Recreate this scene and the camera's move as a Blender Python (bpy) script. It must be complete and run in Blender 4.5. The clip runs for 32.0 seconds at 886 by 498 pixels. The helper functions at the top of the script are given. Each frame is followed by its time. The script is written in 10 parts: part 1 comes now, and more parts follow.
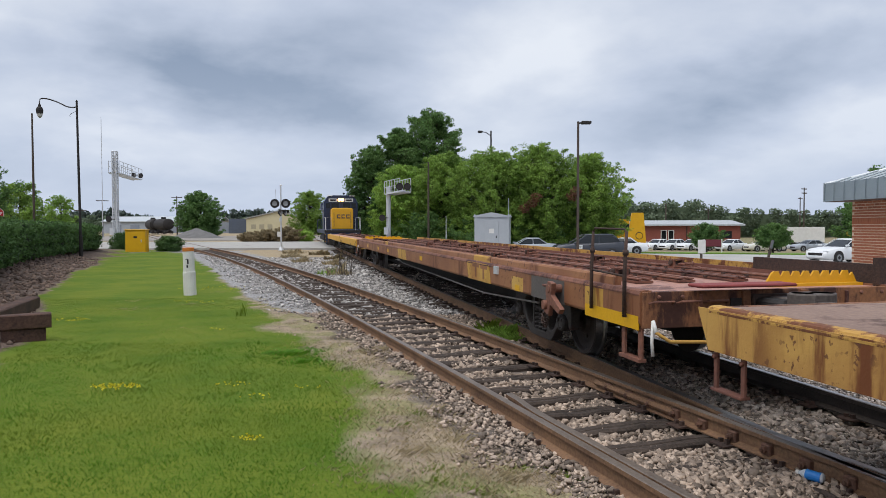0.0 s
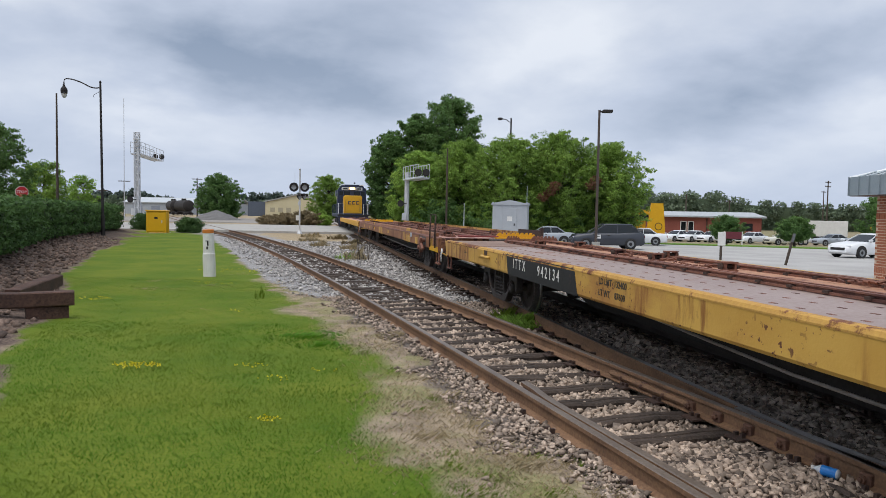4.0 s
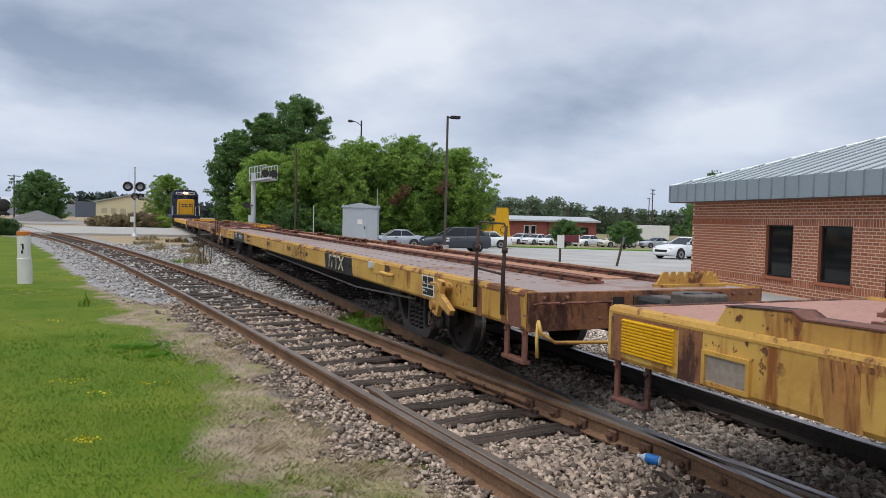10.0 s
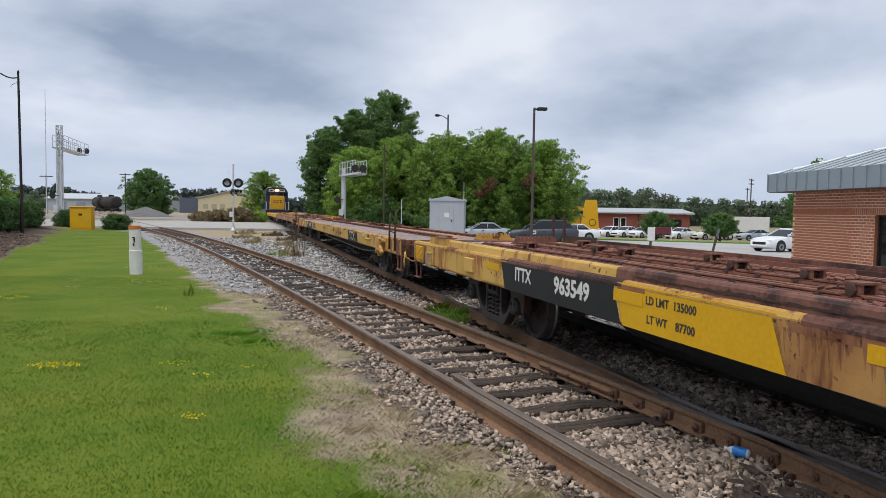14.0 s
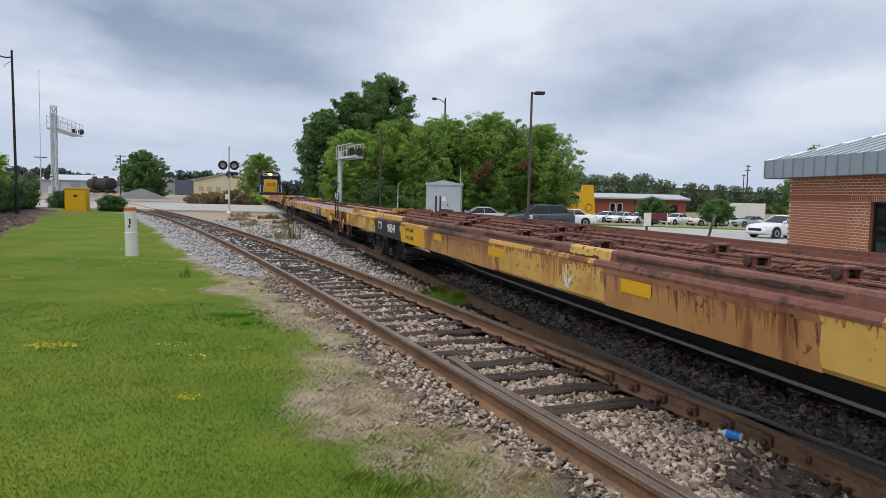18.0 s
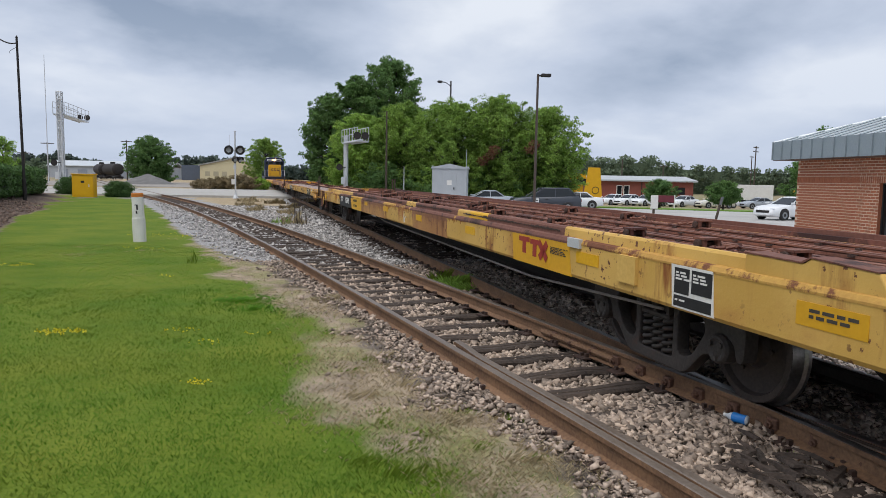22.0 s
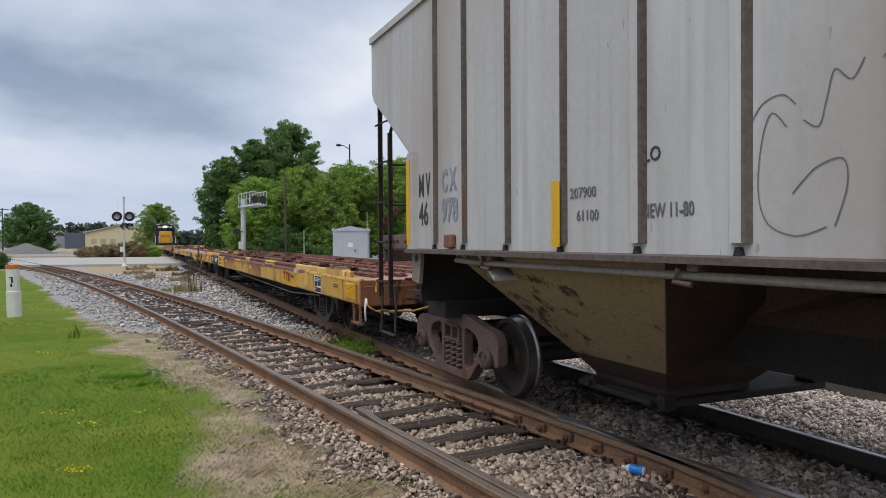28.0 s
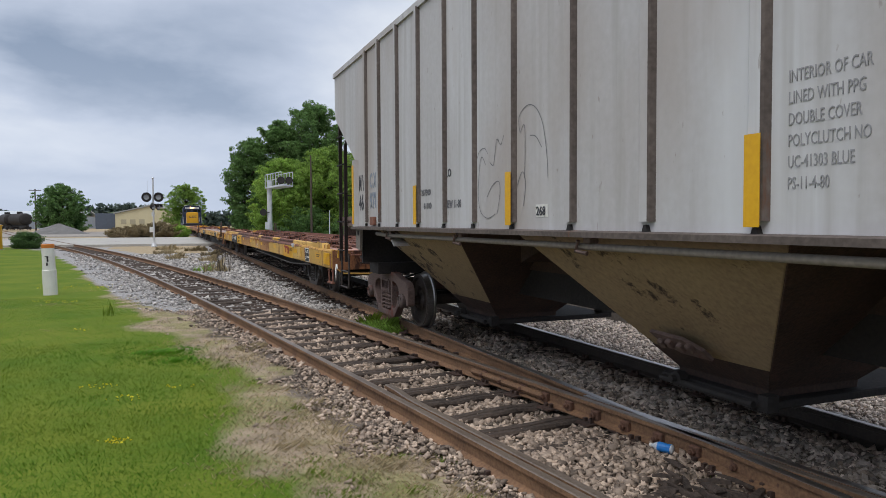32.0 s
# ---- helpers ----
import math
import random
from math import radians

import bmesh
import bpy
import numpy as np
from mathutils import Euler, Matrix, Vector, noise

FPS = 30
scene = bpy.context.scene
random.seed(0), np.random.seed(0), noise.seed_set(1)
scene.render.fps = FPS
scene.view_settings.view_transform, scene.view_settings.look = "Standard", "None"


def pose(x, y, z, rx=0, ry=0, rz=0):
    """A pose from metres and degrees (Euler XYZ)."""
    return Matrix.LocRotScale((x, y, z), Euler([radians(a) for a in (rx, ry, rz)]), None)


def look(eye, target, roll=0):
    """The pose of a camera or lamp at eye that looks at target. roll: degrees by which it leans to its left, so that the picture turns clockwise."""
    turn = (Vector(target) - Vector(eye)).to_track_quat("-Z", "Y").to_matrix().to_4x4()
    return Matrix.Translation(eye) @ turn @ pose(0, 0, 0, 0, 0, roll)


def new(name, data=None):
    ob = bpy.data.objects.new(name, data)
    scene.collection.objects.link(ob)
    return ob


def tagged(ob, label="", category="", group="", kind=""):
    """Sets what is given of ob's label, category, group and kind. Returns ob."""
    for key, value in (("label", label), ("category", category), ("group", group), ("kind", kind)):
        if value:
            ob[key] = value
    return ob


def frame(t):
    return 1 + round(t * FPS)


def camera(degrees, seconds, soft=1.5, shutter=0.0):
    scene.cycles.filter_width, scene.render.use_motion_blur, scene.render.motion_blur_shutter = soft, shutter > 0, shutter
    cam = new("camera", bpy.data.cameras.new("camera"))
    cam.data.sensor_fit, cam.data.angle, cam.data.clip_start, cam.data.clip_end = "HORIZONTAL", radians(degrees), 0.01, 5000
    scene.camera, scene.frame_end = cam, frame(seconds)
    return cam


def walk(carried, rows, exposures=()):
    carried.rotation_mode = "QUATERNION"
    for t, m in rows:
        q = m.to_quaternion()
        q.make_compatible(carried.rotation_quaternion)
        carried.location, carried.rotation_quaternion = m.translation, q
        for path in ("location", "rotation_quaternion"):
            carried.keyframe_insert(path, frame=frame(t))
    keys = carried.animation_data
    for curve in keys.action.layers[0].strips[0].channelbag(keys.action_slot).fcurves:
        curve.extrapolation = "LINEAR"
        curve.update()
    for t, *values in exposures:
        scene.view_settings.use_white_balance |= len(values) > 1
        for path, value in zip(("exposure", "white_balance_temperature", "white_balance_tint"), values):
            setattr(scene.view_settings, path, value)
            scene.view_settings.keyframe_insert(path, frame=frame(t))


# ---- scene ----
cam = camera(64.52, 32.0, 0.55)
PATH = [
    (0, (0.000, 0.000, 1.665), (0.0017, 1.9990, 1.6024), -0.15),
    (0.5, (-0.003, 0.007, 1.666), (0.0123, 2.0058, 1.5929), 0.24),
    (1, (-0.016, 0.002, 1.666), (-0.0246, 2.0008, 1.5876), 0.60),
    (1.5, (-0.024, -0.007, 1.667), (-0.0524, 1.9913, 1.5790), 0.65),
    (2, (-0.028, -0.010, 1.668), (-0.0626, 1.9876, 1.5711), 1.08),
    (2.5, (-0.026, -0.008, 1.666), (-0.0529, 1.9893, 1.5647), 1.22),
    (3, (-0.025, -0.002, 1.662), (-0.0496, 1.9946, 1.5579), 0.80),
    (3.5, (-0.017, -0.010, 1.667), (-0.0651, 1.9863, 1.5634), 0.99),
    (5.5, (-0.007, -0.027, 1.674), (-0.0451, 1.9708, 1.5803), 0.97),
    (6, (-0.019, -0.030, 1.673), (-0.0600, 1.9662, 1.5486), 1.17),
    (6.5, (-0.019, -0.027, 1.672), (-0.0677, 1.9679, 1.5413), 1.42),
    (7, (-0.023, -0.024, 1.676), (-0.0811, 1.9704, 1.5430), 1.87),
    (7.5, (0.003, -0.014, 1.685), (-0.0632, 1.9813, 1.5614), 1.12),
    (8, (0.060, 0.035, 1.660), (0.1917, 2.0298, 1.5946), -0.82),
    (8.5, (0.079, 0.068, 1.679), (0.4897, 2.0251, 1.6309), -0.13),
    (9, (0.067, 0.095, 1.660), (0.5280, 2.0400, 1.6125), 0.50),
    (9.5, (0.062, 0.097, 1.657), (0.5035, 2.0466, 1.5947), 2.39),
    (10, (0.059, 0.081, 1.665), (0.4315, 2.0443, 1.5812), 1.37),
    (10.5, (0.039, 0.066, 1.667), (0.3982, 2.0316, 1.5776), 0.90),
    (11, (0.063, 0.055, 1.670), (0.4223, 2.0202, 1.5821), 1.50),
    (11.5, (0.066, 0.048, 1.707), (0.3692, 2.0247, 1.7018), 0.49),
    (12, (0.145, -0.014, 1.671), (0.4078, 1.9684, 1.6814), 1.21),
    (12.5, (0.123, -0.046, 1.654), (0.3564, 1.9393, 1.6076), -1.08),
    (13, (0.108, -0.066, 1.642), (0.3178, 1.9224, 1.5857), -1.17),
    (13.5, (0.106, -0.052, 1.641), (0.2848, 1.9376, 1.5513), 0.62),
    (14, (0.079, -0.042, 1.641), (0.2063, 1.9510, 1.5333), 0.94),
    (14.5, (0.081, -0.043, 1.642), (0.1721, 1.9522, 1.5299), 0.76),
    (16.5, (0.085, -0.031, 1.642), (0.1826, 1.9630, 1.5183), 0.09),
    (17, (0.067, -0.022, 1.633), (0.1662, 1.9708, 1.4981), 0.51),
    (17.5, (0.060, -0.022, 1.630), (0.1815, 1.9694, 1.4918), 0.74),
    (18, (0.069, -0.043, 1.630), (0.2082, 1.9461, 1.4777), 1.36),
    (18.5, (0.078, -0.033, 1.640), (0.2745, 1.9511, 1.4811), 1.06),
    (19, (0.082, -0.032, 1.639), (0.3356, 1.9465, 1.4966), 0.60),
    (19.5, (0.063, -0.005, 1.640), (0.3042, 1.9735, 1.4735), 1.62),
    (20, (0.070, -0.030, 1.635), (0.2981, 1.9498, 1.4697), 1.83),
    (20.5, (0.067, -0.035, 1.637), (0.2786, 1.9463, 1.4635), 1.74),
    (21, (0.078, -0.038, 1.636), (0.2680, 1.9459, 1.4724), 1.44),
    (21.5, (0.059, -0.049, 1.636), (0.2114, 1.9361, 1.4505), 0.74),
    (22, (0.073, -0.054, 1.645), (0.1946, 1.9325, 1.4457), 1.01),
    (22.5, (0.070, -0.049, 1.638), (0.1974, 1.9367, 1.4354), 1.17),
    (23, (0.062, -0.050, 1.635), (0.1478, 1.9394, 1.4449), 1.06),
    (23.5, (0.071, -0.054, 1.637), (0.1421, 1.9373, 1.4635), 0.82),
    (24, (0.065, -0.063, 1.636), (0.1546, 1.9268, 1.4591), 0.94),
    (24.5, (0.058, -0.055, 1.639), (0.1314, 1.9357, 1.4621), 1.12),
    (25, (0.076, -0.047, 1.637), (0.1334, 1.9440, 1.4582), 0.59),
    (25.5, (0.080, -0.048, 1.636), (0.1873, 1.9441, 1.5028), 0.82),
    (26, (0.110, -0.011, 1.657), (0.2674, 1.9801, 1.5540), -1.00),
    (26.5, (0.127, 0.011, 1.661), (0.5234, 1.9714, 1.6534), 1.88),
    (28.5, (0.112, -0.084, 1.675), (0.4815, 1.8809, 1.6455), -1.10),
    (29, (0.111, -0.091, 1.680), (0.4589, 1.8789, 1.6684), -1.63),
    (29.5, (0.104, -0.097, 1.684), (0.4551, 1.8724, 1.6733), -1.25),
    (30, (0.106, -0.104, 1.693), (0.4525, 1.8653, 1.6901), -1.17),
    (30.5, (0.096, -0.098, 1.687), (0.4330, 1.8737, 1.6618), -0.91),
    (31, (0.090, -0.101, 1.678), (0.4191, 1.8718, 1.6414), -0.54),
    (31.5, (0.084, -0.100, 1.674), (0.4334, 1.8689, 1.6245), -0.42),
    (32, (0.068, -0.098, 1.655), (0.3942, 1.8731, 1.5755), -0.29),
]
walk(cam, [(t, look(eye, target, roll)) for t, eye, target, roll in PATH])

# ---- world, sun, exposure ----
scene.view_settings.exposure = 0.45
world = bpy.data.worlds.new("overcast_sky")
scene.world = world
world.use_nodes = True


CLOUDS = [
    (-0.36, 0.235, 0.40, 0.13, 12, -0.30), (-0.16, 0.17, 0.22, 0.07, 20, -0.16), (-0.62, 0.30, 0.25, 0.10, 0, 0.20), (-0.46, 0.13, 0.40, 0.07, 4, 0.24),
    (-0.30, 0.06, 0.45, 0.05, 0, -0.08), (0.08, 0.20, 0.24, 0.14, -30, 0.26), (0.22, 0.30, 0.36, 0.14, 0, 0.18), (0.38, 0.165, 0.20, 0.09, -8, -0.20),
    (0.62, 0.14, 0.24, 0.12, -15, 0.30), (0.55, 0.30, 0.40, 0.08, 0, 0.12), (0.30, 0.06, 0.35, 0.06, 0, 0.22), (0.90, 0.24, 0.25, 0.12, 0, 0.10),
]


def build_sky():
    nt = world.node_tree
    nt.nodes.clear()
    out = nt.nodes.new("ShaderNodeOutputWorld")
    bg = nt.nodes.new("ShaderNodeBackground")
    sky = nt.nodes.new("ShaderNodeTexSky")
    sky.sky_type = "NISHITA"
    sky.sun_disc = False
    sky.sun_elevation = radians(67)
    sky.sun_rotation = radians(225)
    dim = nt.nodes.new("ShaderNodeVectorMath")
    dim.operation = "SCALE"
    dim.inputs["Scale"].default_value = 0.06
    nt.links.new(sky.outputs[0], dim.inputs[0])
    tc = nt.nodes.new("ShaderNodeTexCoord")
    sep = nt.nodes.new("ShaderNodeSeparateXYZ")
    nt.links.new(tc.outputs["Generated"], sep.inputs[0])
    # cloud layer seen in perspective: direction divided by its height
    up = nt.nodes.new("ShaderNodeMath")
    up.operation = "MAXIMUM"
    up.inputs[1].default_value = 0.0
    nt.links.new(sep.outputs["Z"], up.inputs[0])
    add = nt.nodes.new("ShaderNodeMath")
    add.inputs[1].default_value = 0.30
    nt.links.new(up.outputs[0], add.inputs[0])
    dv = nt.nodes.new("ShaderNodeVectorMath")
    dv.operation = "DIVIDE"
    nt.links.new(tc.outputs["Generated"], dv.inputs[0])
    nt.links.new(add.outputs[0], dv.inputs[1])
    mp = nt.nodes.new("ShaderNodeMapping")
    mp.inputs["Scale"].default_value = (1.0, 1.0, 0.3)
    mp.inputs["Rotation"].default_value = (0, 0, radians(-24))
    mp.inputs["Location"].default_value = (0.9, 0.35, 0)
    nt.links.new(dv.outputs[0], mp.inputs[0])
    def noise_tex(scale, detail, rough, warp):
        n = nt.nodes.new("ShaderNodeTexNoise")
        n.inputs["Scale"].default_value = scale
        n.inputs["Detail"].default_value = detail
        n.inputs["Roughness"].default_value = rough
        n.inputs["Distortion"].default_value = warp
        nt.links.new(mp.outputs[0], n.inputs["Vector"])
        return n

    n1 = noise_tex(1.7, 7, 0.52, 0.2)
    n2 = noise_tex(5.5, 4, 0.5, 0.0)
    # ragged direction for the large cloud masses
    jag = nt.nodes.new("ShaderNodeVectorMath")
    jag.operation = "MULTIPLY_ADD"
    jag.inputs[1].default_value = (0.16, 0.16, 0.12)
    soft = noise_tex(3.0, 5, 0.55, 0.0)
    nt.links.new(soft.outputs["Color"], jag.inputs[0])
    nt.links.new(tc.outputs["Generated"], jag.inputs[2])

    def math_node(op, a, b):
        n = nt.nodes.new("ShaderNodeMath")
        n.operation = op
        for sock, v in zip(n.inputs, (a, b)):
            if isinstance(v, float):
                sock.default_value = v
            else:
                nt.links.new(v, sock)
        return n.outputs[0]

    fac = math_node("ADD", math_node("MULTIPLY", n1.outputs["Fac"], 0.62), math_node("MULTIPLY", n2.outputs["Fac"], 0.10))
    # darker bellies and brighter openings of the overcast: across, height, width, depth, tilt, strength
    for u, w, ru, rw, tilt, k in CLOUDS:
        d = Vector((u, 1.0, w)).normalized()
        c = nt.nodes.new("ShaderNodeMapping")
        c.vector_type = "TEXTURE"
        c.inputs["Location"].default_value = (d.x + 0.08, d.y + 0.08, d.z + 0.06)
        c.inputs["Rotation"].default_value = (0, radians(tilt), -math.atan2(d.x, d.y))
        c.inputs["Scale"].default_value = (ru, 1.2, rw)
        nt.links.new(jag.outputs[0], c.inputs[0])
        g = nt.nodes.new("ShaderNodeTexGradient")
        g.gradient_type = "QUADRATIC_SPHERE"
        nt.links.new(c.outputs[0], g.inputs[0])
        fac = math_node("ADD", fac, math_node("MULTIPLY", g.outputs["Fac"], k))
    ramp = nt.nodes.new("ShaderNodeValToRGB")
    els = ramp.color_ramp.elements
    els[0].position, els[0].color = 0.12, (0.29, 0.37, 0.51, 1)
    els[1].position, els[1].color = 0.58, (0.90, 0.95, 1.04, 1)
    e = els.new(0.36)
    e.color = (0.60, 0.675, 0.825, 1)
    nt.links.new(fac, ramp.inputs[0])
    mix = nt.nodes.new("ShaderNodeMix")
    mix.data_type = "RGBA"
    mix.inputs["Factor"].default_value = 0.9
    nt.links.new(dim.outputs[0], mix.inputs["A"])
    nt.links.new(ramp.outputs[0], mix.inputs["B"])
    # brighter veil near the horizon
    haze = nt.nodes.new("ShaderNodeMapRange")
    haze.inputs["From Min"].default_value = 0.0
    haze.inputs["From Max"].default_value = 0.24
    haze.inputs["To Min"].default_value = 0.7
    haze.inputs["To Max"].default_value = 0.0
    nt.links.new(up.outputs[0], haze.inputs["Value"])
    mix2 = nt.nodes.new("ShaderNodeMix")
    mix2.data_type = "RGBA"
    nt.links.new(haze.outputs[0], mix2.inputs["Factor"])
    nt.links.new(mix.outputs["Result"], mix2.inputs["A"])
    mix2.inputs["B"].default_value = (0.60, 0.685, 0.85, 1)
    nt.links.new(mix2.outputs["Result"], bg.inputs["Color"])
    bg.inputs["Strength"].default_value = 0.70
    nt.links.new(bg.outputs[0], out.inputs[0])


build_sky()
sun_data = bpy.data.lights.new("sun", "SUN")
sun_data.energy = 1.85
sun_data.angle = radians(60)
sun_data.color = (1.0, 0.975, 0.95)
sun = new("sun", sun_data)
sun.matrix_world = look((-15, -3, 50), (0, 12, 0))

# ---- materials ----
MATS = {}


def mat(name, c1, c2=None, rough=0.75, metal=0.0, scale=3.0, fine=40.0, bump=0.25, rust=None, streak=1.0, island=0.0, spec=0.4):
    """Two-scale mottled surface; rust = (colour, threshold, scale) adds patches, stretched downwards by streak."""
    if name in MATS:
        return MATS[name]
    if c2 is None:
        c2 = tuple(v * 0.72 for v in c1)
    m = bpy.data.materials.new(name)
    m.use_nodes = True
    nt = m.node_tree
    L = nt.links.new
    bsdf = nt.nodes["Principled BSDF"]
    bsdf.inputs["Roughness"].default_value = rough
    bsdf.inputs["Metallic"].default_value = metal
    bsdf.inputs["Specular IOR Level"].default_value = spec
    tc = nt.nodes.new("ShaderNodeTexCoord")
    info = nt.nodes.new("ShaderNodeObjectInfo")
    off = nt.nodes.new("ShaderNodeVectorMath")
    off.operation = "MULTIPLY_ADD"
    off.inputs[1].default_value = (1, 1, 1)
    sc = nt.nodes.new("ShaderNodeMath")
    sc.operation = "MULTIPLY"
    sc.inputs[1].default_value = 37.0
    L(info.outputs["Random"], sc.inputs[0])
    L(tc.outputs["Object"], off.inputs[0])
    L(sc.outputs[0], off.inputs[2])
    n1 = nt.nodes.new("ShaderNodeTexNoise")
    n1.inputs["Scale"].default_value = scale
    n1.inputs["Detail"].default_value = 5
    n2 = nt.nodes.new("ShaderNodeTexNoise")
    n2.inputs["Scale"].default_value = fine
    n2.inputs["Detail"].default_value = 4
    L(off.outputs[0], n1.inputs["Vector"])
    L(off.outputs[0], n2.inputs["Vector"])
    avg = nt.nodes.new("ShaderNodeMath")
    avg.operation = "MULTIPLY_ADD"
    avg.inputs[1].default_value = 0.55
    L(n2.outputs["Fac"], avg.inputs[0])
    half = nt.nodes.new("ShaderNodeMath")
    half.operation = "MULTIPLY"
    half.inputs[1].default_value = 0.45
    L(n1.outputs["Fac"], half.inputs[0])
    L(half.outputs[0], avg.inputs[2])
    ramp = nt.nodes.new("ShaderNodeValToRGB")
    ramp.color_ramp.elements[0].position = 0.32
    ramp.color_ramp.elements[1].position = 0.68
    ramp.color_ramp.elements[0].color = (*c2, 1)
    ramp.color_ramp.elements[1].color = (*c1, 1)
    L(avg.outputs[0], ramp.inputs[0])
    col = ramp.outputs[0]
    if island:
        geo = nt.nodes.new("ShaderNodeNewGeometry")
        hsv = nt.nodes.new("ShaderNodeHueSaturation")
        mr = nt.nodes.new("ShaderNodeMapRange")
        mr.inputs["To Min"].default_value = 1 - island
        mr.inputs["To Max"].default_value = 1 + island
        L(geo.outputs["Random Per Island"], mr.inputs["Value"])
        L(mr.outputs[0], hsv.inputs["Value"])
        L(col, hsv.inputs["Color"])
        col = hsv.outputs[0]
    if rust:
        rc, th, rs = rust
        mp = nt.nodes.new("ShaderNodeMapping")
        mp.inputs["Scale"].default_value = (1, 1, 1 / streak)
        L(off.outputs[0], mp.inputs[0])
        n3 = nt.nodes.new("ShaderNodeTexNoise")
        n3.inputs["Scale"].default_value = rs
        n3.inputs["Detail"].default_value = 8
        n3.inputs["Roughness"].default_value = 0.72
        L(mp.outputs[0], n3.inputs["Vector"])
        r3 = nt.nodes.new("ShaderNodeValToRGB")
        r3.color_ramp.elements[0].position = th
        r3.color_ramp.elements[1].position = min(th + 0.075, 1.0)
        n4 = nt.nodes.new("ShaderNodeTexNoise")
        n4.inputs["Scale"].default_value = rs * 0.12
        L(off.outputs[0], n4.inputs["Vector"])
        ad = nt.nodes.new("ShaderNodeMath")
        ad.operation = "MULTIPLY_ADD"
        ad.inputs[1].default_value = 0.55
        L(n4.outputs["Fac"], ad.inputs[0])
        sb = nt.nodes.new("ShaderNodeMath")
        sb.operation = "SUBTRACT"
        sb.inputs[1].default_value = 0.275
        L(n3.outputs["Fac"], sb.inputs[0])
        L(sb.outputs[0], ad.inputs[2])
        L(ad.outputs[0], r3.inputs[0])
        rr = nt.nodes.new("ShaderNodeMix")
        rr.data_type = "RGBA"
        rr.inputs["A"].default_value = (*rc, 1)
        rr.inputs["B"].default_value = (rc[0] * 0.5, rc[1] * 0.42, rc[2] * 0.4, 1)
        L(n2.outputs["Fac"], rr.inputs["Factor"])
        mx = nt.nodes.new("ShaderNodeMix")
        mx.data_type = "RGBA"
        L(r3.outputs[0], mx.inputs["Factor"])
        L(col, mx.inputs["A"])
        L(rr.outputs["Result"], mx.inputs["B"])
        col = mx.outputs["Result"]
    L(col, bsdf.inputs["Base Color"])
    if bump:
        b = nt.nodes.new("ShaderNodeBump")
        b.inputs["Strength"].default_value = bump
        b.inputs["Distance"].default_value = 0.02
        L(avg.outputs[0], b.inputs["Height"])
        L(b.outputs[0], bsdf.inputs["Normal"])
    MATS[name] = m
    return m


def side_paint(name, c1, c2, wash, speck=0.60, drip=0.5):
    """Sun-faded sill paint: broad washes of rust stain, drips running down, and small rust specks."""
    m = bpy.data.materials.new(name)
    m.use_nodes = True
    nt = m.node_tree
    L = nt.links.new
    bsdf = nt.nodes["Principled BSDF"]
    bsdf.inputs["Roughness"].default_value = 0.6
    bsdf.inputs["Specular IOR Level"].default_value = 0.35
    tc = nt.nodes.new("ShaderNodeTexCoord")

    def tex(scale, detail, stretch=(1, 1, 1), rough=0.55):
        mp = nt.nodes.new("ShaderNodeMapping")
        mp.inputs["Scale"].default_value = stretch
        L(tc.outputs["Object"], mp.inputs[0])
        n = nt.nodes.new("ShaderNodeTexNoise")
        n.inputs["Scale"].default_value, n.inputs["Detail"].default_value, n.inputs["Roughness"].default_value = scale, detail, rough
        L(mp.outputs[0], n.inputs["Vector"])
        return n.outputs["Fac"]

    def band(f, lo, hi, top=1.0):
        r = nt.nodes.new("ShaderNodeMapRange")
        r.interpolation_type = "SMOOTHSTEP"
        for k, v in (("From Min", lo), ("From Max", hi), ("To Min", 0.0), ("To Max", top)):
            r.inputs[k].default_value = v
        L(f, r.inputs["Value"])
        return r.outputs["Result"]

    def over(a, b, f):
        x = nt.nodes.new("ShaderNodeMix")
        x.data_type = "RGBA"
        for sock, v in ((x.inputs["A"], a), (x.inputs["B"], b)):
            if isinstance(v, tuple):
                sock.default_value = (*v, 1)
            else:
                L(v, sock)
        L(f, x.inputs["Factor"])
        return x.outputs["Result"]

    def times(a, b):
        x = nt.nodes.new("ShaderNodeMath")
        x.operation = "MULTIPLY"
        L(a, x.inputs[0])
        L(b, x.inputs[1])
        return x.outputs[0]

    fine = tex(38, 5)
    col = over(c2, c1, band(tex(0.9, 6), 0.35, 0.62))
    col = over(col, wash, band(tex(0.55, 7, (1, 1, 1.6), 0.62), 0.50, 0.70, 0.75))
    # drips: narrow along the car, long downwards, gathered in some stretches only
    drips = times(band(tex(5.5, 5, (1, 1, 0.16), 0.6), drip, drip + 0.16), band(tex(0.8, 3, (1, 1, 0.3)), 0.46, 0.60))
    col = over(col, (wash[0] * 0.62, wash[1] * 0.5, wash[2] * 0.45), drips)
    patches = times(band(tex(2.6, 9, (1, 1, 1), 0.72), 0.56, 0.62), band(tex(0.45, 3), 0.55, 0.66))
    col = over(col, (0.17, 0.065, 0.03), patches)
    col = over(col, (0.13, 0.05, 0.025), times(band(tex(17, 3), speck, speck + 0.05), band(tex(1.3, 3), 0.45, 0.6)))
    L(col, bsdf.inputs["Base Color"])
    bp = nt.nodes.new("ShaderNodeBump")
    bp.inputs["Strength"].default_value, bp.inputs["Distance"].default_value = 0.15, 0.015
    L(fine, bp.inputs["Height"])
    L(bp.outputs[0], bsdf.inputs["Normal"])
    MATS[name] = m
    return m


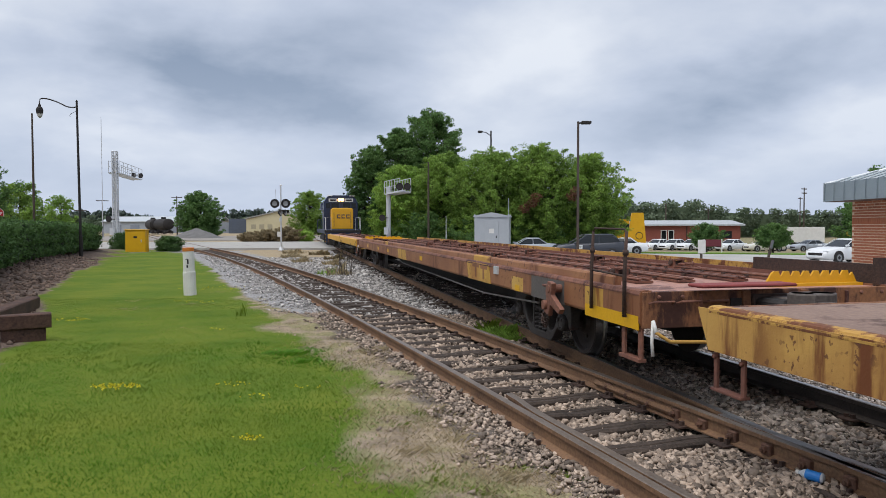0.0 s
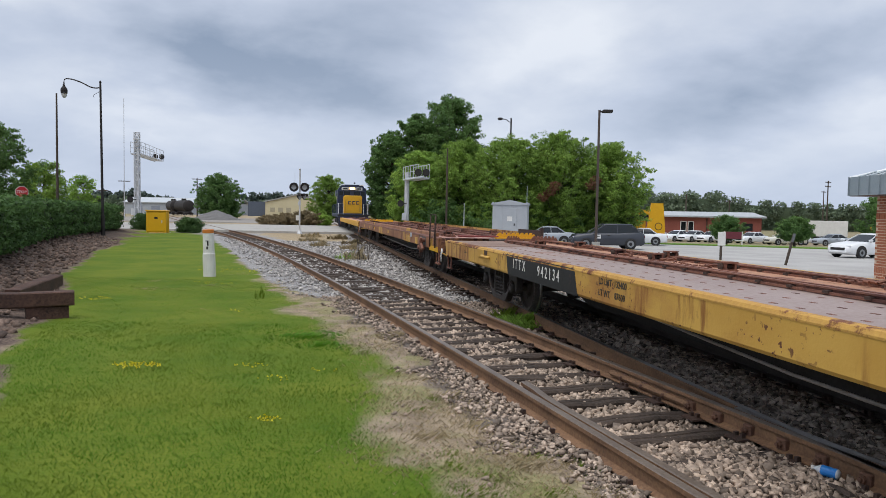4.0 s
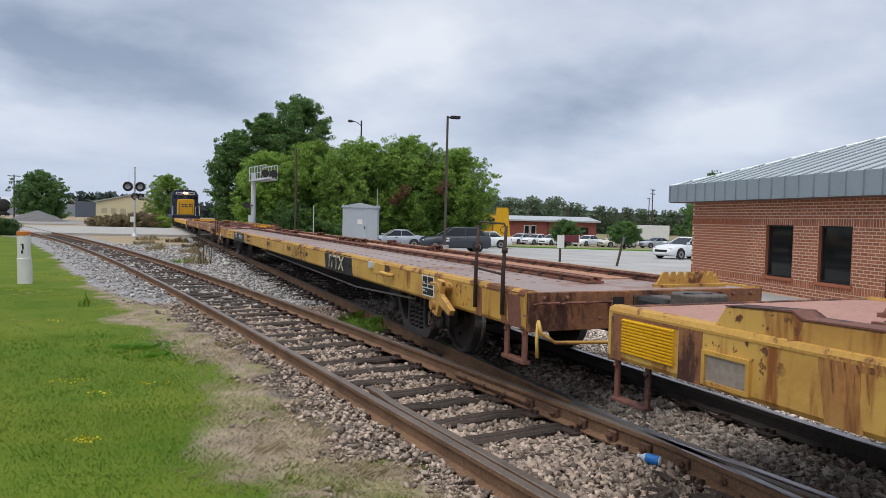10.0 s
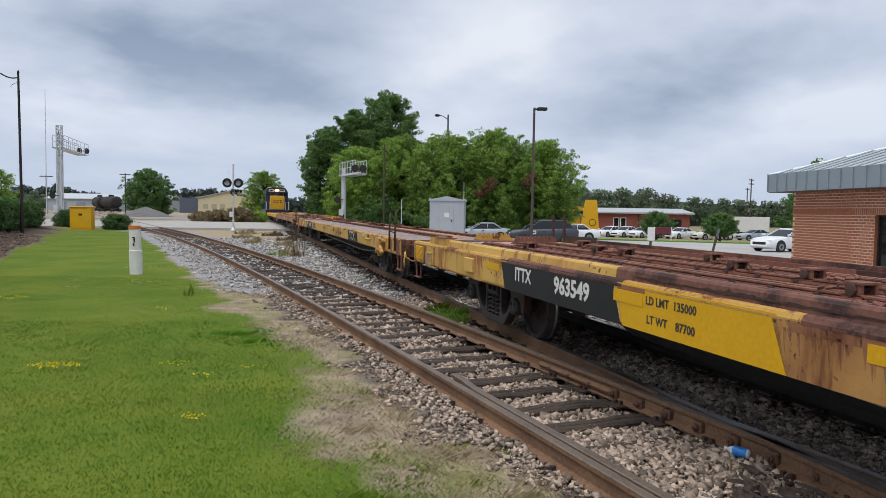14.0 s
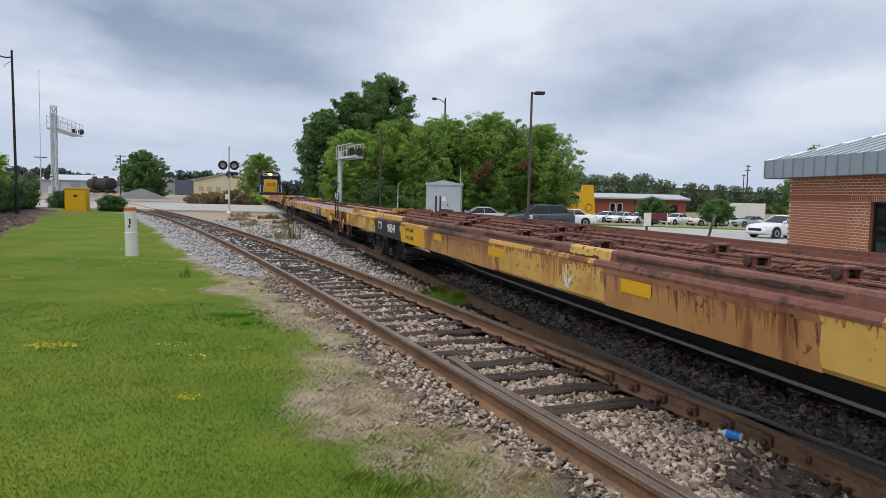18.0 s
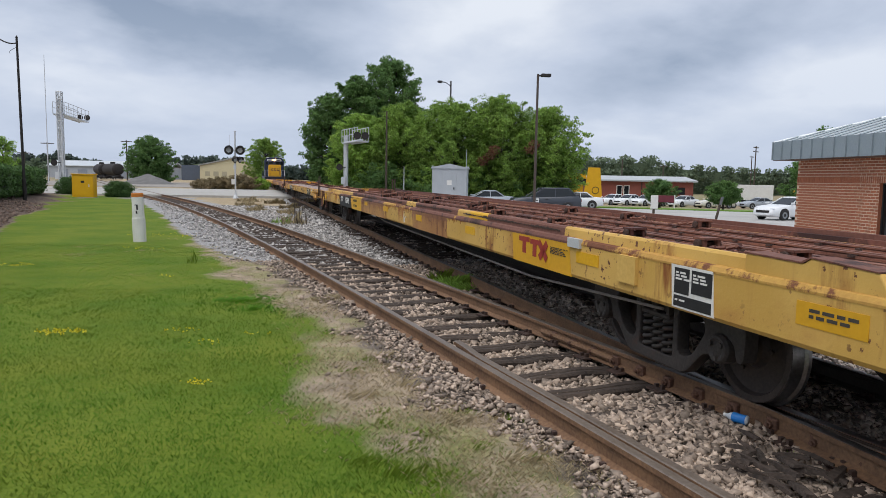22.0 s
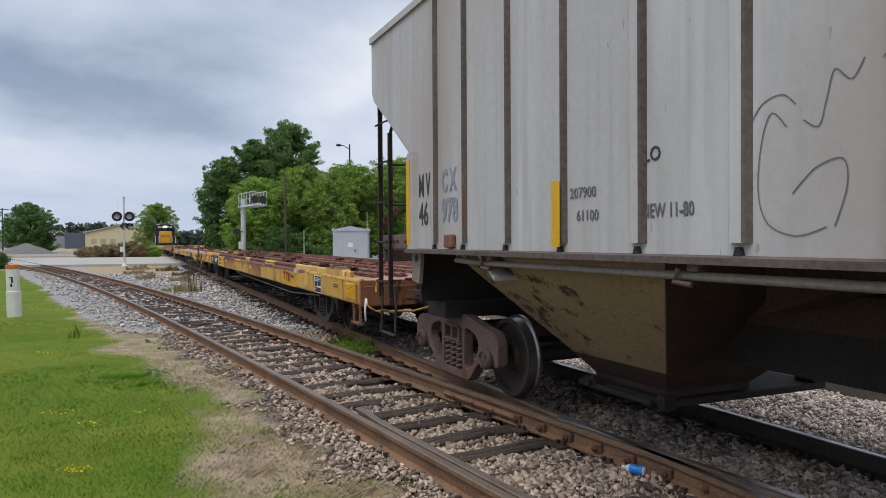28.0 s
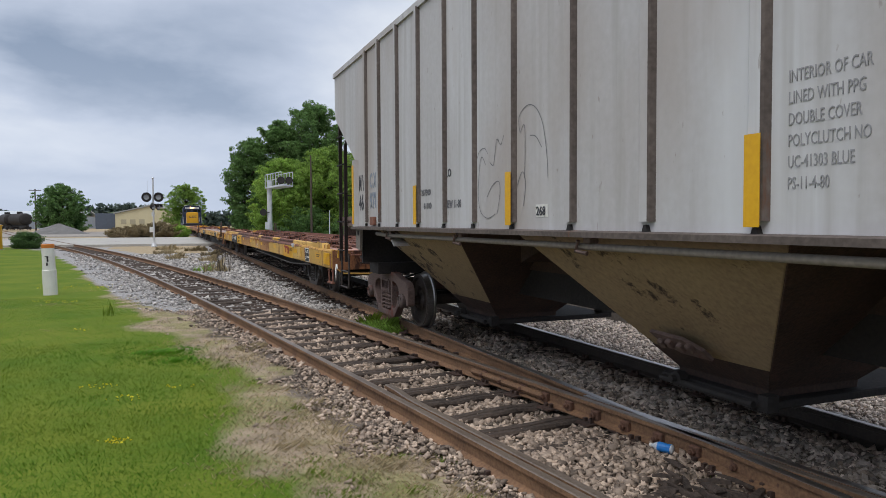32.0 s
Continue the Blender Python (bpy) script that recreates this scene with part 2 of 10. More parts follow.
def panel_paint(name):
    """Chalky grey car paint: pale rain streaks, faint brown wash and a fine mottle."""
    m = mat(name, (0.50, 0.487, 0.487), (0.43, 0.413, 0.405), 0.58, 0, 0.7, 16, 0.05)
    nt = m.node_tree
    L = nt.links.new
    bsdf = nt.nodes["Principled BSDF"]
    col = bsdf.inputs["Base Color"].links[0].from_socket
    tc = nt.nodes.new("ShaderNodeTexCoord")
    for scale, stretch, lo, hi, tint, most in ((1.1, (1, 1, 0.10), 0.50, 0.68, (0.62, 0.625, 0.635), 0.85), (7.0, (1, 1, 0.05), 0.52, 0.72, (0.35, 0.328, 0.308), 0.6),
                                               (0.8, (1, 1, 0.35), 0.47, 0.68, (0.36, 0.305, 0.268), 0.7), (24.0, (1, 1, 0.3), 0.70, 0.74, (0.22, 0.17, 0.14), 0.5)):
        mp = nt.nodes.new("ShaderNodeMapping")
        mp.inputs["Scale"].default_value = stretch
        L(tc.outputs["Object"], mp.inputs[0])
        n = nt.nodes.new("ShaderNodeTexNoise")
        n.inputs["Scale"].default_value, n.inputs["Detail"].default_value = scale, 6
        L(mp.outputs[0], n.inputs["Vector"])
        r = nt.nodes.new("ShaderNodeMapRange")
        for k, v in (("From Min", lo), ("From Max", hi), ("To Min", 0.0), ("To Max", most)):
            r.inputs[k].default_value = v
        L(n.outputs["Fac"], r.inputs["Value"])
        x = nt.nodes.new("ShaderNodeMix")
        x.data_type = "RGBA"
        L(r.outputs[0], x.inputs["Factor"])
        L(col, x.inputs["A"])
        x.inputs["B"].default_value = (*tint, 1)
        col = x.outputs["Result"]
    L(col, bsdf.inputs["Base Color"])
    return m


M_RUST = mat("rusty_steel", (0.27, 0.115, 0.07), (0.11, 0.048, 0.036), 0.72, 0.0, 1.6, 22, 0.5, rust=((0.11, 0.046, 0.036), 0.56, 2.0))
M_ENDRUST = mat("orange_rust_over_paint", (0.31, 0.135, 0.058), (0.16, 0.066, 0.034), 0.75, 0.0, 1.4, 24, 0.4, rust=((0.08, 0.033, 0.022), 0.5, 3.0), streak=3)
M_CURB = mat("rust_blackened_curb", (0.215, 0.09, 0.06), (0.12, 0.05, 0.037), 0.75, 0.0, 1.2, 24, 0.35, rust=((0.06, 0.03, 0.025), 0.53, 1.2))
M_CAP = mat("worn_bearing_cap", (0.14, 0.10, 0.088), (0.07, 0.05, 0.045), 0.65, 0.0, 5, 40, 0.3, rust=((0.17, 0.07, 0.05), 0.58, 4))
M_COUPLER = mat("dusty_dark_casting", (0.14, 0.115, 0.10), (0.06, 0.048, 0.042), 0.7, 0.0, 4, 30, 0.3)
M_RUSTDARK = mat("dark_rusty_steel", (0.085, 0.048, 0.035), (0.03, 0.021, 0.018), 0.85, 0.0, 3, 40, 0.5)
M_BLACK = mat("grimy_black_steel", (0.035, 0.03, 0.028), (0.015, 0.014, 0.014), 0.8, 0.0, 3, 30, 0.4)
M_TRUCK = mat("dusty_truck_casting", (0.185, 0.125, 0.107), (0.085, 0.057, 0.05), 0.78, 0.0, 2.5, 40, 0.3, rust=((0.19, 0.062, 0.043), 0.59, 2.2))
M_YELLOW = side_paint("weathered_yellow_paint", (0.59, 0.355, 0.078), (0.50, 0.28, 0.055), (0.34, 0.145, 0.045))
M_YELLOW2 = side_paint("cream_yellow_paint", (0.62, 0.385, 0.10), (0.53, 0.315, 0.07), (0.38, 0.155, 0.045), drip=0.51)
M_BRIGHT = mat("fresh_yellow_paint", (0.72, 0.40, 0.008), (0.62, 0.32, 0.006), 0.5, 0, 2, 30, 0.08)
M_BROWN = side_paint("faded_brown_paint", (0.33, 0.152, 0.07), (0.24, 0.10, 0.048), (0.19, 0.075, 0.037), drip=0.48)
M_LIP = mat("rust_bitten_yellow_lip", (0.54, 0.32, 0.07), (0.40, 0.21, 0.05), 0.75, 0, 1.5, 30, 0.3, rust=((0.20, 0.075, 0.032), 0.505, 4.5))
M_DECKTAN = mat("tan_weathered_deck", (0.47, 0.26, 0.16), (0.33, 0.165, 0.10), 0.8, 0, 1.2, 25, 0.3, rust=((0.24, 0.11, 0.07), 0.58, 1.2))
M_CHAR = mat("black_stencil_panel", (0.02, 0.02, 0.021), (0.012, 0.012, 0.012), 0.6, 0, 2, 30, 0.1, rust=((0.1, 0.06, 0.04), 0.68, 2))
M_WHITE = mat("white_paint", (0.75, 0.74, 0.70), (0.60, 0.58, 0.54), 0.6, 0, 3, 40, 0.05)
M_REDPAINT = mat("red_paint", (0.36, 0.035, 0.022), (0.24, 0.026, 0.018), 0.6, 0, 3, 40, 0.05)
M_DECK = mat("worn_grey_deck_plate", (0.36, 0.28, 0.25), (0.24, 0.17, 0.145), 0.5, 0, 1.0, 22, 0.25, rust=((0.32, 0.16, 0.10), 0.54, 1.1))
M_DECKRED = mat("rusted_plate_deck", (0.46, 0.25, 0.19), (0.32, 0.155, 0.115), 0.6, 0, 1.5, 25, 0.35, rust=((0.17, 0.075, 0.055), 0.57, 1.5))
M_GALV = mat("galvanised_steel", (0.64, 0.65, 0.66), (0.53, 0.54, 0.555), 0.45, 0.3, 4, 60, 0.05)
M_RAILHEAD = mat("polished_rail_head", (0.48, 0.46, 0.45), (0.30, 0.27, 0.25), 0.3, 0.9, 3, 60, 0.05)
M_RAIL = mat("rusty_rail", (0.255, 0.142, 0.074), (0.105, 0.058, 0.034), 0.8, 0, 3, 40, 0.3)
M_RAILDARK = mat("blackish_rail", (0.06, 0.046, 0.037), (0.028, 0.022, 0.019), 0.75, 0, 3, 40, 0.3)
M_RAILTOP = mat("dull_rail_head", (0.22, 0.18, 0.145), (0.12, 0.092, 0.072), 0.42, 0.3, 3, 40, 0.15)
M_TIE = mat("weathered_tie_timber", (0.088, 0.064, 0.05), (0.022, 0.017, 0.014), 0.9, 0, 4, 34, 1.0)
M_BALLAST = mat("grey_ballast_stone", (0.42, 0.395, 0.37), (0.22, 0.205, 0.19), 0.9, 0, 5, 30, 0.4, island=0.65)
M_BALLAST3 = mat("pale_gravel_stone", (0.68, 0.58, 0.50), (0.48, 0.40, 0.34), 0.9, 0, 5, 30, 0.4, island=0.45)
M_BALLAST2 = mat("dusty_pink_ballast_stone", (0.44, 0.345, 0.27), (0.175, 0.134, 0.104), 0.9, 0, 5, 30, 0.4, island=0.65)
# lighter than the ballast beside it, to offset the deep shade under the cars
M_BALLASTMID = mat("lightened_under_train_stone", (0.60, 0.505, 0.42), (0.29, 0.238, 0.198), 0.8, 0, 5, 30, 0.4, island=0.6)
M_BRICK = mat("red_brick", (0.415, 0.147, 0.073), (0.305, 0.10, 0.052), 0.85, 0, 3, 30, 0.3)
M_MORTAR = mat("pale_mortar", (0.70, 0.54, 0.405), (0.58, 0.435, 0.315), 0.9, 0, 4, 40, 0.3)
M_ROOF = mat("standing_seam_metal", (0.58, 0.61, 0.625), (0.50, 0.53, 0.545), 0.38, 0.3, 1, 20, 0.03)
M_FASCIA = mat("blue_grey_fascia_metal", (0.30, 0.35, 0.375), (0.25, 0.295, 0.32), 0.42, 0.3, 1, 20, 0.03)
M_CONC = mat("pale_concrete", (0.42, 0.405, 0.375), (0.32, 0.305, 0.28), 0.9, 0, 0.5, 10, 0.2, rust=((0.30, 0.28, 0.25), 0.58, 0.4))
M_BARK = mat("tree_bark", (0.10, 0.078, 0.06), (0.05, 0.038, 0.03), 0.95, 0, 6, 25, 0.8)
M_HOPPER = panel_paint("chalky_grey_hopper_paint")
# rib flanks: side shade and rusty grime together in one dark colour
M_RIBDARK = mat("dark_rib_shade_and_grime", (0.15, 0.12, 0.105), (0.06, 0.046, 0.04), 0.8, 0, 1.2, 25, 0.2, rust=((0.17, 0.085, 0.05), 0.64, 3.0), streak=5)
M_HOPDARK = mat("tan_grime", (0.37, 0.275, 0.155), (0.22, 0.158, 0.095), 0.75, 0, 0.7, 25, 0.2, rust=((0.06, 0.042, 0.03), 0.57, 4.0))
M_BLUE = mat("dark_blue_loco_paint", (0.02, 0.032, 0.075), (0.012, 0.02, 0.045), 0.45, 0, 2, 20, 0.05)
M_LOCOYEL = mat("loco_yellow_paint", (0.68, 0.36, 0.015), (0.58, 0.30, 0.012), 0.5, 0, 2, 20, 0.05)
M_RUBBER = mat("black_rubber", (0.025, 0.025, 0.026), (0.016, 0.016, 0.016), 0.75, 0, 4, 40, 0.1)


def leaf_mat(name, c1, c2, var=0.35):
    m = mat(name, c1, c2, 0.6, 0, 0.5, 3.0, 0.0, island=var, spec=0.25)
    nt = m.node_tree
    if "thin" not in nt.nodes:
        # thin leaves let part of the light through
        b = nt.nodes["Principled BSDF"]
        tl = nt.nodes.new("ShaderNodeBsdfTranslucent")
        tl.name = "thin"
        nt.links.new(b.inputs["Base Color"].links[0].from_socket, tl.inputs["Color"])
        ms = nt.nodes.new("ShaderNodeMixShader")
        ms.inputs[0].default_value = 0.4
        nt.links.new(b.outputs[0], ms.inputs[1])
        nt.links.new(tl.outputs[0], ms.inputs[2])
        nt.links.new(ms.outputs[0], nt.nodes["Material Output"].inputs[0])
    return m


M_LEAF = leaf_mat("broad_green_leaves", (0.29, 0.43, 0.075), (0.13, 0.235, 0.05), 0.4)
M_LEAFDARK = leaf_mat("dark_green_leaves", (0.17, 0.29, 0.08), (0.08, 0.16, 0.052), 0.38)
M_LEAFLIGHT = leaf_mat("light_green_leaves", (0.33, 0.49, 0.085), (0.17, 0.30, 0.06), 0.38)
M_LEAFRED = leaf_mat("reddish_dying_leaves", (0.20, 0.10, 0.05), (0.13, 0.06, 0.035))
# greyed and lightened leaf green: the distance haze is put into the colour
M_LEAFFAR = leaf_mat("far_haze_tinted_foliage", (0.19, 0.24, 0.15), (0.125, 0.17, 0.108))
M_HEDGE = leaf_mat("glossy_hedge_leaves", (0.115, 0.205, 0.06), (0.05, 0.105, 0.032), 0.45)
M_GRASS = leaf_mat("lawn_grass_blades", (0.165, 0.235, 0.023), (0.108, 0.174, 0.016), 0.15)
M_GRASS2 = leaf_mat("lush_grass_blades", (0.13, 0.25, 0.024), (0.09, 0.185, 0.016), 0.18)
M_STRAW = leaf_mat("dry_straw_blades", (0.47, 0.385, 0.235), (0.31, 0.25, 0.145), 0.4)
M_CLOVER = leaf_mat("clover_leaves", (0.115, 0.27, 0.02), (0.075, 0.19, 0.013))
M_FLOWER = mat("yellow_petals", (0.72, 0.62, 0.02), None, 0.6, 0, 3, 30, 0.0)


def glow(name, colour, power):
    m = bpy.data.materials.new(name)
    m.use_nodes = True
    b = m.node_tree.nodes["Principled BSDF"]
    b.inputs["Base Color"].default_value = (*colour, 1)
    b.inputs["Emission Color"].default_value = (*colour, 1)
    b.inputs["Emission Strength"].default_value = power
    return m


def glass(name, colour, rough=0.05):
    m = bpy.data.materials.new(name)
    m.use_nodes = True
    b = m.node_tree.nodes["Principled BSDF"]
    b.inputs["Base Color"].default_value = (*colour, 1)
    b.inputs["Roughness"].default_value = rough
    b.inputs["Specular IOR Level"].default_value = 0.3
    return m


M_GLASS = glass("dark_window_glass", (0.012, 0.014, 0.015))


# ---- mesh tools ----
class Shape:
    """Collects vertices and faces for one mesh."""

    def __init__(self):
        self.v, self.f = [], []

    def add(self, verts, faces):
        n = len(self.v)
        self.v += [tuple(p) for p in verts]
        self.f += [tuple(i + n for i in q) for q in faces]
        return self

    def box(self, x0, x1, y0, y1, z0, z1, c=0.0):
        if c <= 0:
            vs = [(x, y, z) for z in (z0, z1) for y in (y0, y1) for x in (x0, x1)]
            return self.add(vs, [(0, 2, 3, 1), (4, 5, 7, 6), (0, 1, 5, 4), (2, 6, 7, 3), (0, 4, 6, 2), (1, 3, 7, 5)])
        # chamfered along z and rim edges
        def ring(z, i):
            return [(x0 + i + c, y0 + i, z), (x1 - i - c, y0 + i, z), (x1 - i, y0 + i + c, z), (x1 - i, y1 - i - c, z),
                    (x1 - i - c, y1 - i, z), (x0 + i + c, y1 - i, z), (x0 + i, y1 - i - c, z), (x0 + i, y0 + i + c, z)]
        return self.rings([ring(z0, c), ring(z0 + c, 0), ring(z1 - c, 0), ring(z1, c)])

    def rings(self, rings, caps=True, closed=True):
        n = len(rings[0])
        vs = [p for r in rings for p in r]
        fs = []
        for k in range(len(rings) - 1):
            for i in range(n if closed else n - 1):
                j = (i + 1) % n
                fs.append((k * n + i, k * n + j, (k + 1) * n + j, (k + 1) * n + i))
        if caps:
            fs.append(tuple(reversed(range(n))))
            fs.append(tuple((len(rings) - 1) * n + i for i in range(n)))
        return self.add(vs, fs)

    def tube(self, pts, r, seg=8, caps=True):
        """A round bar through points; r may be a list of radii."""
        pts = [Vector(p) for p in pts]
        rs = r if isinstance(r, (list, tuple)) else [r] * len(pts)
        rings = []
        for i, p in enumerate(pts):
            d = (pts[min(i + 1, len(pts) - 1)] - pts[max(i - 1, 0)]).normalized()
            a = d.cross(Vector((0, 0, 1)) if abs(d.z) < 0.9 else Vector((1, 0, 0))).normalized()
            b = d.cross(a)
            rings.append([p + rs[i] * (math.cos(t) * a + math.sin(t) * b) for t in (2 * math.pi * k / seg for k in range(seg))])
        return self.rings(rings, caps)

    def lathe(self, centre, axis, profile, seg=16):
        """profile: (distance along axis, radius)."""
        axis = Vector(axis).normalized()
        a = axis.cross(Vector((0, 0, 1)) if abs(axis.z) < 0.9 else Vector((1, 0, 0))).normalized()
        b = axis.cross(a)
        c = Vector(centre)
        rings = [[c + h * axis + r * (math.cos(t) * a + math.sin(t) * b) for t in (2 * math.pi * k / seg for k in range(seg))] for h, r in profile]
        return self.rings(rings)

    def slab(self, poly, axis, lo, hi):
        """Extrudes a polygon given in the two other axes along axis (0 x, 1 y, 2 z)."""
        def put(p, h):
            q = list(p)
            q.insert(axis, h)
            return tuple(q)
        return self.rings([[put(p, lo) for p in poly], [put(p, hi) for p in poly]])

    def move(self, m):
        self.v = [tuple(m @ Vector(p)) for p in self.v]
        return self

    def mesh(self, name, material, smooth=False):
        me = bpy.data.meshes.new(name)
        me.from_pydata(self.v, [], self.f)
        me.materials.append(material)
        if smooth:
            me.polygons.foreach_set("use_smooth", [True] * len(me.polygons))
        me.update()
        return me


def part(name, shape, material, parent, label="", smooth=False, bevel=0.0, at=None):
    ob = new(name, shape.mesh(name, material, smooth) if isinstance(shape, Shape) else shape)
    ob.parent = parent
    if at is not None:
        ob.matrix_basis = at
    if label:
        tagged(ob, label)
    if bevel:
        m = ob.modifiers.new("bevel", "BEVEL")
        m.width, m.segments, m.limit_method = bevel, 2, "ANGLE"
    return ob


def thing(name, label, category, m=None, group="", kind=""):
    ob = new(name)
    ob.empty_display_size = 0.2
    if m is not None:
        ob.matrix_basis = m
    return tagged(ob, label, category, group, kind)


def single(name, shape, material, label, category, m=None, group="", kind="", smooth=False, bevel=0.0):
    ob = part(name, shape, material, None, "", smooth, bevel, m)
    return tagged(ob, label, category, group, kind)


def writing(text, size, material, parent, m, name="lettering", stretch=1.0, label="", bold=0.0):
    """Raised lettering as a mesh: stands in the plane of m, reading along its x."""
    cu = bpy.data.curves.new(name, "FONT")
    cu.body, cu.size, cu.extrude = text, size, 0.0015
    cu.resolution_u = 2
    cu.offset = bold * size
    tmp = bpy.data.objects.new(name, cu)
    scene.collection.objects.link(tmp)
    bpy.context.view_layer.update()
    me = bpy.data.meshes.new_from_object(tmp.evaluated_get(bpy.context.evaluated_depsgraph_get()))
    bpy.data.objects.remove(tmp)
    me.materials.clear()
    me.materials.append(material)
    me.transform(Matrix.Diagonal((stretch, 1, 1, 1)))
    ob = part(name, me, material, parent, label)
    ob.matrix_basis = m
    return ob

# ---- plan: tracks ----
KT, XT = -0.217, 4.66                      # train track centre line: x = XT + KT * y
TURN = math.degrees(math.atan(-KT))        # its heading
UX, UY = KT / math.hypot(KT, 1), 1 / math.hypot(KT, 1)
GAUGE = 0.755                              # half the distance between rail heads


def train_x(y, side=0.0):
    """x of the train track at y; side in metres to the right of its centre."""
    return XT + KT * y + side / UY


def near_x(y, side=0.0):
    """x of the near track at y; side in metres to the right of its right rail."""
    if y < 60:
        x, slope = 4.442 - 0.325 * y - 0.0014 * y * y, -0.325 - 0.0028 * y
    else:
        x, slope = 4.442 - 19.5 - 5.04 - 0.46 * (y - 60), -0.46
    return x + side * math.hypot(slope, 1)


def smooth(a, b, v):
    t = min(max((v - a) / (b - a), 0), 1)
    return t * t * (3 - 2 * t)


def lawn_edge(y):
    """x where the lawn ends towards the near track."""
    off = float(np.interp(y, (4.0, 4.5, 5.1, 6.0, 6.7, 8.7, 10.2, 13, 16, 20, 26, 32, 42), (1.0, 1.25, 1.72, 1.48, 1.1, 0.92, 1.14, 1.42, 1.3, 1.4, 1.5, 1.45, 0.9)))
    return near_x(y, -1.51) - off + 0.05 * math.sin(y * 2.3 + 1)


def stone_reach(y):
    """How far the ballast stones spread over the dirt beside the near track."""
    return float(np.interp(y, (4.4, 5.4, 5.9, 7.0, 8.0, 8.6, 10, 12, 14, 16, 18, 22), (0.5, 0.75, 0.85, 0.75, 0.65, 0.45, 0.55, 0.6, 0.7, 1.2, 1.5, 1.7)))


def mulch_edge(y):
    """x where the lawn ends towards the hedge."""
    base = -8.4 - 0.5 * (y - 14.4) if y < 23.4 else -12.9 - 0.38 * (y - 23.4)
    return base + 0.2 * math.sin(y * 0.6)


def wob(x, y, s):
    return noise.noise(Vector((x * s, y * s, 3.1)))


def ground_z(x, y):
    z = -0.15
    # ballast bed between the lawn edge and the lot
    bed = smooth(near_x(y, -1.51) - 0.22, near_x(y, -1.51) + 0.12, x) * (1 - smooth(58, 60, y))
    right = smooth(train_x(y, 2.2), train_x(y, 5.0), x)
    z -= 0.055 * bed + 0.055 * bed * (1 - right)
    z += 0.5 * smooth(mulch_edge(y) + 0.2, mulch_edge(y) - 3.2, x) * (1 - smooth(50, 58, y))
    far = math.hypot(x, y)
    z -= right * (0.14 + (0.010 * min(max(far - 25, 0), 35) + 0.021 * min(max(far - 60, 0), 50)) * smooth(4, 14, x - train_x(y)))
    if -70 < x < 60 and 57 < y < 92:
        z -= 0.05
    if y < 40:
        z += 0.02 * wob(x, y, 0.8) + 0.012 * wob(x, y, 3.0)
    return z


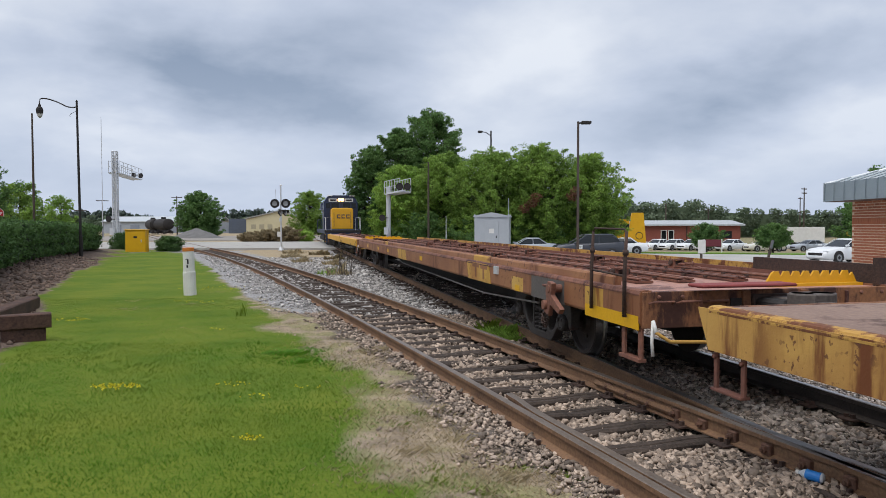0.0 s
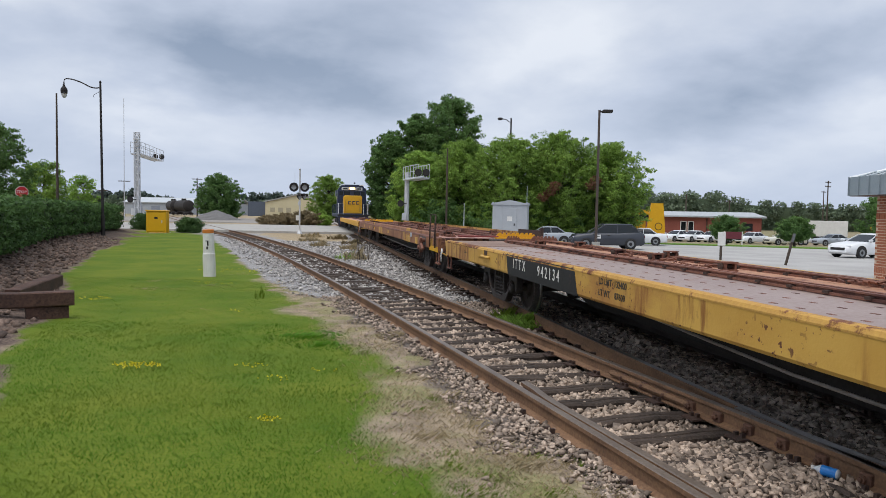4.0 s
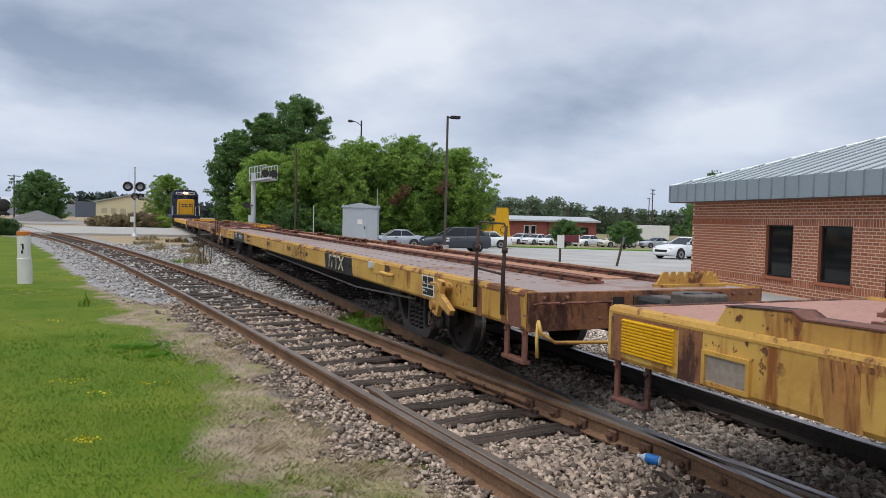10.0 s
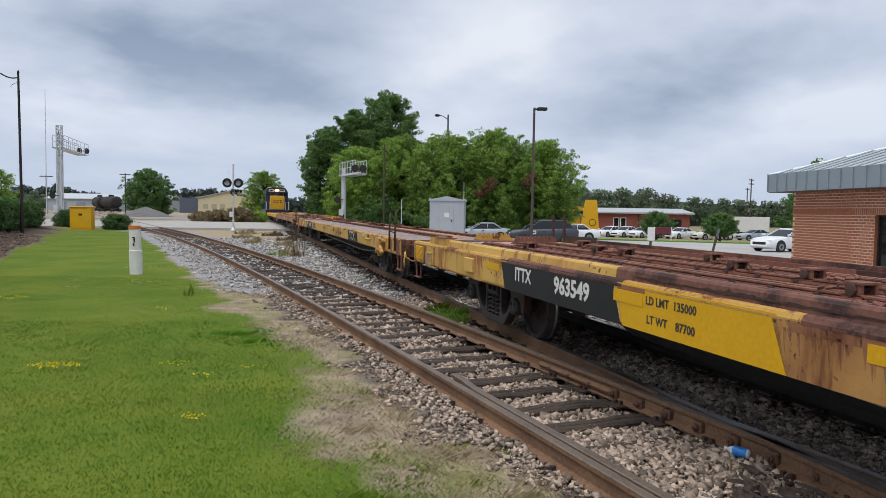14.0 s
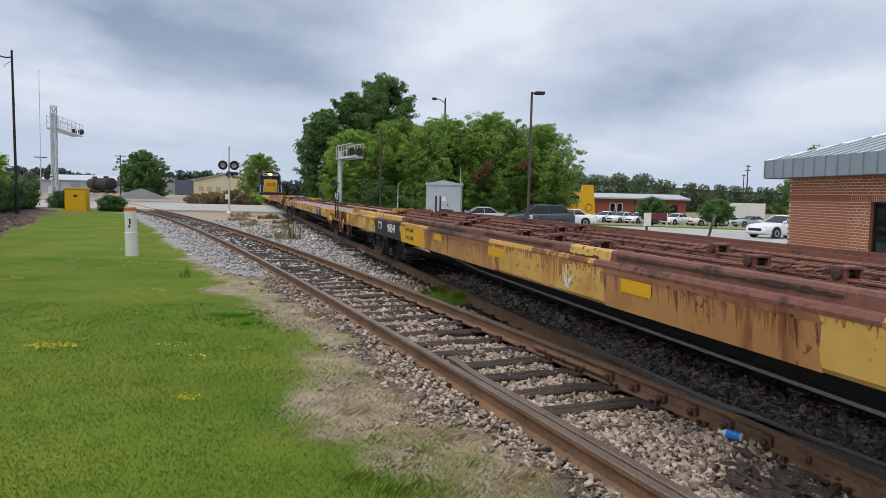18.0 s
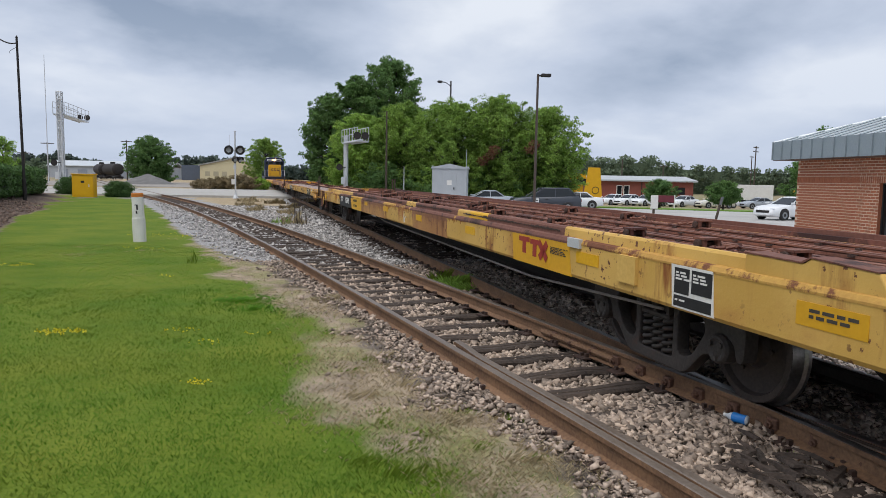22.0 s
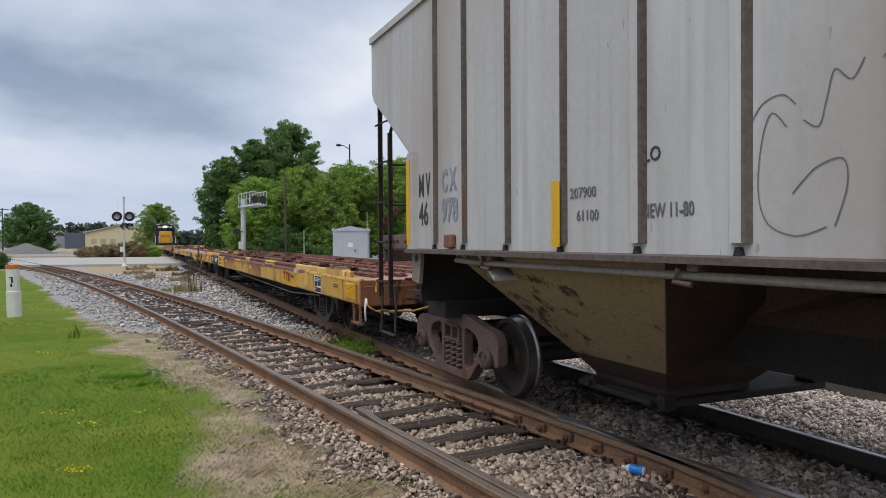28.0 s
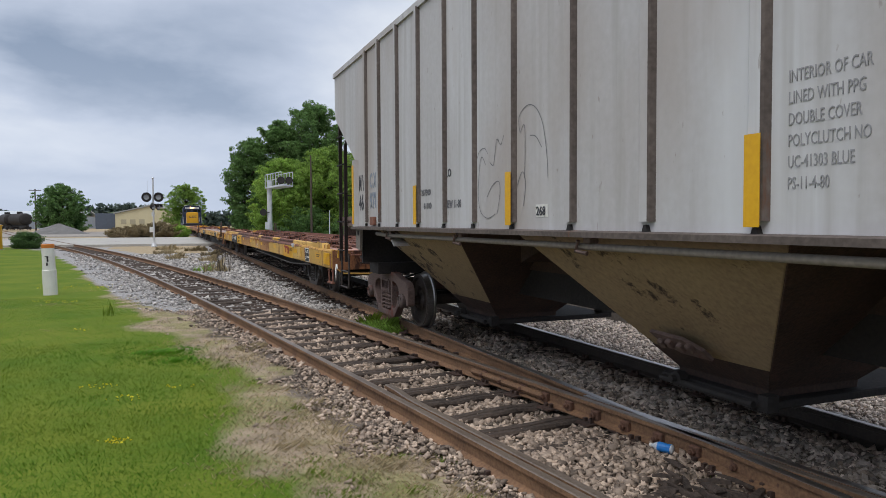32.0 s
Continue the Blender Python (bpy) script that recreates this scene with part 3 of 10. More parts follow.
def build_ground():
    def axis(lo, hi, step, far):
        mid = list(np.arange(lo, hi + 1e-6, step))
        out, d, a = [], step, hi
        while a < far:
            d *= 1.35
            a += d
            out.append(a)
        pre, d, a = [], step, lo
        while a > -far:
            d *= 1.35
            a -= d
            pre.append(a)
        return pre[::-1] + mid + out

    xs = axis(-16, 9, 0.25, 2600)
    ys = axis(0, 42, 0.25, 2600)
    verts, lawn, dry, stone, mulch, lot, soil, apron = [], [], [], [], [], [], [], []
    for y in ys:
        le, me, tx = lawn_edge(y), mulch_edge(y), train_x(y, 0)
        for x in xs:
            verts.append((x, y, ground_z(x, y)))
            n = wob(x, y, 0.7) * 0.5 + wob(x, y, 2.3) * 0.35
            in_lawn = smooth(le + 0.35, le - 0.65, x + n) * smooth(me - 0.3, me + 0.3, x + n * 0.6)
            if y < 6:
                in_lawn = max(in_lawn, 0.36 * smooth(6.0, 5.0, y) * smooth(le + 1.5, le + 0.7, x + n * 0.8))
            if y > 62:
                in_lawn = 0.35 + 0.5 * n
            sr = near_x(y, -1.51) - stone_reach(y)
            st = smooth(sr - 0.1, sr + 0.3, x + n * 0.5) * (1 - smooth(train_x(y, 3.4), train_x(y, 4.2), x)) * (1 - smooth(57, 60, y))
            mu = smooth(me + 0.3, me - 0.3, x + n * 0.6) * (1 - smooth(52, 60, y)) * smooth(me - 14, me - 9, x)
            lt = smooth(train_x(y, 3.4), train_x(y, 4.2), x) * (1 - smooth(70, 80, y)) * (1 - smooth(60, 90, x))
            lawn.append(in_lawn)
            stone.append(st)
            mulch.append(mu)
            lot.append(lt)
            # bare dark cinder soil along the outer side of the near rail
            off = near_x(y, -1.51) - x
            # pale gravel spread over the far stretch of both tracks
            apron.append(smooth(12.5, 16.5, y + 2 * n) * st)
            soil.append(0.95 * smooth(0.95, 0.25, off + 0.7 * wob(x, y, 1.7)) * smooth(-0.4, -0.1, off) * smooth(17, 13, y) * (0.35 + 0.65 * smooth(-0.25, 0.2, wob(x, y, 1.1) + 0.5 * wob(x, y, 3.3))))
            # strip of bare dirt and dead grass by the wasteland between the tracks
            waste = smooth(near_x(y, 1.2), near_x(y, 2.2), x) * (1 - smooth(train_x(y, -2.4), train_x(y, -1.4), x)) * smooth(27, 34, y)
            dry.append(max(waste, 0.0))
    w = len(xs)
    faces = [(j * w + i, j * w + i + 1, (j + 1) * w + i + 1, (j + 1) * w + i) for j in range(len(ys) - 1) for i in range(w - 1)]
    me = bpy.data.meshes.new("ground")
    me.from_pydata(verts, [], faces)
    for nm, vals in (("lawn", lawn), ("dry", dry), ("stone", stone), ("mulch", mulch), ("lot", lot), ("soil", soil), ("apron", apron)):
        a = me.attributes.new(nm, "FLOAT", "POINT")
        a.data.foreach_set("value", vals)
    me.polygons.foreach_set("use_smooth", [True] * len(me.polygons))
    m = bpy.data.materials.new("ground_soil_and_turf")
    m.use_nodes = True
    nt = m.node_tree
    L = nt.links.new
    bsdf = nt.nodes["Principled BSDF"]
    bsdf.inputs["Roughness"].default_value = 0.95
    bsdf.inputs["Specular IOR Level"].default_value = 0.15
    tc = nt.nodes.new("ShaderNodeTexCoord")

    def tex(scale, detail=5):
        n = nt.nodes.new("ShaderNodeTexNoise")
        n.inputs["Scale"].default_value = scale
        n.inputs["Detail"].default_value = detail
        L(tc.outputs["Object"], n.inputs["Vector"])
        return n.outputs["Fac"]

    big, mid, fine = tex(0.35), tex(2.5), tex(28)

    def two(a, b, fac, lo=0.35, hi=0.65):
        r = nt.nodes.new("ShaderNodeValToRGB")
        r.color_ramp.elements[0].position, r.color_ramp.elements[1].position = lo, hi
        r.color_ramp.elements[0].color, r.color_ramp.elements[1].color = (*a, 1), (*b, 1)
        L(fac, r.inputs[0])
        return r.outputs[0]

    def mixed(a, b, fac):
        x = nt.nodes.new("ShaderNodeMix")
        x.data_type = "RGBA"
        for sock, val in ((x.inputs["Factor"], fac), (x.inputs["A"], a), (x.inputs["B"], b)):
            if isinstance(val, float):
                sock.default_value = val
            else:
                L(val, sock)
        return x.outputs["Result"]

    def attr(nm):
        a = nt.nodes.new("ShaderNodeAttribute")
        a.attribute_name = nm
        # ragged border
        s = nt.nodes.new("ShaderNodeMath")
        s.operation = "MULTIPLY_ADD"
        s.inputs[1].default_value = 0.5
        L(mid, s.inputs[0])
        L(a.outputs["Fac"], s.inputs[2])
        r = nt.nodes.new("ShaderNodeMapRange")
        r.inputs["From Min"].default_value = 0.58
        r.inputs["From Max"].default_value = 0.92
        L(s.outputs[0], r.inputs["Value"])
        return r.outputs[0]

    dirt = mixed(two((0.115, 0.088, 0.066), (0.44, 0.35, 0.25), tex(60), 0.32, 0.66), two((0.15, 0.116, 0.085), (0.40, 0.32, 0.225), tex(3.5, 8), 0.36, 0.62), 0.5)
    dirt = mixed(dirt, two((0.13, 0.14, 0.05), (0.30, 0.28, 0.12), fine), two((0.0, 0.0, 0.0), (0.65, 0.65, 0.65), tex(1.9, 7), 0.50, 0.60))
    turf = mixed(two((0.06, 0.11, 0.008), (0.125, 0.18, 0.016), fine), mixed(two((0.055, 0.12, 0.009), (0.18, 0.20, 0.026), tex(0.55, 6), 0.38, 0.62), two((0.07, 0.13, 0.01), (0.165, 0.185, 0.022), mid), 0.4), 0.6)
    gravel = mixed(two((0.07, 0.055, 0.045), (0.24, 0.20, 0.17), fine), two((0.10, 0.08, 0.066), (0.20, 0.17, 0.145), mid), 0.4)
    bark = two((0.055, 0.038, 0.03), (0.19, 0.142, 0.115), fine)
    asphalt = mixed(two((0.34, 0.33, 0.315), (0.45, 0.44, 0.42), fine), two((0.32, 0.31, 0.30), (0.46, 0.45, 0.43), big), 0.6)
    straw = two((0.26, 0.20, 0.13), (0.42, 0.34, 0.22), fine)
    col = mixed(dirt, turf, attr("lawn"))
    col = mixed(col, gravel, attr("stone"))
    col = mixed(col, two((0.035, 0.028, 0.024), (0.13, 0.105, 0.085), tex(40)), attr("soil"))
    col = mixed(col, two((0.19, 0.183, 0.178), (0.38, 0.37, 0.362), fine), attr("apron"))
    col = mixed(col, straw, attr("dry"))
    col = mixed(col, bark, attr("mulch"))
    col = mixed(col, asphalt, attr("lot"))
    L(col, bsdf.inputs["Base Color"])
    b = nt.nodes.new("ShaderNodeBump")
    b.inputs["Strength"].default_value = 0.6
    b.inputs["Distance"].default_value = 0.03
    L(fine, b.inputs["Height"])
    L(b.outputs[0], bsdf.inputs["Normal"])
    me.materials.append(m)
    tagged(new("ground", me), "mown lawn, dirt and gravel ground along the tracks", "ground", kind="structure")


build_ground()

# road over the crossing and the kerbed lot edge
sh = Shape().box(-75, -7, 58.5, 84, -0.3, -0.03, 0.02)
single("road", sh, M_CONC, "pale concrete road crossing both railway tracks", "road", kind="structure")
sh = Shape().box(-70, -6, 98, 150, -0.3, -0.10, 0.02)
single("pavement", sh, mat("dusty_yard_gravel", (0.31, 0.285, 0.255), (0.21, 0.19, 0.17), 0.95, 0, 0.15, 3, 0.3, rust=((0.17, 0.155, 0.14), 0.56, 0.12)), "pale gravelly concrete yard beyond the crossing", "pavement", kind="structure")


# ---- railway tracks ----
def rail_rings(path, half=0.037):
    """Rail cross-section swept along (x, y) points; the head top is at z 0."""
    prof = [(-0.07, -0.172), (0.07, -0.172), (0.07, -0.160), (0.012, -0.135), (0.010, -0.05), (half, -0.038), (half, -0.006),
            (half - 0.008, 0.0), (-half + 0.008, 0.0), (-half, -0.006), (-half, -0.038), (-0.010, -0.05), (-0.012, -0.135), (-0.07, -0.160)]
    rings = []
    for i, (x, y) in enumerate(path):
        x0, y0 = path[max(i - 1, 0)]
        x1, y1 = path[min(i + 1, len(path) - 1)]
        l = math.hypot(x1 - x0, y1 - y0)
        nx, ny = (y1 - y0) / l, -(x1 - x0) / l
        rings.append([(x + nx * a, y + ny * a, z) for a, z in prof])
    return rings


def rail(path, parent, shiny, name="rail", drop=0.0, label="", web=M_RAIL):
    sh = Shape().rings(rail_rings(path))
    sh.v = [(x, y, z - drop) for x, y, z in sh.v]
    me = sh.mesh(name, web)
    me.materials.append(M_RAILHEAD if shiny else M_RAILTOP)
    n = 14
    idx = [1 if (k % n) in (6, 7, 8) and k < n * (len(path) - 1) else 0 for k in range(len(me.polygons))]
    me.polygons.foreach_set("material_index", idx)
    return part(name, me, web, parent, label)


def steps(a, b, d):
    return list(np.arange(a, b + d * 0.5, d))


near_track = thing("railway_track", "rusty little-used railway track curving across the road", "railway track", kind="structure")
train_track = thing("railway_track", "busy railway track with polished rails under the train", "railway track", kind="structure")
NEAR_Y = steps(-4, 60, 1.0) + steps(66, 240, 10)
rail([(near_x(y, -1.51), y) for y in NEAR_Y], near_track, False)
rail([(near_x(y), y) for y in NEAR_Y], near_track, False)
TRAIN_Y = steps(-30, 150, 6)
for side in (-GAUGE, GAUGE):
    # the right rail's web takes the darker rail colour
    rail([(train_x(y, side), y) for y in TRAIN_Y], train_track, True, web=M_RAILDARK if side > 0 else M_RAIL)
# guard rails beside the outer rails of the crossing frog
def guard(fx, y0, y1, side, parent):
    pts = [(fx(y, side + (0.05 * (1 - smooth(y0, y0 + 0.5, y)) + 0.05 * smooth(y1 - 0.6, y1, y)) * (1 if side < 0 or fx is near_x else -1)), y) for y in steps(y0, y1, 0.25)]
    rail(pts, parent, False, "guard_rail", 0.004, "worn guard rail with flared ends")


guard(near_x, 1.5, 6.9, -1.51 + 0.105, near_track)
# frog wing rails
for a, b in ((5.0, 9.0),):
    pts = [(near_x(y, 0.10 + 0.012 * max(y - 6.8, 0)), y) for y in steps(2.2, 6.4, 0.4)]
    rail(pts, near_track, True, "wing_rail", 0.003, "polished wing rail of the frog")


def cross_ties(fx, y0, y1, gap, parent, left, right, skip=None):
    shapes = []
    rnd = random.Random(5 if parent is near_track else 9)
    for k in range(6):
        hl = 1.27
        sh = Shape()
        rows = []
        crack = rnd.uniform(-0.03, 0.03)
        for i in range(13):
            t = -hl + i * 2 * hl / 12
            w = 0.1 + rnd.uniform(-0.02, 0.01)
            z = rnd.uniform(-0.016, 0.006) - (0.03 if i in (0, 12) else 0)
            crack += rnd.uniform(-0.008, 0.008)
            deep = rnd.uniform(0.008, 0.03)
            rows.append([(t, -w, -0.16), (t, w, -0.16), (t, w, z - 0.02), (t, w - 0.025, z), (t, crack + 0.014, z - 0.004), (t, crack, z - deep), (t, crack - 0.014, z - 0.006), (t, -w + 0.025, z - rnd.uniform(0, 0.01)), (t, -w, z - 0.025)])
        sh.rings(rows)
        shapes.append(sh.mesh("cross_tie", M_TIE))
    y = y0
    while y < y1:
        slope = (fx(y + 0.1) - fx(y - 0.1)) / 0.2
        a = math.degrees(math.atan(-slope))
        cx = fx(y, (left + right) / 2)
        ob = part("cross_tie", rnd.choice(shapes), M_TIE, parent)
        ob.matrix_basis = pose(cx, y, -0.172 - rnd.uniform(0, 0.014) - (0.05 if parent is train_track and y < 16 else 0), 0, 0, a + rnd.uniform(-2.2, 2.2)) @ Matrix.Translation((rnd.uniform(-0.08, 0.08), 0, 0))
        y += gap * rnd.uniform(0.9, 1.1)


# tie plates and spikes, joined
def fastenings(fx, y0, y1, gap, sides, parent):
    sh = Shape()
    y = y0
    while y < y1:
        slope = (fx(y + 0.1) - fx(y - 0.1)) / 0.2
        m = pose(0, 0, 0, 0, 0, math.degrees(math.atan(-slope)))
        for s in sides:
            p = Shape().box(-0.17, 0.17, -0.09, 0.09, -0.186, -0.170)
            for dx in (-0.088, 0.088):
                p.box(dx - 0.018, dx + 0.018, -0.05, -0.02, -0.175, -0.130)
                p.box(dx - 0.018, dx + 0.018, 0.03, 0.06, -0.175, -0.138)
            p.move(Matrix.Translation((fx(y, s), y, 0)) @ m)
            sh.add(p.v, p.f)
        y += gap
    tagged(part("tie_plates_and_spikes", sh, M_RUSTDARK, parent), "rusty tie plates and spikes", kind="stuff")


fastenings(near_x, 2.0, 26, 0.56, (-1.51, 0), near_track)
fastenings(train_x, 2.0, 24, 0.52, (-GAUGE, GAUGE), train_track)

# bolted frog: heavy joint bars and bolt heads on the inner face of the near track's right rail
sh = Shape()
for k, y in enumerate(steps(3.0, 7.6, 0.36)):
    slope = -0.335
    m = Matrix.Translation((near_x(y, -0.02), y, -0.105)) @ pose(0, 0, 0, 0, 0, math.degrees(math.atan(0.335)))
    b = Shape().box(-0.035, 0.02, -0.05, 0.05, -0.05, 0.045, 0.01).lathe((-0.03, 0, 0), (-1, 0, 0), [(0, 0.028), (0.03, 0.028), (0.033, 0.016), (0.05, 0.016)], 6)
    b.move(m)
    sh.add(b.v, b.f)
part("frog_bolts", sh, mat("brown_bolt_steel", (0.16, 0.08, 0.05), (0.075, 0.04, 0.028), 0.8, 0, 4, 40, 0.4), near_track, "rusty frog brace blocks with bolt heads")
sh = Shape()
for a, b in ((6.6, 7.9),):
    pts = [(near_x(y, -0.045), y) for y in (a, b)]
    sh.tube([(*pts[0], -0.10), (*pts[1], -0.10)], 0.035, 6)
part("joint_bar", sh, M_RAIL, near_track, "rusty joint bar")

# ---- train: when and how far it has moved along its track ----
RUN = [(0, 0.00), (0.5, 1.37), (1, 2.76), (1.5, 4.18), (2, 5.62), (2.5, 7.05), (3, 8.45), (3.5, 9.82), (5.5, 15.30), (6, 16.70), (6.5, 18.14),
       (7, 19.59), (7.5, 21.05), (8, 22.50), (8.5, 23.93), (9, 25.30), (9.5, 26.61), (10, 27.84), (10.5, 29.01), (11, 30.15), (11.5, 31.24),
       (12, 32.28), (12.5, 33.30), (13, 34.31), (13.5, 35.33), (14, 36.36), (14.5, 37.42), (16.5, 41.60), (17, 42.65), (18, 44.70), (19, 46.72),
       (20, 48.72), (21, 50.62), (22, 52.35), (22.5, 53.12), (23, 53.87), (23.5, 54.63), (24, 55.35), (24.5, 56.03), (25, 56.68), (25.5, 57.32),
       (26, 58.03), (26.5, 58.71), (28.5, 61.35), (29, 61.93), (29.5, 62.43), (30, 62.93), (30.5, 63.40), (31, 63.80), (31.5, 64.15), (32, 64.47)]
ROLLING = []     # (thing, start along the track)
WHEELSETS = []   # (wheelset, its centre in the truck's space)


def at_track(s, z=0.0):
    return pose(XT + UX * s, UY * s, z, 0, 0, TURN)


WHEEL_R = 0.42


def wheel_shape(sh, x, out):
    """One wheel on the axle: out is +1 or -1, the field side."""
    o = out
    sh.lathe((x, 0, 0), (o, 0, 0), [(-0.075, 0.11), (-0.07, 0.40), (-0.072, WHEEL_R + 0.028), (-0.045, WHEEL_R + 0.028), (-0.03, WHEEL_R + 0.004), (0.065, WHEEL_R - 0.004),
                                    (0.072, WHEEL_R - 0.012), (0.072, WHEEL_R - 0.055), (0.03, WHEEL_R - 0.075), (0.01, 0.26), (0.03, 0.16), (0.075, 0.13), (0.085, 0.10)], 60)


def make_wheelset_mesh():
    sh = Shape()
    wheel_shape(sh, -0.755, -1)
    wheel_shape(sh, 0.755, 1)
    sh.lathe((-1.05, 0, 0), (1, 0, 0), [(0, 0.07), (0.2, 0.075), (0.4, 0.085), (1.05, 0.075), (1.7, 0.085), (1.9, 0.075), (2.1, 0.07)], 14)
    for sgn in (-1, 1):
        for k in range(3):
            a = k * 2.094
            sh.lathe((sgn * 0.80, 0.2 * math.cos(a), 0.2 * math.sin(a)), (sgn, 0, 0), [(0, 0.02), (0.02, 0.02)], 6)
    me = sh.mesh("wheelset", mat("dark_wheel_steel", (0.085, 0.068, 0.058), (0.05, 0.042, 0.038), 0.6, 0.4, 5, 40, 0.2), False)
    me.polygons.foreach_set("use_smooth", [True] * len(me.polygons))
    me.set_sharp_from_angle(angle=math.radians(25))
    me.materials.append(mat("polished_wheel_tread", (0.36, 0.35, 0.34), (0.2, 0.19, 0.185), 0.32, 0.9, 5, 40, 0.05))
    n = 60
    idx = [0] * len(me.polygons)
    for w in range(2):
        base = w * (12 * n + 2)
        for band in (2, 3, 4):
            for k in range(n):
                idx[base + band * n + k] = 1
    me.polygons.foreach_set("material_index", idx)
    return me


WHEELSET = make_wheelset_mesh()


def rounded(pts, r, n=3):
    """Polygon with its corners rounded by about r."""
    out = []
    for i, p in enumerate(pts):
        p, a, b = Vector(p), Vector(pts[i - 1]), Vector(pts[(i + 1) % len(pts)])
        ra = min(r, (a - p).length * 0.45)
        rb = min(r, (b - p).length * 0.45)
        p0, p1 = p + (a - p).normalized() * ra, p + (b - p).normalized() * rb
        for k in range(n + 1):
            t = k / n
            out.append(tuple(p0 * (1 - t) ** 2 + p * (2 * t * (1 - t)) + p1 * t * t))
    return out


def side_frame_mesh(o):
    """Cast truck side frame: one plate with rounded outline, two windows and the spring opening, its edges softened."""
    half = [(0.0, 0.83), (0.40, 0.83), (0.80, 0.74), (1.02, 0.72), (1.13, 0.62), (1.12, 0.36), (1.04, 0.34), (1.0, 0.50), (0.78, 0.50), (0.74, 0.33), (0.66, 0.33), (0.42, 0.10), (0.0, 0.08)]
    outer = rounded(half[1:-1] + [(-y, z) for y, z in reversed(half[1:-1])], 0.07)
    holes = [rounded([(0.32, 0.70), (0.60, 0.64), (0.69, 0.52), (0.50, 0.26), (0.32, 0.24)], 0.085),
             rounded([(-0.32, 0.70), (-0.32, 0.24), (-0.50, 0.26), (-0.69, 0.52), (-0.60, 0.64)], 0.085),
             rounded([(-0.25, 0.20), (0.25, 0.20), (0.25, 0.68), (-0.25, 0.68)], 0.03)]
    bm = bmesh.new()
    edges = []
    for loop in [outer] + holes:
        vs = [bm.verts.new((0.0, y, z)) for y, z in loop]
        edges += [bm.edges.new((vs[i - 1], vs[i])) for i in range(len(vs))]
    res = bmesh.ops.triangle_fill(bm, use_beauty=True, use_dissolve=False, edges=edges)
    faces = [f for f in res["geom"] if isinstance(f, bmesh.types.BMFace)]
    ext = bmesh.ops.extrude_face_region(bm, geom=faces)
    for v in ext["geom"]:
        if isinstance(v, bmesh.types.BMVert):
            v.co.x = 0.12
    for v in bm.verts:
        v.co.x = o * (0.965 + v.co.x)
    bmesh.ops.recalc_face_normals(bm, faces=bm.faces)
    rim = [e for e in bm.edges if len(e.link_faces) == 2 and e.calc_face_angle() > 0.8]
    bmesh.ops.bevel(bm, geom=rim, offset=0.016, segments=2, profile=0.6, affect="EDGES")
    me = bpy.data.meshes.new("side_frame")
    bm.to_mesh(me)
    bm.free()
    me.materials.append(M_TRUCK)
    return me


# flat-car trucks: a much darker version of the truck colour
M_FLATTRUCK = mat("near_black_truck_casting", (0.062, 0.052, 0.046), (0.026, 0.022, 0.02), 0.65, 0.0, 2.5, 40, 0.3, rust=((0.10, 0.05, 0.035), 0.62, 2.2))


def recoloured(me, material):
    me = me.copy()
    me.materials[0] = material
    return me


def make_truck_meshes():
    out = {}
    for o in (-1, 1):
        out["side_frame", o] = side_frame_mesh(o)
        sp = Shape()
        for y in (-0.15, 0.0, 0.15):
            pts = [(o * 1.03 + 0.055 * math.cos(a), y + 0.055 * math.sin(a), 0.20 + 0.31 * a / (2 * math.pi * 5)) for a in np.linspace(0, 2 * math.pi * 5, 61)]
            sp.tube(pts, 0.021, 6)
        out["spring_nest", o] = sp.mesh("spring_nest", M_TRUCK, True)
        for k, y in enumerate((-0.88, 0.88)):
            cap = Shape().lathe((o * 1.02, y, WHEEL_R), (o, 0, 0), [(0, 0.115), (0.09, 0.115), (0.115, 0.10), (0.12, 0.085), (0.108, 0.06), (0.112, 0.03)], 16)
            for i in range(3):
                a = 0.5 + i * 2.094
                cap.lathe((o * 1.125, y + 0.072 * math.cos(a), WHEEL_R + 0.072 * math.sin(a)), (o, 0, 0), [(0, 0.021), (0.028, 0.021)], 6)
            out["journal_cap", o, k] = cap.mesh("journal_cap", M_CAP)
    bol = Shape().slab([(-0.21, 0.51), (-0.21, 0.64), (-0.16, 0.70), (0.16, 0.70), (0.21, 0.64), (0.21, 0.51)], 0, -1.03, 1.03).lathe((0, 0, 0.7), (0, 0, 1), [(0, 0.3), (0.1, 0.3)], 16)
    for o in (-1, 1):
        a, b = sorted((o * 1.02, o * 1.10))
        bol.box(a, b, -0.215, 0.215, 0.50, 0.54, 0.008).box(a, b, -0.17, 0.17, 0.665, 0.705, 0.008)
        for y in (-0.19, 0.0, 0.19):
            bol.box(a, b, y - 0.02, y + 0.02, 0.54, 0.668)
    out["bolster"] = bol.mesh("bolster", M_TRUCK)
    br = Shape()
    for y in (-0.42, 0.42):
        br.box(-0.8, 0.8, y - 0.05, y + 0.05, 0.34, 0.42)
        for x in (-0.74, 0.74):
            br.box(x - 0.06, x + 0.06, y + (0.05 if y < 0 else -0.09) - 0.0, y + (0.09 if y < 0 else -0.05), 0.25, 0.5)
    out["brake_beam"] = br.mesh("brake_beam", M_BLACK)
    return out


TRUCK = make_truck_meshes()
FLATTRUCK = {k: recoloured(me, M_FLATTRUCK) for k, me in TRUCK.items()}


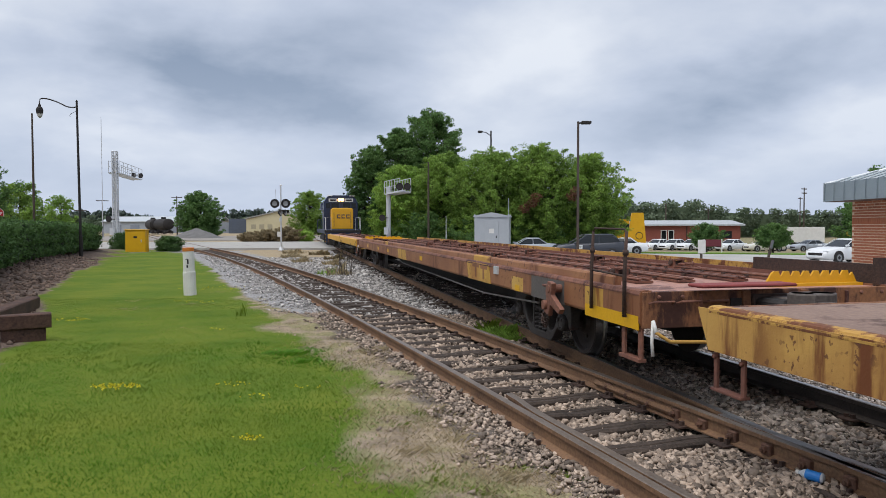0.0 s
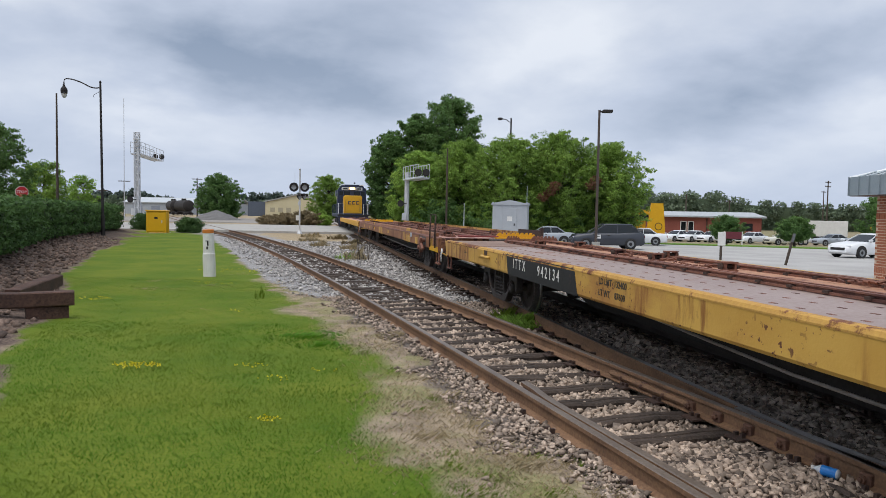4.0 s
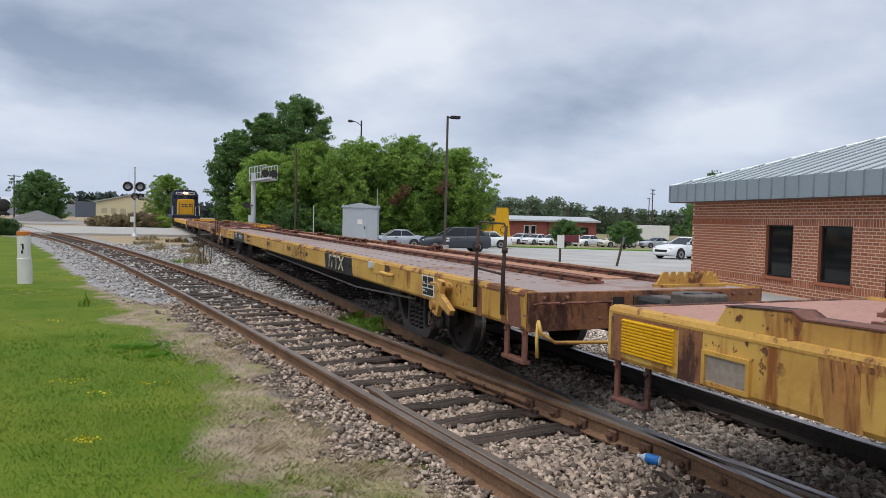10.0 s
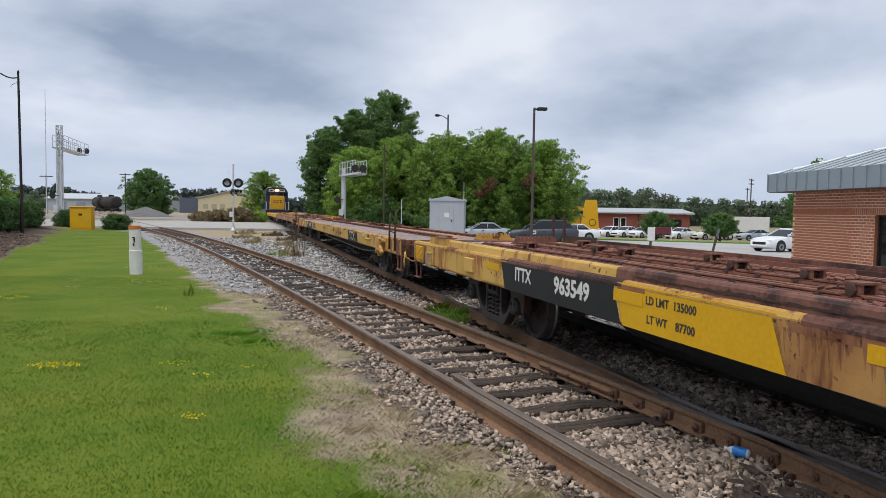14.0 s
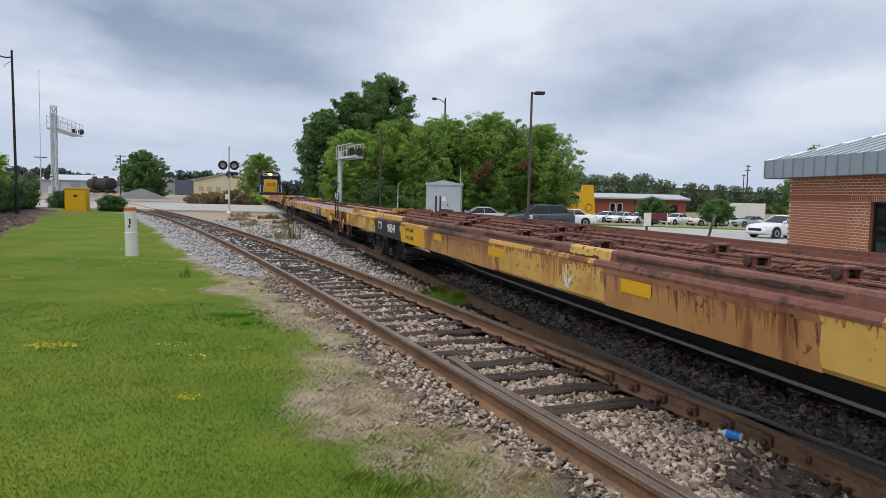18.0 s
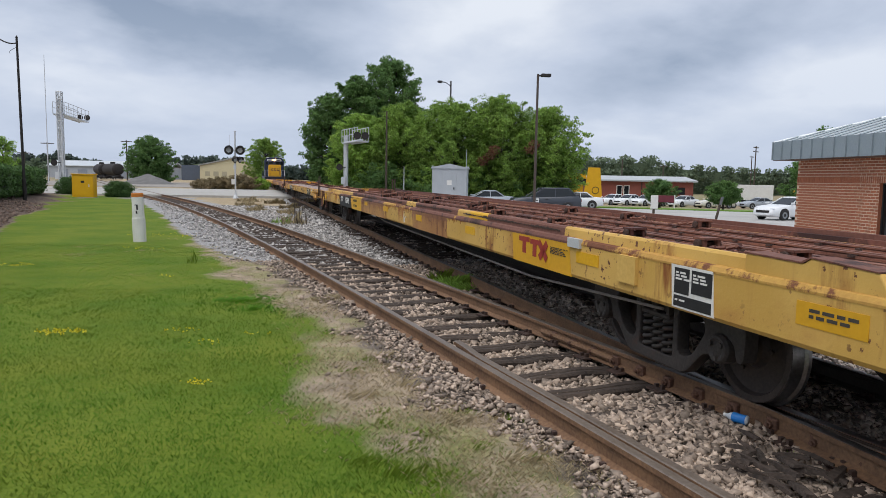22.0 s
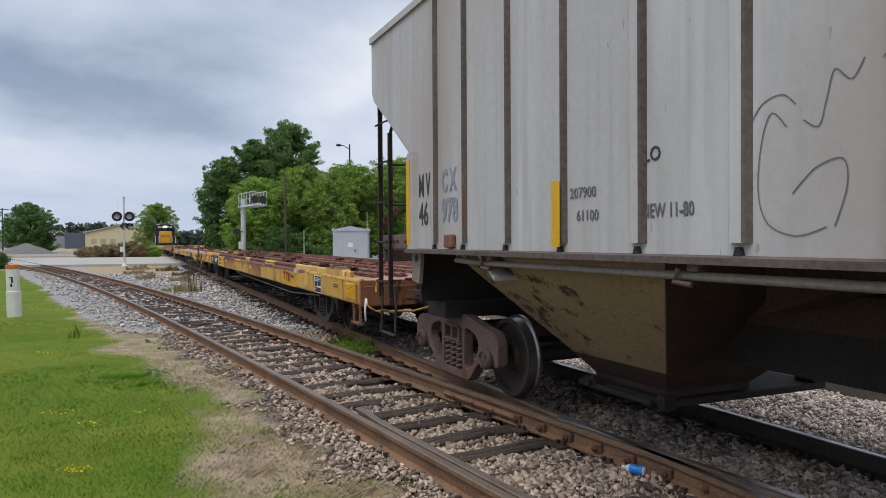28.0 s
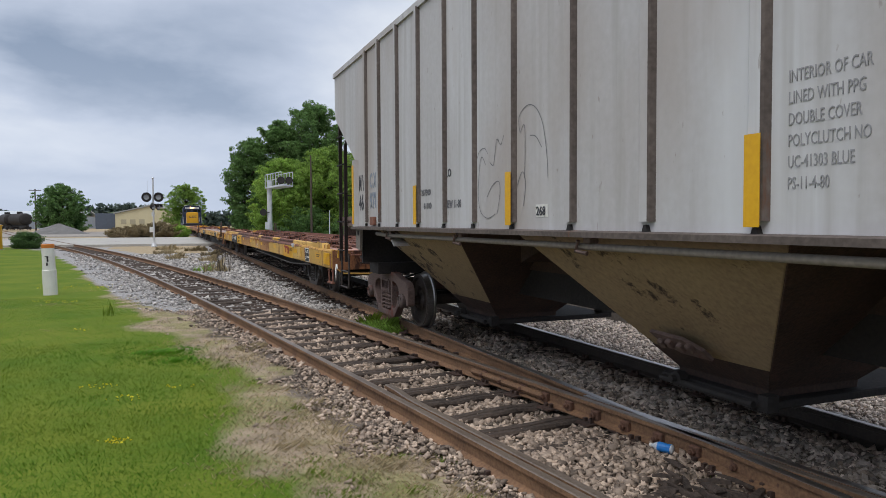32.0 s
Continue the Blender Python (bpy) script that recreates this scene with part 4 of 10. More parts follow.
def truck(parent, y, meshes=FLATTRUCK, label="near-black two-axle cast steel truck"):
    """A two-axle truck under a car at y: a part that carries its own pieces."""
    t = part("truck", meshes["bolster"], None, parent, label, at=Matrix.Translation((0, y, 0)))
    for o in (-1, 1):
        part("side_frame", meshes["side_frame", o], None, t)
        part("spring_nest", meshes["spring_nest", o], None, t)
        for k in (0, 1):
            part("journal_cap", meshes["journal_cap", o, k], None, t)
    part("brake_beam", meshes["brake_beam"], None, t)
    for wy in (-0.88, 0.88):
        w = part("wheelset", WHEELSET, M_BLACK, t, at=Matrix.Translation((0, wy, WHEEL_R)))
        WHEELSETS.append((w, wy))
    return t


def side_text(text, size, material, car, y, z, x=-1.404, stretch=1.0, label="", bold=0.012):
    """Lettering on the camera-facing side of a car, read from its front towards its rear."""
    m = Matrix(((0, 0, -1, x), (-1, 0, 0, y), (0, 1, 0, z), (0, 0, 0, 1)))
    return writing(text, size, material, car, m, stretch=stretch, label=label, bold=bold)


def side_panel(car, y0, y1, z0, z1, material, name="paint_patch", lift=0.003, x=-1.4, skew=0.0, label=""):
    """A painted patch on the car's side, y0 < y1; skew leans its upright edges."""
    sh = Shape().slab([(y0, z0), (y1, z0), (y1 + skew, z1), (y0 + skew, z1)], 0, x - lift, x + 0.01)
    return part(name, sh, material, car, label)


def squiggle(car, pts, r, material, x=-1.404, name="graffiti_stroke"):
    """A sprayed line on the side: flat ribbon through (y, z) points."""
    sh = Shape()
    up, dn = [], []
    for i, (y, z) in enumerate(pts):
        a, b = pts[max(i - 1, 0)], pts[min(i + 1, len(pts) - 1)]
        d = math.hypot(b[0] - a[0], b[1] - a[1]) or 1
        ny, nz = -(b[1] - a[1]) / d * r, (b[0] - a[0]) / d * r
        up.append((y + ny, z + nz))
        dn.append((y - ny, z - nz))
    n = len(pts)
    sh.add([(x, *p) for p in up] + [(x, *p) for p in dn], [(i, i + 1, n + i + 1, n + i) for i in range(n - 1)])
    return part(name, sh, material, car)


def loop_line(pts, n=5):
    """A smooth curve through points."""
    out = []
    for i in range(len(pts) - 1):
        p = [Vector(pts[max(0, min(len(pts) - 1, i + d))]) for d in (-1, 0, 1, 2)]
        for k in range(n):
            t = k / n
            out.append(tuple(0.5 * (2 * p[1] + (p[2] - p[0]) * t + (2 * p[0] - 5 * p[1] + 4 * p[2] - p[3]) * t * t + (3 * p[1] - p[0] - 3 * p[2] + p[3]) * t ** 3)))
    return out + [tuple(pts[-1])]


def bars(car, y, z, rows, w, h, material, x=-1.404):
    """Unreadable small lettering as plain bars."""
    sh = Shape()
    rnd = random.Random(int(y * 100))
    for k in range(rows):
        t = 0.0
        lim = w * rnd.uniform(0.6, 1.0)
        while t < lim:
            d = rnd.uniform(0.03, 0.09)
            sh.box(x - 0.001, x + 0.001, y - t - d, y - t, z - k * h * 1.7, z - k * h * 1.7 + h)
            t += d + 0.02
    return tagged(part("stencil_bars", sh, material, car), "small worn stencilling", kind="stuff")


def chain(car, pts, link=0.07, name="chain"):
    sh = Shape()
    pts = [Vector(p) for p in pts]
    acc = []
    for a, b in zip(pts, pts[1:]):
        n = max(1, round((b - a).length / link))
        acc += [a.lerp(b, i / n) for i in range(n)]
    for k, p in enumerate(acc):
        q = acc[min(k + 1, len(acc) - 1)]
        d = (q - p).normalized() if (q - p).length > 1e-6 else Vector((0, 0, -1))
        s = d.cross(Vector((1, 0, 0)) if k % 2 else Vector((0.3, 1, 0.2))).normalized()
        loop = [p + d * (link * 0.5 + link * 0.75 * math.cos(a)) + s * link * 0.38 * math.sin(a) for a in np.linspace(0, 2 * math.pi, 9)]
        sh.tube(loop, link * 0.13, 4, False)
    return part(name, sh, M_RUSTDARK, car)


def stirrup(car, x, y0, y1, top, bottom, material=M_CURB, broad=0.0):
    sh = Shape()
    for y in (y0, y1):
        sh.box(x - 0.012, x + 0.012, y - 0.022 - broad, y + 0.022 + broad, bottom, top)
        sh.lathe((x, y, top - 0.06), (-1 if x < 0 else 1, 0, 0), [(0.0, 0.02), (0.03, 0.02), (0.034, 0.01)], 6)
    sh.box(x - 0.04, x + 0.04, y0 - 0.022 - broad, y1 + 0.022 + broad, bottom - 0.012 - broad, bottom + 0.010)
    return part("stirrup_step", sh, material, car, bevel=0.004)


def coupler(car, y, sgn):
    a, b = sorted((y, y + sgn * 0.42))
    part("draft_gear", Shape().box(-0.24, 0.24, a, b, 0.70, 0.99, 0.03), M_BLACK, car, "black draft gear housing")
    a, b = sorted((y + sgn * 0.028, y + sgn * 0.036))
    part("coupler_pocket", Shape().box(-0.48, 0.48, a, b, 0.70, 0.985), M_BLACK, car, "dark opening round the coupler")
    sh = Shape().box(-0.1, 0.1, min(y, y + sgn * 0.46), max(y, y + sgn * 0.46), 0.82, 1.0, 0.02).slab([(-0.12, y + sgn * 0.40), (0.12, y + sgn * 0.40), (0.22, y + sgn * 0.50), (0.20, y + sgn * 0.58), (0.10, y + sgn * 0.68), (-0.02, y + sgn * 0.58), (-0.10, y + sgn * 0.70), (-0.22, y + sgn * 0.6), (-0.22, y + sgn * 0.5)], 2, 0.74, 1.07)
    part("coupler", sh, M_COUPLER, car, "rusty knuckle coupler", bevel=0.015)
    # uncoupling lever: bent bar across the end
    pts = [(-1.32, y + sgn * 0.10, 0.80), (-1.32, y + sgn * 0.16, 0.70), (-1.20, y + sgn * 0.20, 0.62), (-0.6, y + sgn * 0.22, 0.60), (-0.15, y + sgn * 0.25, 0.70)]
    return pts


def winch(car, x, y, z, rnd, n=2):
    """Tie-down winch: a squat bracket with two cheeks and a small drum, a chain heaped beside it."""
    base = part("tie_down_winch", Shape().box(x - 0.085, x + 0.085, y - 0.085, y + 0.085, z - 0.02, z + 0.012).box(x - 0.075, x - 0.05, y - 0.065, y + 0.065, z, z + 0.085).box(x + 0.05, x + 0.075, y - 0.065, y + 0.065, z, z + 0.085).box(x - 0.085, x + 0.085, y - 0.08, y + 0.08, z + 0.083, z + 0.10), M_RUST, car, "rusty tie-down winch")
    part("winch_drum", Shape().lathe((x - 0.11, y, z + 0.045), (1, 0, 0), [(0, 0.02), (0.005, 0.042), (0.03, 0.042), (0.035, 0.026), (0.19, 0.026), (0.195, 0.036), (0.22, 0.036)], 9), M_RUSTDARK, base)
    # coiled chain and a length trailing along the channel
    dy = rnd.choice((-1, 1)) * rnd.uniform(0.22, 0.36)
    sh = Shape()
    for k in range(9):
        a = k * 0.72
        r = 0.075 + 0.02 * rnd.random()
        p = Vector((x + r * math.cos(a), y + dy + 1.3 * r * math.sin(a), z + 0.012 + 0.006 * k))
        d = Vector((-math.sin(a) * 0.03, math.cos(a) * 0.04, rnd.uniform(-0.01, 0.012)))
        sh.tube([p - d, p + d], 0.015, 5)
    for k in range(7):
        p = Vector((x + 0.05 * math.sin(k * 0.9), y + dy * (1.4 + 0.28 * k), z + 0.008))
        d = Vector((rnd.uniform(-0.02, 0.02), 0.035, rnd.uniform(-0.006, 0.01)))
        sh.tube([p - d, p + d], 0.012, 5)
    tagged(part("loose_chain", sh, M_RUST, car), "loose rusty chain on the deck", kind="stuff")


def comb(car, x0, x1, y, z, material, teeth=8):
    """Scalloped bridge-plate rest standing across the end of the deck."""
    pts = [(x0, z)]
    w = (x1 - x0 - 0.16) / teeth
    pts.append((x0 + 0.08, z + 0.115))
    for k in range(teeth):
        a = x0 + 0.08 + k * w
        pts += [(a + 0.22 * w, z + 0.135), (a + 0.7 * w, z + 0.135), (a + 0.82 * w, z + 0.085), (a + 0.95 * w, z + 0.085)]
    pts += [(x1 - 0.06, z + 0.115), (x1, z)]
    sh = Shape().slab(pts, 1, y - 0.012, y + 0.012)
    sh.box(x0, x1, y - 0.09, y + 0.05, z - 0.02, z + 0.012)
    return part("bridge_plate_rest", sh, material, car, "scalloped steel bridge-plate rest")


RIVET = Shape().lathe((0, 0, 0), (0, 0, 1), [(0, 0.02), (0.01, 0.018), (0.016, 0.008)], 8).mesh("rivet", M_RUST)


def flatcar(name, label, L, s0, side_mat, zb, zt, deck_mat, curb, seed, rails, lip=None, slots=False, brown=()):
    """An 89-foot flat car: origin at its middle on the rail heads, front towards +y, the seen side at x = -1.4."""
    rnd = random.Random(seed)
    car = thing(name, label, "flat car", at_track(s0), group="flat cars of the train")
    h = L / 2
    # side sills: web with rolled top and bottom lips
    for o in (-1, 1):
        prof = [(o * 1.40, zb + 0.03), (o * 1.40, zt - 0.035), (o * 1.385, zt - 0.008), (o * 1.36, zt), (o * 1.28, zt), (o * 1.28, zt - 0.03),
                (o * 1.37, zt - 0.04), (o * 1.37, zb + 0.04), (o * 1.26, zb + 0.03), (o * 1.26, zb), (o * 1.38, zb)]
        sh = Shape().rings([[(x, y, z) for x, z in prof] for y in (-h, -h + 0.3, 0, h - 0.3, h)])
        part("side_sill", sh, side_mat, car, "long steel side sill, weathered paint")
        if lip:
            sh = Shape().slab([(o * 1.404, zt - 0.05), (o * 1.404, zt - 0.034), (o * 1.387, zt - 0.005), (o * 1.361, zt + 0.004), (o * 1.30, zt + 0.004), (o * 1.30, zt - 0.01), (o * 1.39, zt - 0.05)], 1, -h + 0.01, h - 0.01)
            part("sill_lip", sh, lip, car, "rolled top lip, bare and rusty")
            for ya, yb in brown:
                sh = Shape().slab([(o * 1.406, zt - 0.056), (o * 1.406, zt - 0.033), (o * 1.388, zt - 0.002), (o * 1.361, zt + 0.007), (o * 1.34, zt + 0.007), (o * 1.39, zt - 0.056)], 1, ya, yb)
                part("lip_cover", sh, M_CURB, car, "brown painted stretch of the top lip")
    for sgn in (-1, 1):
        sh = Shape().box(-1.38, 1.38, sgn * h - 0.03, sgn * h + 0.03, zb - 0.02, zt - 0.01, 0.006)
        sh.box(-0.36, -0.28, sgn * h - 0.06, sgn * h + 0.06, zb - 0.12, zt - 0.02)
        sh.box(0.28, 0.36, sgn * h - 0.06, sgn * h + 0.06, zb - 0.12, zt - 0.02)
        end = part("end_sill", sh, M_ENDRUST, car, "rust-streaked end sill")
        face = sgn * (h + 0.03)
        part("striker", Shape().box(-0.27, 0.27, min(face, face + sgn * 0.05), max(face, face + sgn * 0.05), zb + 0.02, zt - 0.05, 0.01), M_RUSTDARK, end, "dark striker casting over the coupler")
        for x in (-1.22, -0.98, -0.62, -0.46, 0.46, 0.62, 0.98, 1.22):
            part("rivet", RIVET, M_RUST, end, at=Matrix.Translation((x, face, zt - 0.06 if abs(x) > 0.9 else zb + 0.08)) @ pose(0, 0, 0, -90 * sgn, 0, 0))
        for x in (-0.8, 0.8):
            part("gusset", Shape().slab([(face, zb + 0.04), (face, zt - 0.04), (face + sgn * 0.035, zt - 0.04), (face + sgn * 0.012, zb + 0.04)], 0, x - 0.012, x + 0.012), M_RUST, end)
        sh = Shape()
        for k in range(3):
            x = -1.2 + 0.28 * k
            sh.tube([(x - 0.12, sgn * (h + 0.03), zt - 0.12), (x - 0.1, sgn * (h + 0.09), zt - 0.10), (x + 0.1, sgn * (h + 0.09), zt - 0.10), (x + 0.12, sgn * (h + 0.03), zt - 0.12)], 0.012, 6)
        part("grab_iron", sh, M_RUST, car)
    # centre sill and cross-bearers
    sh = Shape().slab([(-h + 0.1, 0.95), (-h + 0.1, 0.62), (-h + 4.8, 0.62), (-h + 6.0, 0.30), (h - 6.0, 0.30), (h - 4.8, 0.62), (h - 0.1, 0.62), (h - 0.1, 0.95)], 0, -0.34, 0.34)
    part("centre_sill", sh, M_BLACK, car)
    for k in range(9):
        y = -h + 5.4 + k * (L - 10.8) / 8
        for o in (-1, 1):
            sh = Shape().slab([(o * 0.34, 0.5), (o * 0.34, zt - 0.07), (o * 1.26, zt - 0.07), (o * 1.26, zb + 0.02)], 1, y - 0.05, y + 0.05)
            part("cross_bearer", sh, M_BLACK, car)
    # deck
    part("deck_plate", Shape().box(-1.29, 1.29, -h + 0.03, h - 0.03, zt - 0.06, zt - 0.018), deck_mat, car, "worn deck plating")
    if slots:
        part("deck_strip", Shape().box(-0.04, 1.20, -h + 1.2, h - 1.0, zt - 0.02, zt - 0.006), M_DECKTAN, car, "tan strip of deck between the tie-down channels")
        sh = Shape()
        for k in range(84):
            y = -h + 1 + k * 0.305
            for x in (-1.08, -0.74, -0.42):
                sh.box(x - 0.016, x + 0.016, y - 0.035, y + 0.035, zt - 0.02, zt - 0.0155)
        tagged(part("deck_slots", sh, M_RUST, car), "rows of small tie-down slots", kind="stuff")
    # raised longitudinal channels for tie-downs
    for x, ya, yb, hh in rails:
        prof = [(-0.1, -0.012), (0.1, -0.012), (0.1, 0.012), (0.067, 0.012), (0.067, hh - 0.014), (0.085, hh - 0.014), (0.085, hh), (0.028, hh), (0.028, hh - 0.014), (0.043, hh - 0.014), (0.043, 0.012),
                (-0.043, 0.012), (-0.043, hh - 0.014), (-0.028, hh - 0.014), (-0.028, hh), (-0.085, hh), (-0.085, hh - 0.014), (-0.067, hh - 0.014), (-0.067, 0.012), (-0.1, 0.012)]
        sh = Shape().slab([(x + a, zt + b) for a, b in prof], 1, ya, yb)
        part("tie_down_rail", sh, M_RUST, car, "rusty tie-down channel along the deck")
        y = ya + 0.5
        sh = Shape()
        while y < yb:
            sh.box(x - 0.12, x + 0.12, y - 0.03, y + 0.03, zt, zt + hh * 0.5)
            y += 0.46
        tagged(part("channel_clip_row", sh, M_RUSTDARK, car), "rusty clips along the channel", kind="stuff")
    # raised curb along both edges
    if curb:
        hc, pieces = curb
        for o in (-1, 1):
            for k, (ya, yb, cm) in enumerate(pieces):
                sh = Shape().slab([(o * 1.345, zt + 0.0), (o * 1.335, zt + hc - 0.02), (o * 1.32, zt + hc), (o * 1.27, zt + hc), (o * 1.27, zt - 0.01), (o * 1.345, zt - 0.01)], 1, ya + 0.002, yb - 0.002)
                part("deck_curb", sh if o < 0 else Shape().box(1.29, 1.345, ya + 0.002, yb - 0.002, zt - 0.01, zt + 0.05), cm if o < 0 else M_CURB, car, "raised steel curb along the deck edge, rust-bitten")

    for y in (-h + 3.5, h - 3.5):
        truck(car, y)
    for y, broad in ((h - 0.35, 0.0), (-h + 0.10, 0.014)):
        stirrup(car, -1.36, y - 0.05, y + 0.28, zb + 0.02, 0.42, M_RUST if broad else M_CURB, broad)
        stirrup(car, 1.36, y - 0.05, y + 0.28, zb + 0.02, 0.42, M_RUST if broad else M_CURB, broad)
    for sgn in (-1, 1):
        pts = coupler(car, sgn * h, sgn)
        if sgn < 0:
            part("uncoupling_rod", Shape().tube(pts, 0.017, 7), M_LIP, car, "bent rusty yellow uncoupling rod", True)
            lever = Shape().tube(pts[:2], 0.018, 7)
            lever.tube([(-1.32, sgn * h + sgn * 0.1, 0.80), (-1.34, sgn * h + sgn * 0.12, 0.62), (-1.33, sgn * h + sgn * 0.12, 0.48)], 0.016, 7)
            part("uncoupling_lever", lever, M_WHITE if seed != 2 else M_YELLOW2, car, "bent painted uncoupling handle", True)
            hose = [(0.42, -h - 0.03, 0.72), (0.42, -h - 0.15, 0.52), (0.30, -h - 0.35, 0.40), (0.05, -h - 0.52, 0.38), (-0.22, -h - 0.62, 0.42), (-0.30, -h - 0.85, 0.50), (-0.15, -h - 1.0, 0.58), (0.15, -h - 1.05, 0.66)]
            part("air_hose", Shape().tube(hose, 0.024, 8), M_RUBBER, car, "black air brake hose", True)
    # brake rod slung below the side
    part("brake_rod", Shape().tube([(-1.22, -h + 3.2, 0.62), (-1.2, -h + 6, 0.50), (-1.15, 2, 0.56), (-0.9, 5, 0.6)], 0.014, 6), mat("dull_grey_rod", (0.30, 0.275, 0.25), (0.19, 0.17, 0.155), 0.6, 0.2, 4, 30, 0.1), car)
    ROLLING.append((car, s0))
    return car


def brake_crank(car, y, material):
    """Hand-brake bell crank with chain hung outside the sill."""
    sh = Shape().slab([(y + 0.26, 0.62), (y + 0.12, 0.95), (y + 0.04, 0.93), (y + 0.12, 0.58)], 0, -1.50, -1.44)
    sh.slab([(y - 0.02, 0.60), (y + 0.06, 0.90), (y - 0.02, 1.02), (y - 0.16, 1.00), (y - 0.12, 0.86), (y - 0.42, 0.72), (y - 0.36, 0.66), (y - 0.1, 0.74)], 0, -1.56, -1.50)
    sh.lathe((-1.57, y - 0.05, 0.93), (1, 0, 0), [(0, 0.05), (0.18, 0.05)], 12)
    sh.lathe((-1.60, y + 0.04, 0.73), (1, 0, 0), [(0, 0.06), (0.2, 0.06)], 12)
    sh.box(-1.52, -1.40, y + 0.02, y + 0.28, 0.93, 0.96)
    part("brake_crank", sh, material, car, "hand-brake bell crank hung outside the sill", bevel=0.008)
    chain(car, [(-1.54, y + 0.02, 0.60), (-1.53, y + 0.14, 0.46), (-1.50, y + 0.32, 0.55), (-1.40, y + 0.5, 0.60)])


def side_posts(car, y1, y2, zt, top, loop=False):
    """Two upright hand-hold posts with a low crossbar and a thin wire over their tops."""
    for y in (y1, y2):
        sh = Shape().tube([(-1.44, y, 0.80), (-1.44, y, zt + 0.16), (-1.42, y, top)], [0.022, 0.02, 0.015], 8)
        sh.lathe((-1.43, y, zt + 0.32), (0, 0, 1), [(0, 0.03), (0.05, 0.03)], 8)
        part("side_post", sh, M_RUSTDARK, car, "dark rusty hand-hold post", True)
    part("crossbar", Shape().tube([(-1.43, y1, zt + 0.14), (-1.43, y2, zt + 0.12)], 0.012, 6), M_RUSTDARK, car, "", True)
    if loop:
        part("top_wire", Shape().tube([(-1.42, y1, top - 0.01), (-1.42, y1 - 0.04, top + 0.03), (-1.42, y2 + 0.04, top + 0.02), (-1.42, y2, top - 0.02)], 0.01, 6), M_RUSTDARK, car, "", True)


M_STENCIL = mat("dark_stencil_paint", (0.06, 0.05, 0.04), None, 0.7, 0, 4, 40, 0)

# brown car behind the yellow one
car1 = flatcar("flat_car", "brown flat car with yellow patches and a raised curb", 27.05, 20.45, M_BROWN, 0.74, 1.07, M_DECKRED, (0.10, [(-12.9, -8.4, M_BROWN), (-8.4, -7.3, M_LIP), (-7.3, 4.0, M_BROWN), (4.0, 5.2, M_LIP), (5.2, 12.9, M_BROWN)]), 1,
               [(-0.85, -12.6, 13.0, 0.038), (-0.35, -12.6, 13.0, 0.038), (0.3, -12.6, 13.0, 0.038), (0.85, -12.6, 13.0, 0.038)], lip=M_RUST)
side_panel(car1, -8.6, -7.15, 0.745, 1.045, M_YELLOW, skew=0.1)
side_panel(car1, -0.2, 1.2, 0.745, 1.045, M_YELLOW, skew=0.2)
side_panel(car1, -13.5, -12.3, 0.70, 0.83, M_BRIGHT)
side_panel(car1, -12.75, -12.3, 0.83, 1.04, M_YELLOW)
side_panel(car1, -10.2, -9.7, 0.76, 0.95, M_YELLOW2)
side_panel(car1, -10.05, -9.85, 0.755, 0.84, M_BRIGHT, lift=0.006)
side_panel(car1, -11.7, -10.55, 0.74, 1.02, mat("dusty_grey_plate", (0.13, 0.115, 0.105), None, 0.8), "placard", label="faded grey information plate")
for y in (-2.6, 3.4, 6.0, 9.5):
    side_panel(car1, y, y + 0.35, 0.84, 0.95, M_BRIGHT)
# worn red owner's mark: plain shapes
for a, b, c, d in ((-7.45, -7.9, 0.97, 1.03), (-7.62, -7.72, 0.80, 0.97), (-7.98, -8.38, 0.96, 1.02), (-8.12, -8.22, 0.79, 0.96)):
    side_panel(car1, min(a, b), max(a, b), c, d, M_BROWN, "painted_mark", 0.006)
side_panel(car1, -9.05, -8.85, 0.93, 1.05, M_GALV, "reader_tag", 0.03)
part("end_guard", Shape().box(1.30, 1.36, -13.42, -11.45, 1.06, 1.27).box(1.28, 1.36, -13.47, -13.38, 1.0, 1.34), M_RUSTDARK, car1, "dark upright guard plate at the far corner")
brake_crank(car1, -11.55, M_RUST)
side_posts(car1, -12.55, -13.3, 1.07, 1.62, True)
comb(car1, 0.15, 1.25, -13.2, 1.07, M_LOCOYEL)
part("end_platform", Shape().box(-0.9, 0.1, -13.75, -13.5, 1.10, 1.13, 0.01), mat("maroon_platform", (0.26, 0.05, 0.045), None, 0.7), car1, "maroon crossover platform")
rnd = random.Random(31)
for k in range(16):
    winch(car1, rnd.choice((-0.85, -0.35, 0.3, 0.85)), -12 + k * 1.55 + rnd.uniform(-0.3, 0.3), 1.10, rnd)
sh = Shape().box(1.35, 1.40, -11.4, 13.4, 1.05, 1.19)
part("far_side_wall", sh, M_LIP, car1, "upright steel flange along the far edge")

